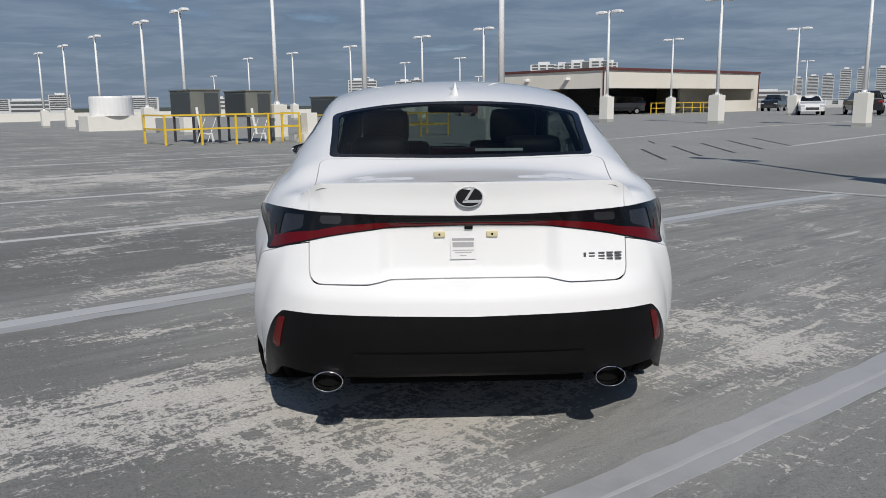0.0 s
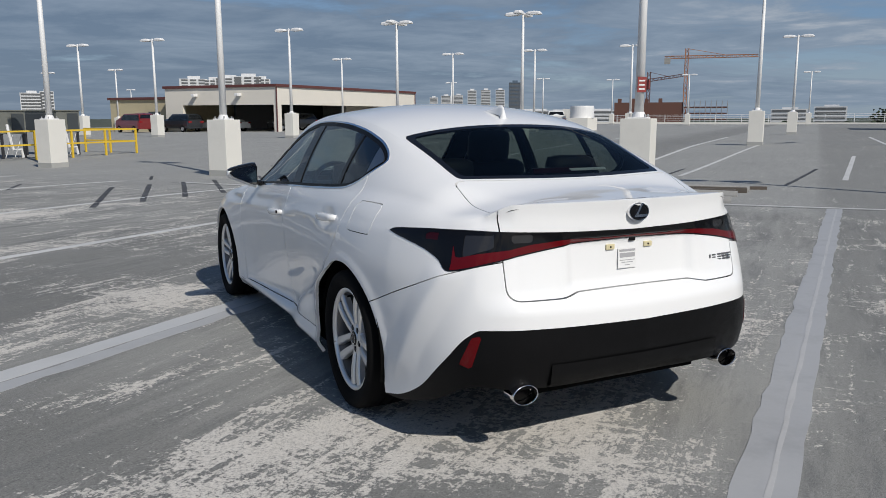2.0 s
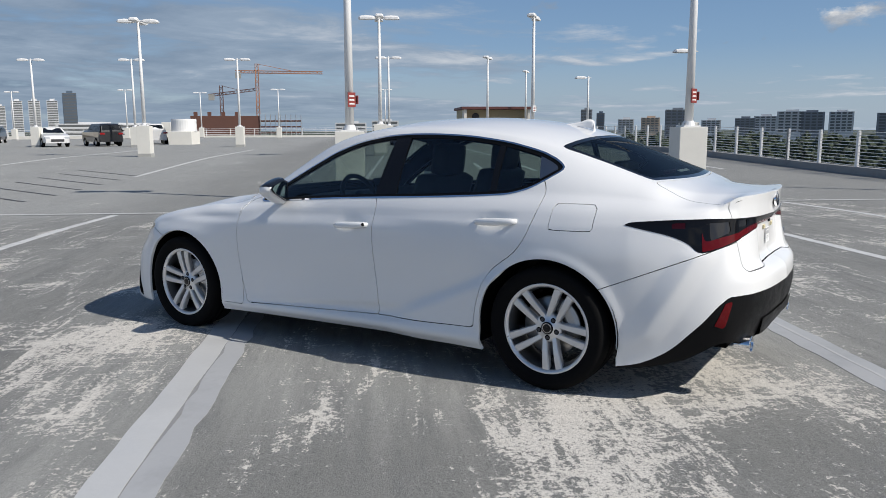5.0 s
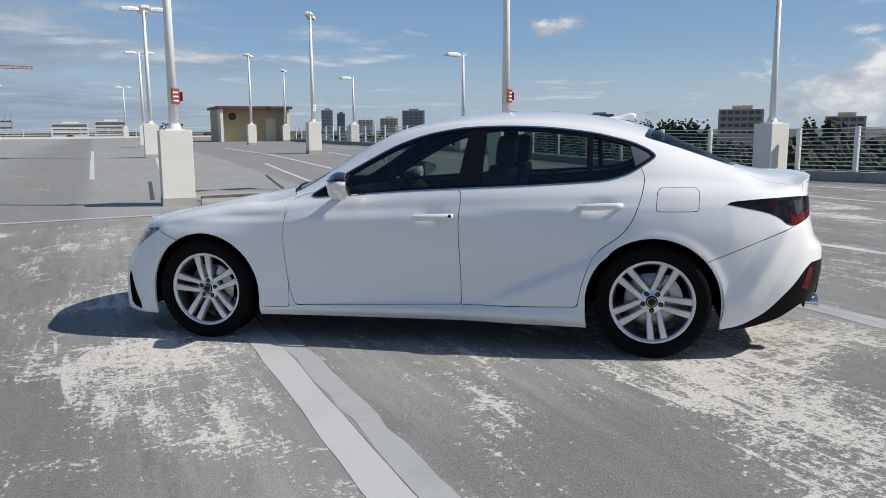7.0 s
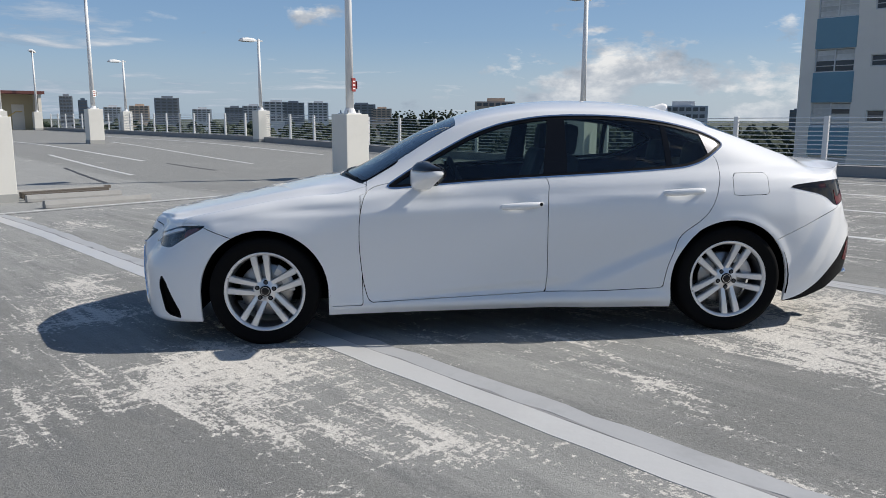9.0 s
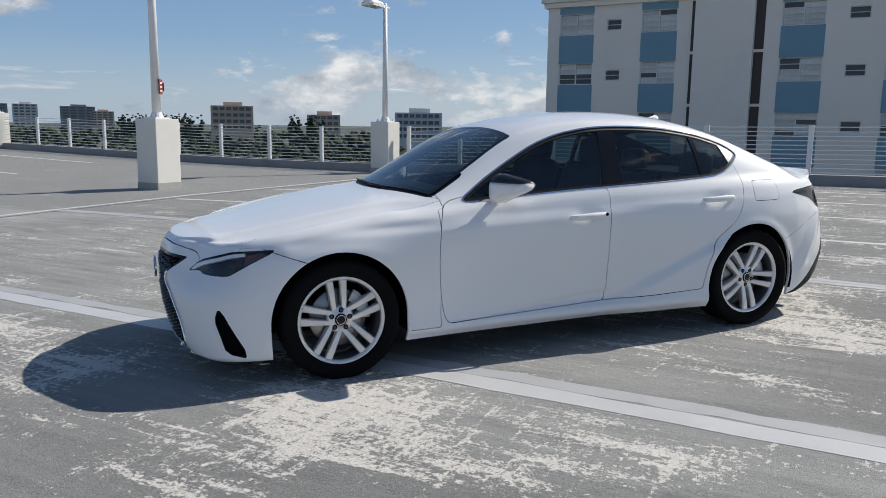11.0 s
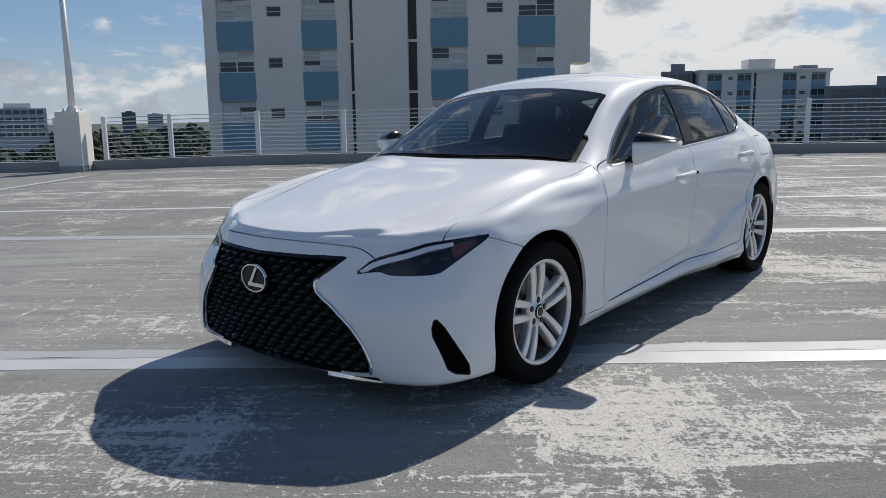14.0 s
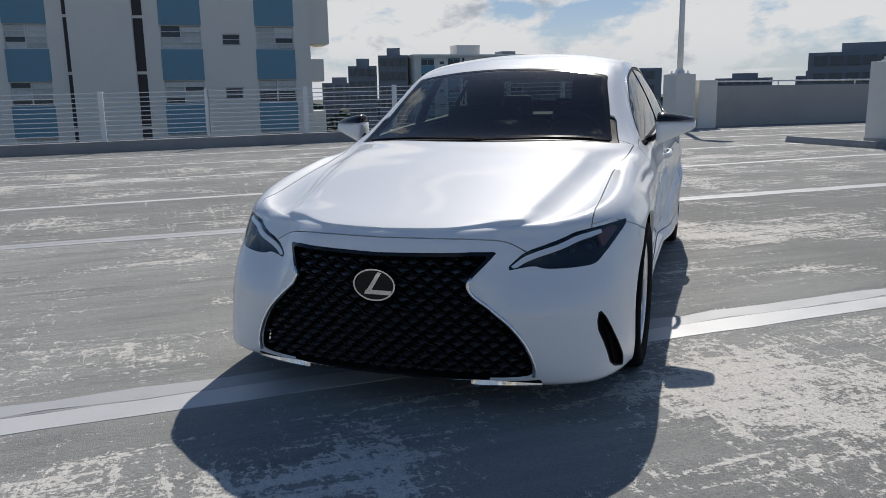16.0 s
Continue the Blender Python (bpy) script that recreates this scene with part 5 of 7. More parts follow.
# how far the skin stands in from that outline, by height, at stations along it
TAIL = [
    (0.0, [(0.2, 0.16), (0.27, 0.1), (0.33, 0.045), (0.5, 0.0), (0.585, 0.004), (0.63, 0.03), (0.655, 0.075), (0.69, 0.085), (0.93, 0.078), (1.0, 0.064)]),
    (plen[2], [(0.2, 0.12), (0.3, 0.04), (0.5, 0.0), (0.59, 0.002), (0.68, 0.048), (0.945, 0.09), (1.0, 0.085)]),
    (plen[3], [(0.18, 0.06), (0.3, 0.02), (0.43, 0.0), (0.9, 0.088), (0.94, 0.115)]),
    (plen[4], [(0.17, 0.03), (0.45, 0.0), (0.87, 0.056), (0.925, 0.09)]),
    (plen[5], [(0.17, 0.02), (0.68, 0.0), (0.86, 0.032), (0.905, 0.055)]),
]
FLANK = [
    (s_of(0.1), [(0.18, 0.03), (0.5, 0.0), (0.7, 0.0), (0.86, 0.028), (0.885, 0.042)]),
    (s_of(0.6), [(0.165, 0.06), (0.225, 0.013), (0.29, 0.03), (0.4, 0.03), (0.72, 0.0), (0.85, 0.014), (0.875, 0.028)]),
    (s_of(1.2), [(0.165, 0.06), (0.215, 0.012), (0.245, 0.016), (0.28, 0.046), (0.78, 0.0), (0.87, 0.028)]),
    (s_of(2.0), [(0.165, 0.05), (0.215, 0.012), (0.3, 0.03), (0.76, 0.0), (0.85, 0.032)]),
    (s_of(2.75), [(0.17, 0.04), (0.3, 0.01), (0.64, 0.0), (0.755, 0.024), (0.8, 0.062)]),
]
NOSE = [
    (s_of(3.1), [(0.15, 0.01), (0.25, 0.0), (0.60, 0.004), (0.66, 0.013), (0.715, 0.035), (0.745, 0.058)]),
    (plen[15], [(0.135, 0.03), (0.17, -0.012), (0.40, 0.010), (0.46, 0.020), (0.53, 0.048), (0.585, 0.083), (0.65, 0.125), (0.70, 0.165)]),
    (plen[16], [(0.135, 0.07), (0.165, 0.025), (0.22, 0.01), (0.42, 0.010), (0.48, 0.030), (0.54, 0.074), (0.585, 0.106), (0.65, 0.13), (0.70, 0.165)]),
    (plen[16] + 0.14, [(0.135, 0.085), (0.155, 0.05), (0.2, 0.022), (0.42, 0.005), (0.48, 0.026), (0.53, 0.058), (0.577, 0.094), (0.652, 0.128), (0.7, 0.16)]),
    (plen[17], [(0.135, 0.1), (0.155, 0.06), (0.2, 0.03), (0.5, 0.0), (0.55, 0.010), (0.6, 0.044), (0.65, 0.072), (0.69, 0.095), (0.715, 0.125)]),
    (plen[17] + 0.09, [(0.135, 0.1), (0.155, 0.06), (0.2, 0.032), (0.48, 0.0), (0.56, 0.0), (0.6, 0.018), (0.65, 0.046), (0.69, 0.068), (0.72, 0.10)]),
    (SEND, [(0.135, 0.12), (0.155, 0.07), (0.2, 0.04), (0.45, 0.0), (0.55, 0.0), (0.65, 0.030), (0.69, 0.044), (0.71, 0.060), (0.725, 0.085)]),
]
SECTION = TAIL + FLANK + NOSE
SEC_S = [a for a, _ in SECTION]
SEC_F = [curve(k) for _, k in SECTION]
low_edge = curve([(0, 0.285), (plen[2], 0.295), (plen[3], 0.31), (plen[4], 0.225), (plen[5], 0.17), (s_of(0.0), 0.17), (s_of(0.5), 0.165), (s_of(2.3), 0.165), (s_of(2.8), 0.165), (s_of(3.1), 0.155), (plen[15], 0.145), (plen[17], 0.138), (SEND, 0.138)])
top_edge = curve([(0, 1.0), (plen[2], 0.998), (plen[3], 0.945), (plen[4], 0.925), (plen[5], 0.905), (s_of(0.1), 0.885), (s_of(0.6), 0.875), (s_of(1.2), 0.87), (s_of(2.0), 0.85), (s_of(2.75), 0.80), (s_of(3.1), 0.745), (plen[15], 0.705), (plen[16], 0.705), (plen[17], 0.715), (SEND, 0.725)])


def stand_in(s, z):
    i = int(np.clip(np.searchsorted(SEC_S, s, side="right") - 1, 0, len(SEC_S) - 2))
    t = (s - SEC_S[i]) / (SEC_S[i + 1] - SEC_S[i])
    t = t * t * (3 - 2 * t) if SEC_S[i + 1] - SEC_S[i] > 0.5 else t
    return SEC_F[i](z) * (1 - t) + SEC_F[i + 1](z) * t


# the upper skin: middle line, roof rail and belt, by y
top_z = curve([(-1.0, 1.0), (-0.965, 1.0), (-0.9, 1.004), (-0.8, 1.012), (-0.63, 1.03), (-0.52, 1.062), (-0.44, 1.098), (-0.25, 1.186), (-0.06, 1.272), (0.13, 1.338), (0.32, 1.38), (0.51, 1.407), (0.7, 1.42), (0.89, 1.424), (1.08, 1.418), (1.28, 1.396), (1.48, 1.36), (1.67, 1.305), (1.88, 1.213), (2.08, 1.103), (2.3, 0.982), (2.38, 0.95), (2.6, 0.915), (2.9, 0.86), (3.2, 0.80), (3.4, 0.764), (3.52, 0.742), (3.6, 0.725)])
rail_x = curve([(-0.7, 0.53), (-0.45, 0.565), (-0.2, 0.58), (0.1, 0.602), (0.4, 0.614), (0.8, 0.62), (1.2, 0.612), (1.5, 0.600), (1.64, 0.602), (1.93, 0.650), (2.22, 0.706), (2.3, 0.73)])
rail_z = curve([(-0.7, 1.0), (-0.45, 1.066), (-0.2, 1.155), (0.1, 1.252), (0.4, 1.318), (0.8, 1.355), (1.1, 1.356), (1.35, 1.336), (1.5, 1.310), (1.64, 1.266), (1.78, 1.190), (1.93, 1.098), (2.08, 1.008), (2.22, 0.932), (2.3, 0.905)])
belt_x = curve([(-0.7, 0.66), (-0.45, 0.715), (0, 0.785), (0.3, 0.805), (0.8, 0.82), (1.4, 0.824), (2.0, 0.818), (2.3, 0.80)])
belt_z = curve([(-0.7, 0.965), (-0.45, 0.985), (0, 1.0), (0.3, 0.993), (0.75, 0.97), (1.1, 0.96), (1.42, 0.95), (1.76, 0.93), (2.08, 0.905), (2.3, 0.89)])
peak_z = curve([(2.2, 0.905), (2.5, 0.885), (2.8, 0.846), (3.1, 0.790), (3.3, 0.760), (3.5, 0.736)])
ARCH = ((0.0, 0.318, 0.372), (2.8, 0.318, 0.374))


def skin(s, r):
    """A point of the right half of the skin: r 0 to 1 up the side, 1 to 2 over to the middle."""
    x0, y0 = float(plan_x(s)), float(plan_y(s))
    e = 0.004
    tx, ty = float(plan_x(min(SEND, s + e)) - plan_x(max(0, s - e))), float(plan_y(min(SEND, s + e)) - plan_y(max(0, s - e)))
    k = math.hypot(tx, ty)
    nx, ny = ty / k, -tx / k
    if s < 0.02 or s > SEND - 0.02:
        nx = 0.0
    zl, zt = float(low_edge(s)), float(top_edge(s))
    z = zl + (zt - zl) * min(r, 1.0)
    d = float(stand_in(s, z))
    # number-plate recess in the tail
    if y0 < -0.7:
        d += 0.024 * smooth(0.345, 0.285, x0) * smooth(0.63, 0.69, z) * smooth(0.872, 0.835, z)
    # a sharp fold down the tail corner
    if s < 1.3 and z < 0.78:
        fold = 0.87 + 0.62 * max(0.0, 0.745 - z)
        d -= 0.020 * max(0.0, 1 - abs(s - fold) / 0.11) * smooth(0.78, 0.72, z) * smooth(0.22, 0.36, z)
    # flared wheel arches
    for yc, zc, rad in ARCH:
        if 0.5 < x0:
            rr = math.hypot(y0 - yc, z - zc)
            d -= 0.008 * math.exp(-(((rr - rad - 0.008) / 0.026) ** 2))
    # a scoop along the foot of the doors, under a rising crease
    if r <= 1 and x0 > 0.8 and 0.75 < y0 < 2.3:
        crease = 0.262 + 0.075 * (2.2 - y0)
        d += min(0.016, 0.5 * max(0.0, crease - z)) * smooth(0.8, 1.2, y0) * smooth(2.26, 2.1, y0) * smooth(0.232, 0.262, z)
    # the sill kicks out ahead of the rear wheel
    if r <= 1 and x0 > 0.8 and 0.2 < y0 < 1.3:
        below = ((1.08 - y0) * 0.42 + (0.285 - z)) * 0.92
        d -= 0.034 * smooth(0.0, 0.07, below) * smooth(1.12, 0.75, y0)
    # scoops behind the handles
    for yc, zc in ((1.27, 0.80), (0.29, 0.865)):
        if r <= 1 and x0 > 0.8:
            d += 0.017 * math.exp(-(((y0 - yc - 0.01) / 0.095) ** 2) - ((z - zc - 0.004) / 0.040) ** 2)
    xs, ys, zs = max(0.0, x0 - nx * d), y0 - ny * d, z
    if r <= 1.0:
        return xs, ys, zs
    q = r - 1.0
    zT = max(float(top_z(ys)), zs + 0.0)  if ys < -0.8 else float(top_z(ys))
    body = smooth(-0.66, -0.44, ys) * smooth(2.46, 2.22, ys)
    hood = smooth(2.2, 2.5, ys)
    bx, bz = 0.92 * xs, zT + (zs - zT) * 0.72
    rx, rz = 0.62 * xs, zT + (zs - zT) * 0.22
    if hood > 0:
        lift = smooth(3.60, 3.0, ys)
        bz = bz * (1 - hood) + hood * (lift * float(peak_z(ys)) + (1 - lift) * bz)
        rz = rz * (1 - hood) + hood * (zT - 0.012 * lift + (zs - zT) * 0.22 * (1 - lift))
        rx = xs * 0.62 * (1 - hood) + hood * min(0.86 * xs, 0.60 - 0.11 * smooth(2.5, 3.45, ys))
    bx, bz = bx + (float(belt_x(ys)) - bx) * body, bz + (float(belt_z(ys)) - bz) * body
    rx, rz = rx + (float(rail_x(ys)) - rx) * body, rz + (float(rail_z(ys)) - rz) * body
    if q < 0.15:
        t = q / 0.15
        w = t * t * (3 - 2 * t) * 0.5 + t * 0.5
        return xs + (bx - xs) * (t * 0.6 + t * t * 0.4), ys, zs + (bz - zs) * (t * 1.35 - t * t * 0.35)
    if q < 0.55:
        t = (q - 0.15) / 0.40
        bulge = 4 * t * (1 - t)
        return bx + (rx - bx) * t + 0.016 * bulge * body, ys, bz + (rz - bz) * t - (0.032 * hood * bulge * smooth(3.5, 3.2, ys)) + 0.004 * bulge * body
    t = (q - 0.55) / 0.45
    x = rx * (1 - t)
    return x, ys, zT - (zT - rz) * (1 - t) ** 2.3


def stations():
    out = [0.0]
    while out[-1] < SEND:
        s = out[-1]
        end = min(s, SEND - s)
        out.append(s + (0.016 if end < 1.3 else 0.024))
    out[-1] = SEND
    return out


class Skin:
    """A patch of skin: points with their place along (s) and up (r) the body, and many-sided faces."""

    def __init__(self, pts, faces):
        self.p, self.f = pts, faces


def split(sk, value):
    """Cut a patch where value(points) crosses zero: the part above it, and the part below."""
    val = list(value(np.array(sk.p)))
    pts, cut = sk.p, {}
    above, below = [], []

    def cross(i, j):
        key = (min(i, j), max(i, j))
        if key not in cut:
            t = val[i] / (val[i] - val[j])
            pts.append(tuple(a + (b - a) * t for a, b in zip(pts[i], pts[j])))
            val.append(0.0)
            cut[key] = len(pts) - 1
        return cut[key]

    for f in sk.f:
        sign = [val[i] >= 0 for i in f]
        if all(sign):
            above.append(f)
        elif not any(sign):
            below.append(f)
        else:
            up, dn = [], []
            for a, b in zip(f, f[1:] + f[:1]):
                (up if val[a] >= 0 else dn).append(a)
                if (val[a] >= 0) != (val[b] >= 0):
                    c = cross(a, b)
                    up.append(c)
                    dn.append(c)
            for lst, src in ((above, up), (below, dn)):
                src = [v for k, v in enumerate(src) if v != src[k - 1]]
                if len(src) > 2:
                    lst.append(src)
    return Skin(pts, above), Skin(pts, below)


def gap_split(sk, value, gap=0.0022):
    """Cut with a panel gap between the two parts."""
    a, rest = split(sk, lambda p: value(p) - gap)
    return a, split(rest, lambda p: -value(p) - gap)[0]


def outline(pts, rounds=3):
    """A closed polygon with its corners rounded a little."""
    p = [np.array(q, float) for q in pts]
    for _ in range(rounds):
        q = []
        for a, b in zip(p, p[1:] + p[:1]):
            q += [a * 0.8 + b * 0.2, a * 0.2 + b * 0.8]
        p = q
    return np.array(p)


def within(poly, X, Y):
    """Distance to the polygon's edge, positive inside."""
    a, b = poly, np.roll(poly, -1, axis=0)
    best, inside = np.full(len(X), 1e9), np.zeros(len(X), bool)
    for (ax, ay), (bx, by) in zip(a, b):
        dx, dy = bx - ax, by - ay
        t = np.clip(((X - ax) * dx + (Y - ay) * dy) / (dx * dx + dy * dy + 1e-12), 0, 1)
        best = np.minimum(best, np.hypot(X - ax - t * dx, Y - ay - t * dy))
        c = ((ay > Y) != (by > Y)) & (X < dx * (Y - ay) / (dy if dy else 1e-12) + ax)
        inside ^= c
    return np.where(inside, best, -best)


def soft_min(*v, r=0.03):
    out = v[0]
    for w in v[1:]:
        h = np.clip(0.5 + 0.5 * (w - out) / r, 0, 1)
        out = w * (1 - h) + out * h - r * h * (1 - h)
    return out


# points are (x, y, z, s, r)
def side_poly(pts, rounds=3):
    poly = outline(pts, rounds)
    return lambda p: within(poly, p[:, 1], p[:, 2])


def wrap_poly(pts, rounds=3):
    """A polygon in distance along the outline from the nose, and height."""
    poly = outline(pts, rounds)
    return lambda p: within(poly, SEND - p[:, 3], p[:, 2])


def tail_poly(pts, rounds=3):
    poly = outline(pts, rounds)
    return lambda p: within(poly, p[:, 3], p[:, 2])


SS = stations()
RS = [0.24 * i / 16 for i in range(16)] + [0.24 + 0.76 * i / 36 for i in range(37)] + [1 + 0.15 * i / 5 for i in range(1, 6)] + [1.15 + 0.4 * i / 16 for i in range(1, 17)] + [1.55 + 0.45 * i / 16 for i in range(1, 17)]
pts = [(*skin(s, r), s, r) for s in SS for r in RS]
nr = len(RS)
# fair the upper skin along and across the car, keeping its ends
GRID = np.array(pts).reshape(len(SS), nr, 5)
UP = next(j for j, r in enumerate(RS) if r > 1.0)
for sweep in range(14):
    g = GRID[:, UP:, :3]
    h = g.copy()
    h[2:-2] = 0.25 * g[1:-3] + 0.5 * g[2:-2] + 0.25 * g[3:-1]
    if sweep % 3 == 0:
        k = np.where((GRID[2:-2, UP:UP + 1, 1:2] > 2.45) & (GRID[2:-2, UP:UP + 1, 1:2] < 3.28) & (sweep > 0), 0.0, 0.2)
        h[2:-2, 1:-1] = k * h[2:-2, :-2] + (1 - 2 * k) * h[2:-2, 1:-1] + k * h[2:-2, 2:]
    front_part = (GRID[:, UP:UP + 1, 1:2] > 2.3).astype(float)
    GRID[:, UP:, :3] = g + (h - g) * np.where(front_part > 0, 1.0, 0.5)
# fair the nose and wings along the car, below the shoulder too
for sweep in range(24):
    g = GRID[:, :UP, :3]
    h = g.copy()
    h[1:-1] = 0.25 * g[:-2] + 0.5 * g[1:-1] + 0.25 * g[2:]
    GRID[:, :UP, :3] = np.where((GRID[:, :UP, 1:2] > 2.35) & ((GRID[:, :UP, 1:2] < 3.05) | (sweep < 8)), h, g)
GRID[-1, :, 0] = 0.0
pts = [tuple(p) for p in GRID.reshape(-1, 5)]
faces = [[i * nr + j, (i + 1) * nr + j, (i + 1) * nr + j + 1, i * nr + j + 1] for i in range(len(SS) - 1) for j in range(nr - 1)]
body = Skin(pts, faces)
ARRAY = np.array(pts)
# outward direction of the skin at every grid point, for offsets
GN = np.zeros((len(SS), nr, 3))
G = ARRAY[:, :3].reshape(len(SS), nr, 3)
du, dv = np.gradient(G, axis=0), np.gradient(G, axis=1)
GN = np.cross(du, dv)
GN /= np.maximum(np.linalg.norm(GN, axis=2, keepdims=True), 1e-9)
SSA, RSA = np.array(SS), np.array(RS)


def normals_at(p):
    s, r = p[:, 3], p[:, 4]
    i = np.clip(np.searchsorted(SSA, s, side="right") - 1, 0, len(SSA) - 2)
    j = np.clip(np.searchsorted(RSA, r, side="right") - 1, 0, len(RSA) - 2)
    a, b = ((s - SSA[i]) / (SSA[i + 1] - SSA[i]))[:, None], ((r - RSA[j]) / (RSA[j + 1] - RSA[j]))[:, None]
    n = GN[i, j] * (1 - a) * (1 - b) + GN[i + 1, j] * a * (1 - b) + GN[i, j + 1] * (1 - a) * b + GN[i + 1, j + 1] * a * b
    n[:, 0] = np.where(p[:, 0] < 0.004, 0, n[:, 0])
    return n / np.maximum(np.linalg.norm(n, axis=1, keepdims=True), 1e-9)


car = thing("sedan", pose(0, 0, 0, -1.0, 0, 0), "pearl white sedan parked alone on the deck", "car")


def panel(name, sk, material, how="join", parent=None, depth=0.016, lift=0.0, label="", thick=0.0):
    """Make a patch of skin into one mesh ('join': both halves in one; 'left'/'right': one side), its rim folded inward by depth."""
    parent = parent or car
    used = sorted({i for f in sk.f for i in f})
    if not used:
        return None
    back = {v: k for k, v in enumerate(used)}
    P = np.array([sk.p[i] for i in used])
    N = normals_at(P)
    X = P[:, :3] + N * lift
    made = []
    for sx in ({"join": (1, -1), "right": (1,), "left": (-1,)}[how]):
        made.append((X * (sx, 1, 1), N * (sx, 1, 1), sx))
    bm = bmesh.new()
    lay = {}
    for Xs, Ns, sx in made:
        vs = [bm.verts.new(p) for p in Xs]
        for v, n in zip(vs, Ns):
            lay[v] = n
        for f in sk.f:
            idx = [back[i] for i in f]
            if sx > 0:
                idx = idx[::-1]
            try:
                bm.faces.new([vs[i] for i in idx])
            except ValueError:
                pass
    if how == "join":
        mid = [v for v in bm.verts if abs(v.co.x) < 0.003]
        for v in mid:
            v.co.x = 0.0
        bmesh.ops.remove_doubles(bm, verts=mid, dist=0.0015)
    bm.normal_update()
    rim = [e for e in bm.edges if e.is_boundary]
    if depth:
        for e in rim:
            e.smooth = False
        low = {}
        for e in rim:
            for v in e.verts:
                if v not in low:
                    low[v] = bm.verts.new(v.co - Vector(lay.get(v, v.normal)) * depth)
        for e in rim:
            a, b = e.verts
            lp = e.link_loops[0]
            if lp.vert == a:
                a, b = b, a
            try:
                bm.faces.new((a, b, low[b], low[a]))
            except ValueError:
                pass
    me = bpy.data.meshes.new(name)
    bm.to_mesh(me)
    bm.free()
    me.materials.append(material)
    me.shade_smooth()
    me.set_sharp_from_angle(angle=radians(38))
    ob = new(name, me)
    ob.parent = parent
    return tagged(ob, label)


def both(name, sk, material, **kw):
    return panel(name, sk, material, "left", **kw), panel(name, sk, material, "right", **kw)


# -- cut the skin into panels --
for yc, zc, rad in ARCH:
    _, body = split(body, lambda p, yc=yc, zc=zc, rad=rad: np.where((p[:, 0] > 0.5) & (p[:, 2] < 0.9), rad - np.hypot(p[:, 1] - yc, (p[:, 2] - zc) * np.where(p[:, 2] < zc, 0.35, 1.0)), -1.0))

DLO = [(2.12, 0.90), (1.76, 0.926), (1.42, 0.947), (1.10, 0.96), (0.75, 0.972), (0.42, 0.988), (0.25, 1.0), (0.13, 1.035), (0.0, 1.115), (-0.02, 1.14), (0.03, 1.18), (0.13, 1.225), (0.33, 1.278), (0.57, 1.313), (0.78, 1.327), (0.98, 1.33), (1.15, 1.322), (1.36, 1.288), (1.54, 1.228), (1.71, 1.142), (1.9, 1.038)]
dlo = side_poly(DLO, 2)
upper = lambda p: np.minimum(p[:, 4] - 1.02, 1.60 - p[:, 4]) * 3
side_open, body = split(body, lambda p: np.minimum(dlo(p), upper(p) + 0.25))
chrome_trim, side_open = split(side_open, lambda p: 0.008 - dlo(p))
seal, side_open = split(side_open, lambda p: 0.024 - dlo(p))
front_glass, rest = split(side_open, lambda p: p[:, 1] - (1.135 - (p[:, 2] - 0.96) * 0.16))
pillar_b, rest = split(rest, lambda p: p[:, 1] - (0.985 - (p[:, 2] - 0.96) * 0.03))
rear_glass_side, rest = split(rest, lambda p: p[:, 1] - (0.372 + (p[:, 2] - 0.99) * 0.02))
divider, rest = split(rest, lambda p: p[:, 1] - (0.338 + (p[:, 2] - 0.99) * 0.02))
quarter_glass, corner_trim = split(rest, lambda p: p[:, 1] - 0.115 - 0.9 * np.maximum(0, p[:, 2] - 1.2) + 0.25 * (1.14 - p[:, 2]))

half_w = 0.55
ws = lambda p: soft_min(p[:, 1] - (1.615 + 0.02 * (p[:, 0] / half_w) ** 2), (2.335 - 0.125 * (p[:, 0] / 0.667) ** 2) - p[:, 1], rail_x(p[:, 1]) - 0.032 - p[:, 0], np.where(p[:, 4] > 1.5, 0.5, -0.5), r=0.02)
windscreen, body = split(body, ws)
ws_band, windscreen = split(windscreen, lambda p: 0.028 - ws(p))
cowl, body = gap_split(body, lambda p: np.where((p[:, 1] > 1.9) & (p[:, 4] > 1.3), soft_min((2.385 - 0.145 * (p[:, 0] / 0.667) ** 2) - p[:, 1], rail_x(p[:, 1]) + 0.0 - p[:, 0], p[:, 1] - 2.0, r=0.01), -0.5), 0.002)
rg = lambda p: soft_min((0.012 + 0.04 * (p[:, 0] / half_w) ** 2) - p[:, 1], p[:, 1] - (-0.515 + 0.075 * (p[:, 0] / half_w) ** 2), rail_x(p[:, 1]) - 0.022 - p[:, 0], np.where(p[:, 4] > 1.5, 0.5, -0.5), r=0.03)
rear_screen, body = split(body, rg)
rg_band, rear_screen = split(rear_screen, lambda p: 0.03 - rg(p))

# lamps and grille
tail = tail_poly([(-0.3, 0.882), (0.0, 0.882), (0.3, 0.886), (0.58, 0.896), (0.78, 0.902), (1.0, 0.898), (1.20, 0.886), (1.24, 0.878), (1.2, 0.868), (1.0, 0.825), (0.915, 0.79), (0.875, 0.75), (0.845, 0.745), (0.72, 0.77), (0.58, 0.797), (0.44, 0.82), (0.3, 0.838), (0.0, 0.846), (-0.3, 0.846)], 1)
tail_lamp, body = split(body, tail)
head = wrap_poly([(0.475, 0.573), (0.60, 0.589), (0.65, 0.576), (0.76, 0.576), (0.90, 0.580), (0.96, 0.610), (1.19, 0.720), (1.08, 0.714), (0.9, 0.699), (0.72, 0.671), (0.565, 0.640)], 1)
head_lamp, body = split(body, head)
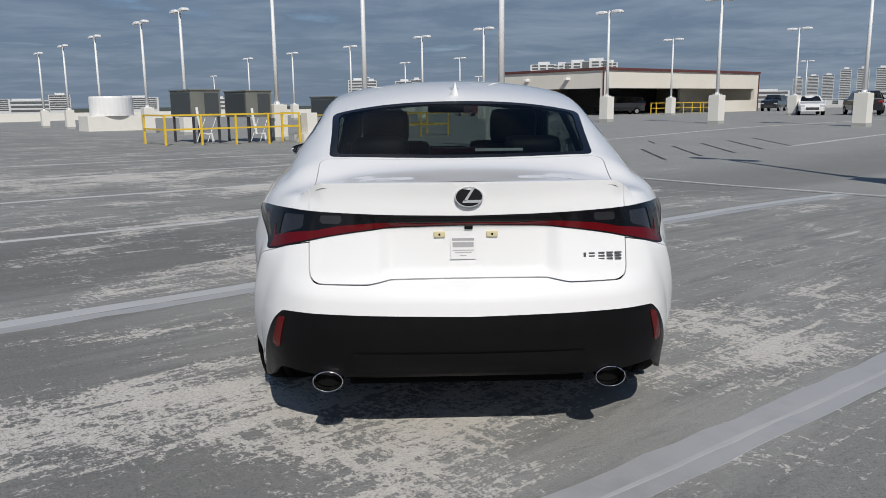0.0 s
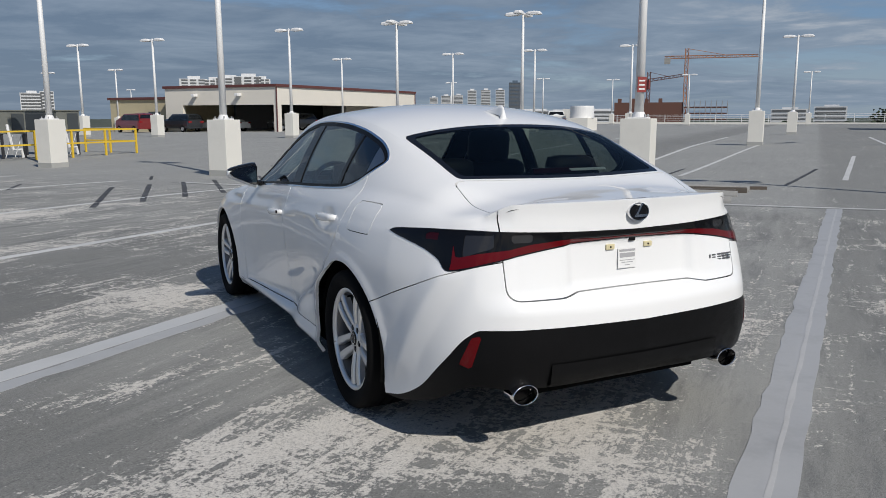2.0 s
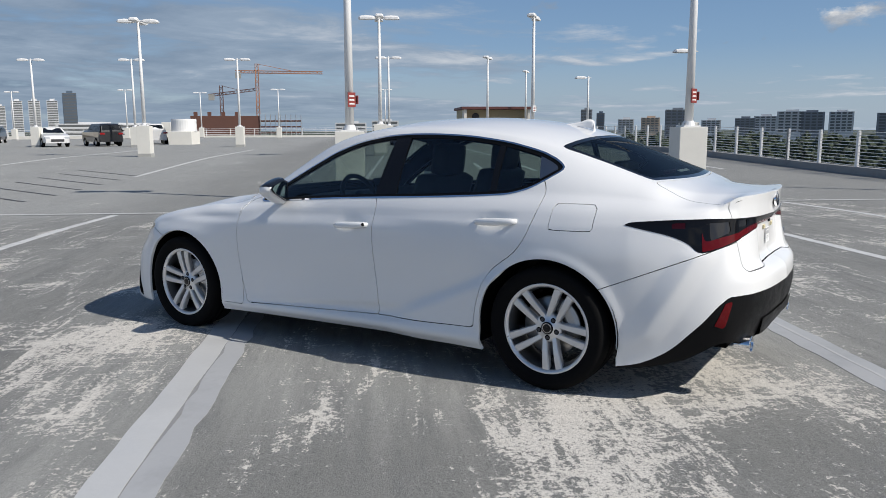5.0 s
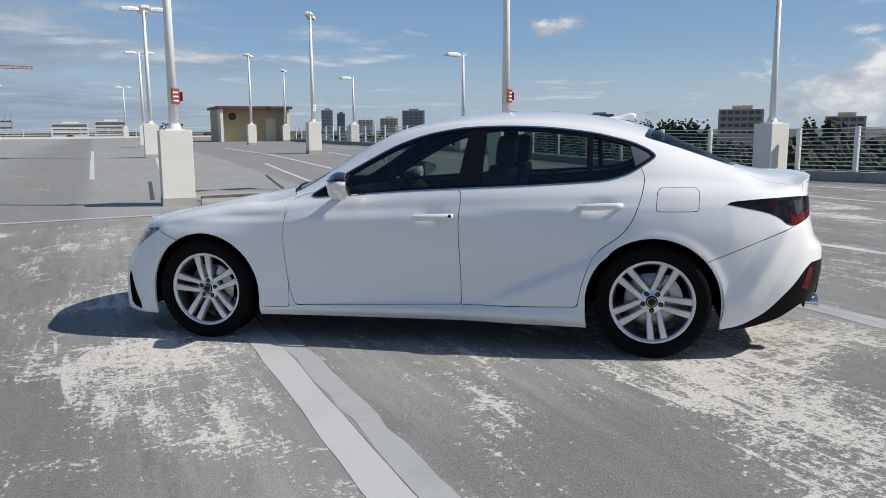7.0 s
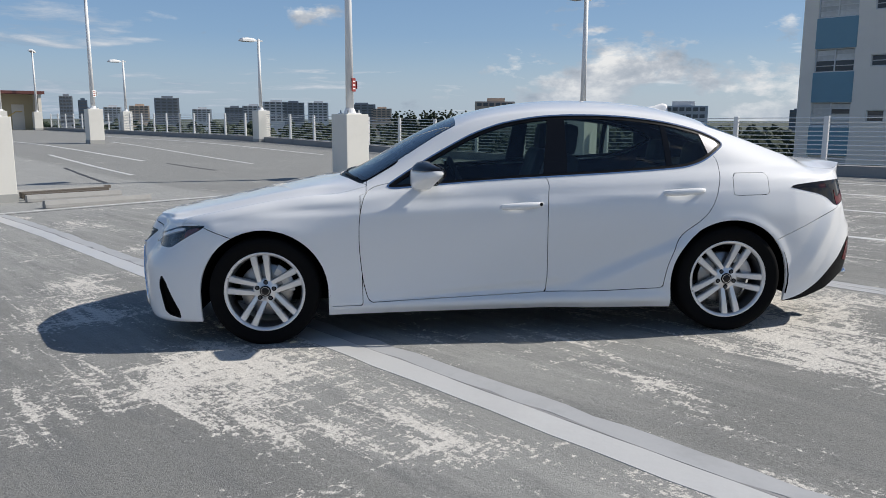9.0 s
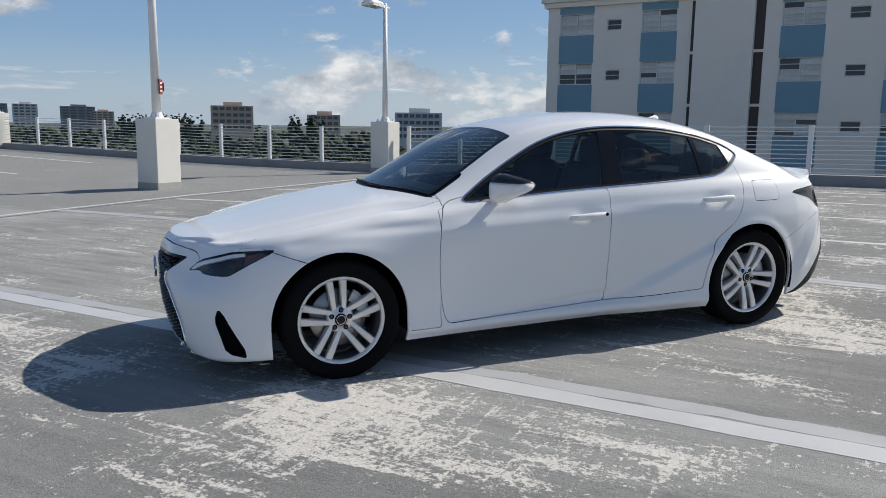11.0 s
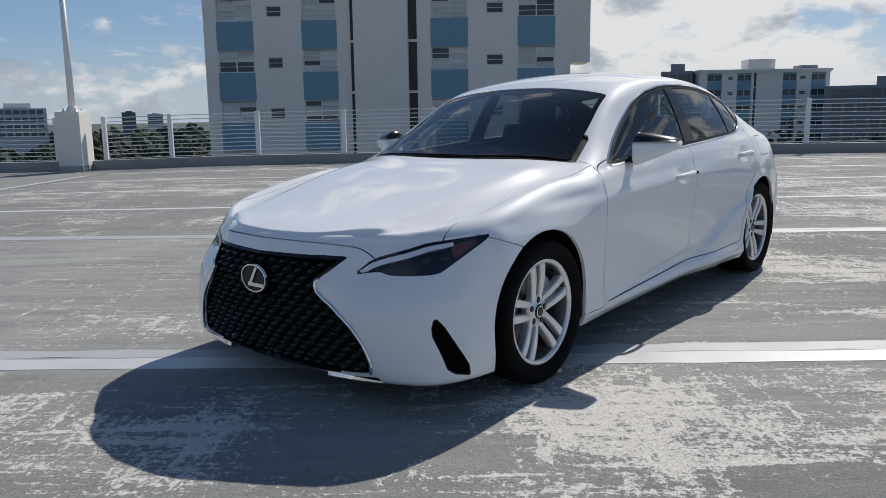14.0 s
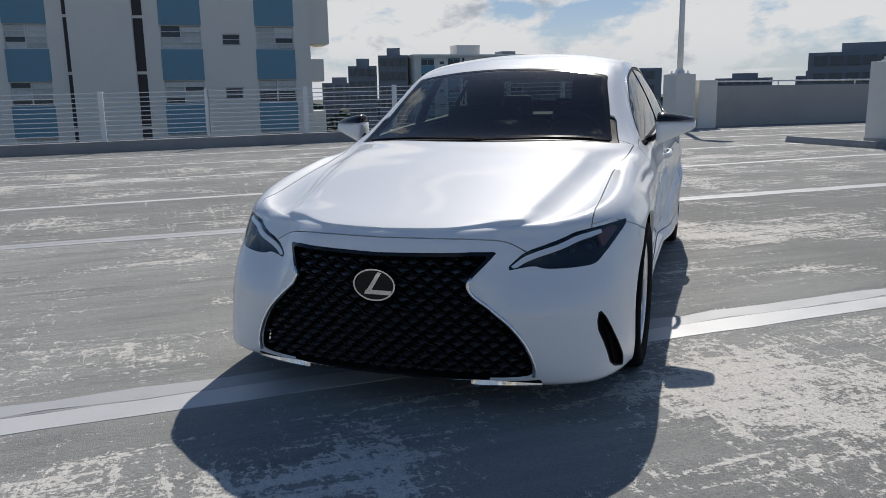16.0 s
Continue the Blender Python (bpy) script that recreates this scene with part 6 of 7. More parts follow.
grille_poly = outline([(-0.4, 0.646), (0.0, 0.646), (0.435, 0.652), (0.405, 0.615), (0.350, 0.553), (0.343, 0.530), (0.42, 0.455), (0.495, 0.385), (0.55, 0.30), (0.572, 0.225), (0.568, 0.19), (0.50, 0.178), (0.35, 0.163), (0.0, 0.155), (-0.4, 0.157)], 1)
grille_in = lambda p: np.where(p[:, 1] > 3.2, within(grille_poly, p[:, 0], p[:, 2]), -0.5)
grille, body = split(body, grille_in)
grille_rim, grille = split(grille, lambda p: 0.013 - grille_in(p))
lip_strip, body = split(body, lambda p: np.where((p[:, 1] > 3.2) & (p[:, 0] < 0.60), soft_min(0.158 - p[:, 2], 0.36 - p[:, 0], r=0.002), -0.5))
fog = wrap_poly([(0.862, 0.444), (0.835, 0.365), (0.875, 0.28), (0.905, 0.196), (1.03, 0.163)], 1)
fog_slit, body = split(body, fog)
valance_top = curve([(0, 0.532), (0.60, 0.538), (0.70, 0.536), (0.76, 0.505), (0.86, 0.40), (1.02, 0.255), (1.16, 0.19), (1.3, 0.165)])
valance, body = split(body, lambda p: np.where(p[:, 3] < 1.3, valance_top(p[:, 3]) - p[:, 2], -0.5))
tail_reflector, valance = split(valance, tail_poly([(0.694, 0.517), (0.738, 0.506), (0.792, 0.40), (0.740, 0.384)], 0))

# opening panels
lid_low = lambda x: 0.655 - 0.014 * np.clip((x - 0.28) / 0.08, 0, 1)
lid = lambda p: np.where(p[:, 1] < 0.0, soft_min(0.578 + 0.0 * p[:, 0] - p[:, 0], p[:, 2] - lid_low(p[:, 0]), (-0.53 + 0.075 * (p[:, 0] / half_w) ** 2) - p[:, 1], r=0.05), -0.5)
trunk, body = gap_split(body, lid)
tail_centre, tail_side = split(tail_lamp, lambda p: 0.578 - p[:, 0])
front_door = side_poly([(2.135, 0.93), (2.20, 0.885), (2.232, 0.75), (2.238, 0.58), (2.222, 0.37), (2.19, 0.238), (2.12, 0.240), (1.15, 0.265), (1.115, 0.266), (1.113, 0.30), (1.108, 0.40), (1.115, 0.77), (1.095, 0.985), (1.4, 1.0), (1.8, 0.98)], 2)
rear_door = side_poly([(1.14, 0.30), (1.14, 0.266), (1.05, 0.267), (0.47, 0.286), (0.415, 0.288), (0.41, 0.33), (0.39, 0.43), (0.325, 0.60), (0.165, 0.71), (0.105, 0.80), (0.062, 0.93), (0.045, 1.03), (0.10, 1.12), (0.5, 1.10), (1.14, 1.06), (1.14, 0.9)], 2)
door_f, body = gap_split(body, lambda p: np.where(p[:, 4] < 1.35, front_door(p), -0.5))
door_r, body = gap_split(body, lambda p: np.where(p[:, 4] < 1.35, rear_door(p), -0.5))
shut_z = curve([(0.0, 0.700), (0.30, 0.696), (0.40, 0.686), (0.455, 0.672), (0.505, 0.648), (0.56, 0.62), (0.8, 0.6)])
bonnet, body = gap_split(body, lambda p: np.where((p[:, 1] > 1.9) & (p[:, 4] > 0.72), soft_min(0.735 - p[:, 0] + 0.10 * np.maximum(0, 2.6 - p[:, 1]), p[:, 1] - (2.39 - 0.155 * (p[:, 0] / 0.667) ** 2), p[:, 2] - np.where(p[:, 1] > 3.0, shut_z(p[:, 0]), 0.6), np.where(p[:, 1] < 3.1, (p[:, 4] - 0.975) * 0.5, 0.5), r=0.008), -0.5))
roof, body = split(body, lambda p: np.where((p[:, 4] > 1.5) & (p[:, 1] > -0.2) & (p[:, 1] < 1.6), np.minimum(p[:, 4] - 1.548, 0.5), -0.5))
front_bumper, body = gap_split(body, lambda p: np.where(p[:, 4] < 1.02, soft_min(p[:, 1] - 2.9, (0.655 + 0.36 * (p[:, 1] - 3.0)) + 2.0 * np.maximum(0, p[:, 1] - 3.19) - p[:, 2], r=0.004), np.where(p[:, 1] > 3.35, 0.05, -0.5)))
fender, body = gap_split(body, lambda p: np.where(p[:, 4] < 1.62, soft_min(p[:, 1] - np.where(p[:, 4] < 1.1, 2.225, 2.19), (p[:, 2] - 0.222) + 5 * np.maximum(0, p[:, 1] - 2.42), r=0.003), -0.5))
rear_bumper, quarter = gap_split(body, lambda p: np.where(p[:, 4] < 1.01, soft_min(-0.2 - p[:, 1], (0.57 + 0.40 * (-0.32 - p[:, 1])) - p[:, 2], r=0.003), -0.5))

# -- build the panels --
FUEL = side_poly([(-0.05, 0.966), (-0.205, 0.964), (-0.245, 0.96), (-0.245, 0.93), (-0.24, 0.87), (-0.24, 0.838), (-0.205, 0.836), (-0.04, 0.836), (-0.012, 0.84), (-0.014, 0.87), (-0.02, 0.93), (-0.022, 0.962)], 2)
flap, quarter_left = gap_split(quarter, lambda p: np.where(p[:, 4] < 1.25, FUEL(p), -0.5), 0.0018)
panel("quarter_panel", quarter_left, PAINT_WHITE, "left")
panel("quarter_panel", quarter, PAINT_WHITE, "right")
panel("fuel_flap", flap, PAINT_WHITE, "left")
blade, front_bumper = split(front_bumper, lambda p: np.where(p[:, 1] > 3.3, np.minimum(np.minimum(p[:, 0] - 0.35, 0.60 - p[:, 0]), 0.152 + 0.10 * np.maximum(0, p[:, 0] - 0.35) - p[:, 2]), -0.5))
panel("roof", roof, PAINT_WHITE, depth=0.0)
panel("bonnet", bonnet, PAINT_WHITE)
boot = panel("boot_lid", trunk, PAINT_WHITE)
bump_f = panel("front_bumper", front_bumper, PAINT_WHITE)
bump_r = panel("rear_bumper", rear_bumper, PAINT_WHITE)
both("fender", fender, PAINT_WHITE)
doors_f = both("front_door", door_f, PAINT_WHITE)
doors_r = both("rear_door", door_r, PAINT_WHITE)
panel("rear_valance", valance, BLACK_PLASTIC, label="black lower bumper")
both("rear_reflector", tail_reflector, LENS_RED, label="red reflector", lift=0.003)
panel("cowl", cowl, BLACK_PLASTIC, label="black cowl below the windscreen", lift=-0.006)
panel("windscreen", windscreen, WINDSCREEN, depth=0.0, lift=-0.002, label="clear windscreen")
panel("windscreen_band", ws_band, BLACK_GLOSS, depth=0.01, lift=-0.001, label="black glass border")
panel("rear_window", rear_screen, REAR_GLASS, depth=0.0, lift=-0.002, label="tinted rear window")
panel("rear_window_band", rg_band, BLACK_GLOSS, depth=0.01, lift=-0.001, label="black glass border")
both("window_trim", chrome_trim, CHROME, label="bright window trim", lift=0.002)
both("window_seal", seal, BLACK_PLASTIC, lift=-0.003)
both("pillar_cover", pillar_b, BLACK_GLOSS, label="gloss black pillar cover", lift=-0.002)
both("window_divider", divider, BLACK_GLOSS, lift=-0.002)
both("corner_trim", corner_trim, SATIN, label="satin corner trim", lift=0.0)
for nm, sk in (("front_side_window", front_glass), ("rear_side_window", rear_glass_side), ("quarter_window", quarter_glass)):
    both(nm, sk, PRIVACY, depth=0.0, lift=-0.006, label="tinted side glass")

# dark inner skin behind the panel gaps, open at the windows
shell = Skin(list(pts[:len(SS) * nr]), [list(f) for f in faces])
for yc, zc, rad in ARCH:
    _, shell = split(shell, lambda p, yc=yc, zc=zc, rad=rad: np.where((p[:, 0] > 0.5) & (p[:, 2] < 0.9), rad + 0.01 - np.hypot(p[:, 1] - yc, (p[:, 2] - zc) * np.where(p[:, 2] < zc, 0.35, 1.0)), -1.0))
_, shell = split(shell, lambda p: np.minimum(dlo(p), upper(p) + 0.25) + 0.004)
_, shell = split(shell, lambda p: ws(p) - 0.012)
_, shell = split(shell, lambda p: rg(p) - 0.012)
_, shell = split(shell, lambda p: head(p) + 0.006)
_, shell = split(shell, lambda p: grille_in(p) + 0.0)
panel("inner_shell", shell, BLACK_INNER, lift=-0.018, depth=0.0, label="dark inner body")


# -- wheels --
def arc_pts(r, a0, a1, n):
    return [(r * math.cos(a0 + (a1 - a0) * i / n), r * math.sin(a0 + (a1 - a0) * i / n)) for i in range(n + 1)]


M_TYRE = finish(add_lathe(bmesh.new(), [(0.236, -0.10), (0.25, -0.112), (0.29, -0.122), (0.312, -0.116), (0.321, -0.10), (0.324, -0.06), (0.3245, -0.03), (0.319, -0.028), (0.319, -0.02), (0.3245, -0.018), (0.3245, 0.018), (0.319, 0.02), (0.319, 0.028), (0.3245, 0.03), (0.324, 0.06), (0.321, 0.10), (0.312, 0.116), (0.29, 0.122), (0.25, 0.112), (0.236, 0.10)], 72, "x"), "tyre", RUBBER, True)
M_BARREL = finish(add_lathe(bmesh.new(), [(0.235, -0.10), (0.228, -0.095), (0.215, -0.06), (0.205, 0.0), (0.208, 0.06), (0.216, 0.085)], 64, "x"), "barrel", ALLOY_DARK, True)
M_LIP = finish(add_lathe(bmesh.new(), [(0.2165, 0.080), (0.2185, 0.093), (0.228, 0.1015), (0.236, 0.1035), (0.2405, 0.099), (0.2395, 0.088), (0.232, 0.08)], 72, "x", closed=True), "rim_lip", ALLOY, True)


def spoke_mesh(side):
    """One of a pair of near-parallel spokes, flat-backed with bevelled edges."""
    bm = bmesh.new()
    rows = []
    for i in range(9):
        t = i / 8
        r = 0.040 + (0.221 - 0.040) * t
        q0 = side * (0.026 + 0.012 * t)
        w = (0.027 + 0.016 * t) / 2
        x = 0.066 + 0.026 * math.sin(min(1.0, t * 1.1) * 1.57) - 0.003 * t
        prof = [(-w, -0.032), (-w, -0.005), (-w * 0.74, 0.002), (0.0, 0.0025), (w * 0.74, 0.002), (w, -0.005), (w, -0.032)]
        rows.append([bm.verts.new((x + h, r, q0 + q)) for q, h in prof])
    for a, b in zip(rows, rows[1:]):
        for j in range(6):
            bm.faces.new((a[j], a[j + 1], b[j + 1], b[j]))
    bm.faces.new(rows[-1])
    bm.normal_update()
    for e in bm.edges:
        if len(e.link_faces) == 2 and e.calc_face_angle(0) > 0.5:
            e.smooth = False
    return bm


M_SPOKE_A = finish(spoke_mesh(1), "spoke", ALLOY, True)
M_SPOKE_B = finish(spoke_mesh(-1), "spoke", ALLOY, True)
hubbm = add_lathe(bmesh.new(), [(0.0, 0.078), (0.034, 0.078), (0.036, 0.072), (0.06, 0.074), (0.075, 0.066), (0.078, 0.035), (0.05, 0.03)], 40, "x")
M_HUB = finish(hubbm, "hub", ALLOY, True)
M_HUBCAP = finish(add_lathe(bmesh.new(), [(0.0, 0.083), (0.024, 0.083), (0.029, 0.080), (0.0335, 0.0785)], 32, "x"), "hub_cap", BLACK_GLOSS, True)
M_HUBRING = finish(add_lathe(bmesh.new(), [(0.0225, 0.0832), (0.0225, 0.0845), (0.0255, 0.0845), (0.0255, 0.0832)], 32, "x", closed=True), "cap_ring", CHROME)
M_NUT = finish(add_lathe(bmesh.new(), [(0.0, 0.071), (0.0085, 0.071), (0.0105, 0.067), (0.0115, 0.055)], 8, "x"), "wheel_nut", DARK_METAL)
M_POCKET = finish(add_lathe(bmesh.new(), [(0.0, 0.0755), (0.013, 0.0755), (0.0145, 0.074)], 16, "x"), "nut_pocket", BLACK_INNER)
M_DISC = finish(add_lathe(bmesh.new(), [(0.07, 0.02), (0.155, 0.02), (0.158, 0.016), (0.158, -0.008), (0.07, -0.008)], 48, "x"), "brake_disc", DISC, True)
bm = bmesh.new()
rows = []
for k in range(9):
    a = radians(-32 + 64 * k / 8)
    rows.append([bm.verts.new((x, r * math.cos(a), r * math.sin(a))) for r, x in ((0.105, 0.03), (0.17, 0.03), (0.172, 0.05), (0.15, 0.058), (0.108, 0.05))])
for a, b in zip(rows, rows[1:]):
    for j in range(5):
        bm.faces.new((a[j], a[(j + 1) % 5], b[(j + 1) % 5], b[j]))
bm.faces.new(rows[0])
bm.faces.new(rows[-1])
M_CALIPER = finish(bm, "brake_caliper", GALV)
M_VALVE = finish(add_tube(bmesh.new(), (0.07, 0.2, 0), (0.095, 0.196, 0), 0.004, n=8), "valve", RUBBER)


def wheel(y, side, turn, caliper):
    wh = part("wheel", M_TYRE, RUBBER, car, "black tyre on a silver twin-spoke alloy rim", m=pose(side * 0.788, y, 0.3225, 0, 0, 0 if side > 0 else 180) @ pose(0, 0, 0, turn, 0, 0))
    part("barrel", M_BARREL, ALLOY_DARK, wh)
    part("rim_lip", M_LIP, ALLOY, wh)
    for k in range(5):
        r = pose(0, 0, 0, 72 * k, 0, 0)
        part("spoke", M_SPOKE_A, ALLOY, wh, m=r)
        part("spoke", M_SPOKE_B, ALLOY, wh, m=r)
        part("wheel_nut", M_NUT, DARK_METAL, wh, m=pose(0, 0, 0, 72 * k - 10, 0, 0) @ pose(0.006, 0.052, 0))
        part("nut_pocket", M_POCKET, BLACK_INNER, wh, m=pose(0, 0, 0, 72 * k - 10, 0, 0) @ pose(-0.001, 0.052, 0))
    part("hub", M_HUB, ALLOY, wh)
    part("hub_cap", M_HUBCAP, BLACK_GLOSS, wh)
    part("cap_ring", M_HUBRING, CHROME, wh)
    part("brake_disc", M_DISC, DISC, wh)
    part("brake_caliper", M_CALIPER, GALV, wh, m=pose(0, 0, 0, caliper - turn, 0, 0))
    part("valve", M_VALVE, RUBBER, wh, m=pose(0, 0, 0, 36, 0, 0))


wheel(0.0, -1, 63, 30)
wheel(0.0, 1, 8, 20)
wheel(2.8, -1, 24, 30)
wheel(2.8, 1, 40, 160)
# wheel wells and floor pan
for yc, zc, rad in ARCH:
    for sx in (-1, 1):
        bm = bmesh.new()
        rows = []
        for i in range(25):
            a = math.pi * (-0.08 + 1.16 * i / 24)
            rows.append([bm.verts.new((sx * x, yc + (rad + 0.012) * math.cos(a), max(0.17, zc + (rad + 0.012) * math.sin(a)))) for x in (0.45, 0.888)])
        for a, b in zip(rows, rows[1:]):
            bm.faces.new((a[0], a[1], b[1], b[0]))
        back = bm.verts.new((sx * 0.45, yc, zc))
        for a, b in zip(rows, rows[1:]):
            bm.faces.new((a[0], b[0], back))
        part("wheel_well", bm, BLACK_INNER, car, "black wheel-arch liner")
bm = box((-0.845, 0.42, 0.185), (0.845, 2.38, 0.23), 0.01)
add_box(bm, (-0.45, -0.8, 0.22), (0.45, 0.43, 0.27), 0.01)
add_box(bm, (-0.45, 2.37, 0.17), (0.45, 3.45, 0.22), 0.01)
part("floor_pan", bm, BLACK_INNER, car, "black underbody")


# -- tail lamps --
LAMP_GREY = plain("grey lamp insert", (0.022, 0.022, 0.024), 0.15, coat=0.25)
STRIP = plain("pale light strip", (0.72, 0.74, 0.76), 0.15, coat=1.0)
tail_low = curve([(0, 0.846), (0.3, 0.838), (0.44, 0.82), (0.58, 0.797), (0.72, 0.77), (0.845, 0.745), (0.87, 0.75), (0.915, 0.79), (1.0, 0.825), (1.2, 0.868), (1.3, 0.88)])


def lamp_set(sk, how, name):
    tail_d = tail
    rim, inner = split(sk, lambda p: 0.005 - tail_d(p))
    red, rest = split(inner, lambda p: np.where(p[:, 3] < 0.862, np.maximum(tail_low(p[:, 3]) + 0.011 + 0.021 * np.clip((p[:, 3] - 0.18) / 0.3, 0, 1) + 0.020 * np.clip((p[:, 3] - 0.58) / 0.2, 0, 1) - p[:, 2], np.minimum(p[:, 3] - 0.834 - 0.35 * np.maximum(p[:, 2] - 0.80, 0.0), 0.872 - p[:, 2])), -0.5))
    grey, rest = split(rest, lambda p: np.minimum(np.minimum(p[:, 3] - 0.655, 0.805 - p[:, 3]), np.minimum(p[:, 2] - tail_low(p[:, 3]) - 0.052, 0.884 - p[:, 2])))
    small, rest = split(rest, lambda p: np.minimum(np.minimum(p[:, 3] - 0.475, 0.575 - p[:, 3]), np.minimum(p[:, 2] - 0.853, 0.884 - p[:, 2])))
    deep, rest = split(rest, lambda p: np.where(p[:, 3] > 0.915, np.minimum(np.minimum(tail_d(p) - 0.014, 0.995 - p[:, 3]), p[:, 2] - 0.858), -0.5))
    house = panel(name, rest, LAMP_BLACK, how, depth=0.02, lift=0.001, label="dark tail lamp with a red band")
    panel("lamp_rim", rim, BLACK_GLOSS, how, parent=house, depth=0.014, lift=0.002)
    panel("red_band", red, LENS_RED, how, parent=house, depth=0.01, lift=0.003, label="red light band")
    if grey.f:
        panel("reversing_lamp", grey, LAMP_GREY, how, parent=house, depth=0.01, lift=-0.002, label="grey reversing lamp")
    for side in (("left", "right") if how == "join" else (how,)) if small.f else ():
        panel("fog_lamp", small, LAMP_GREY, side, parent=house, depth=0.01, lift=-0.002, label="small grey lamp")
    if deep.f:
        panel("side_marker", deep, LENS_DARKRED, how, parent=house, depth=0.01, lift=0.0, label="deep red side lens")


lamp_set(tail_side, "left", "tail_light")
lamp_set(tail_side, "right", "tail_light")
lamp_set(tail_centre, "join", "light_bar")

# -- headlamps --
for how in ("left", "right"):
    house = panel("headlight", head_lamp, LAMP_BLACK, how, depth=0.0, lift=-0.045, label="dark headlamp with a pale light strip")
    wallh, _ = split(head_lamp, lambda p: 0.004 - head(p))
    panel("housing_rim", wallh, BLACK_GLOSS, how, parent=house, depth=0.045, lift=0.0)
    panel("lens", head_lamp, LENS_CLEAR, how, parent=house, depth=0.0, lift=0.0, label="smoked clear lens")
    mid = curve([(0.4, 0.57), (0.58, 0.610), (0.72, 0.645), (0.9, 0.662), (1.2, 0.713)])
    brow = curve([(0.475, 0.575), (0.51, 0.598), (0.565, 0.629), (0.72, 0.663), (0.9, 0.692), (1.1, 0.712), (1.19, 0.716)])
    drl, inner = split(head_lamp, lambda p: np.minimum(np.minimum(np.minimum(head(p) - 0.004, brow(SEND - p[:, 3]) - 0.007 - p[:, 2]), p[:, 2] - brow(SEND - p[:, 3]) + 0.030 - 0.008 * np.clip((SEND - p[:, 3] - 0.5) / 0.5, 0, 1)), 1.0 - (SEND - p[:, 3])))
    panel("light_strip", drl, STRIP, how, parent=house, depth=0.012, lift=0.0015, label="pale daytime light strip")
    amb, _ = split(inner, lambda p: np.minimum(np.minimum(SEND - p[:, 3] - 0.985, head(p) - 0.010), mid(SEND - p[:, 3]) + 0.014 - p[:, 2]))
    panel("side_reflector", amb, AMBER, how, parent=house, depth=0.01, lift=-0.018, label="amber side reflector")
    sx = -1 if how == "left" else 1
    for k, (px, py, pz) in enumerate(((0.60, 3.365, 0.612), (0.665, 3.325, 0.618), (0.725, 3.275, 0.626))):
        bm = add_lathe(bmesh.new(), [(0.0, 0.03), (0.012, 0.027), (0.02, 0.014), (0.021, 0.0), (0.024, -0.002), (0.024, 0.004), (0.027, 0.004), (0.027, -0.02)], 20, "y", (sx * px, py, pz))
        part("projector", bm, LAMP_GREY, house, "small projector lens", smooth=True)

# -- grille --
front = ARRAY[(ARRAY[:, 3] > SEND - 0.95) & (ARRAY[:, 4] <= 1.0)]


def nose_y(x, z):
    d = (front[:, 0] - abs(x)) ** 2 + (front[:, 2] - z) ** 2
    i = np.argsort(d)[:4]
    w = 1 / (d[i] + 1e-6)
    return float((front[i, 1] * w).sum() / w.sum())


back = panel("grille", grille, BLACK_INNER, depth=0.0, lift=-0.035, label="black spindle grille with a studded mesh")
low_rim, high_rim = split(grille_rim, lambda p: np.where(p[:, 2] < 0.17, -0.1, 0.548 - p[:, 2]))
panel("grille_inner_edge", low_rim, BLACK_INNER, parent=back, depth=0.02, lift=-0.008)
flank = curve([(0.195, 0.574), (0.225, 0.577), (0.30, 0.554), (0.385, 0.499), (0.455, 0.426), (0.52, 0.354), (0.545, 0.346), (0.57, 0.364)])
for sx in (-1, 1):
    bm = bmesh.new()
    line = []
    for i in range(29):
        z = 0.192 + (0.565 - 0.192) * i / 28
        x = float(flank(z))
        line.append((sx * x, nose_y(x, z) + 0.004, z))
    add_sweep(bm, line, 0.0075, 8)
    part("grille_surround", bm, CHROME, back, "chrome grille surround", smooth=True)
panel("grille_edge", high_rim, BLACK_GLOSS, parent=back, depth=0.03, lift=0.001)
panel("lip", lip_strip, BLACK_PLASTIC, depth=0.03, label="dark lower lip")
both("lip_end", blade, BLACK_PLASTIC, depth=0.0)
for sx in (-1, 1):
    bm = bmesh.new()
    rows = []
    for i in range(17):
        t = i / 16
        x = 0.34 + 0.262 * t
        y = nose_y(x, 0.18) - 0.014 - 0.012 * t
        lo, hi = 0.136 + 0.006 * t, 0.166 + 0.036 * t - 0.06 * max(0.0, t - 0.85)
        k = 0.35 + 0.65 * min(1.0, 6 * t)
        rows.append([bm.verts.new((sx * x, yy, zz)) for yy, zz in ((y - 0.04, lo), (y + 0.006 * k, lo + 0.004), (y + 0.010 * k, lo + 0.010), (y + 0.002 * k, hi), (y - 0.04, hi))])
    for a, b in zip(rows, rows[1:]):
        for j in range(5):
            bm.faces.new((a[j], a[(j + 1) % 5], b[(j + 1) % 5], b[j]))
    bm.faces.new(rows[0])
    bm.faces.new(rows[-1])
    bmesh.ops.recalc_face_normals(bm, faces=bm.faces)
    part("corner_blade", bm, CHROME, car, "bright corner blade under the grille")
verts, faces = [], []
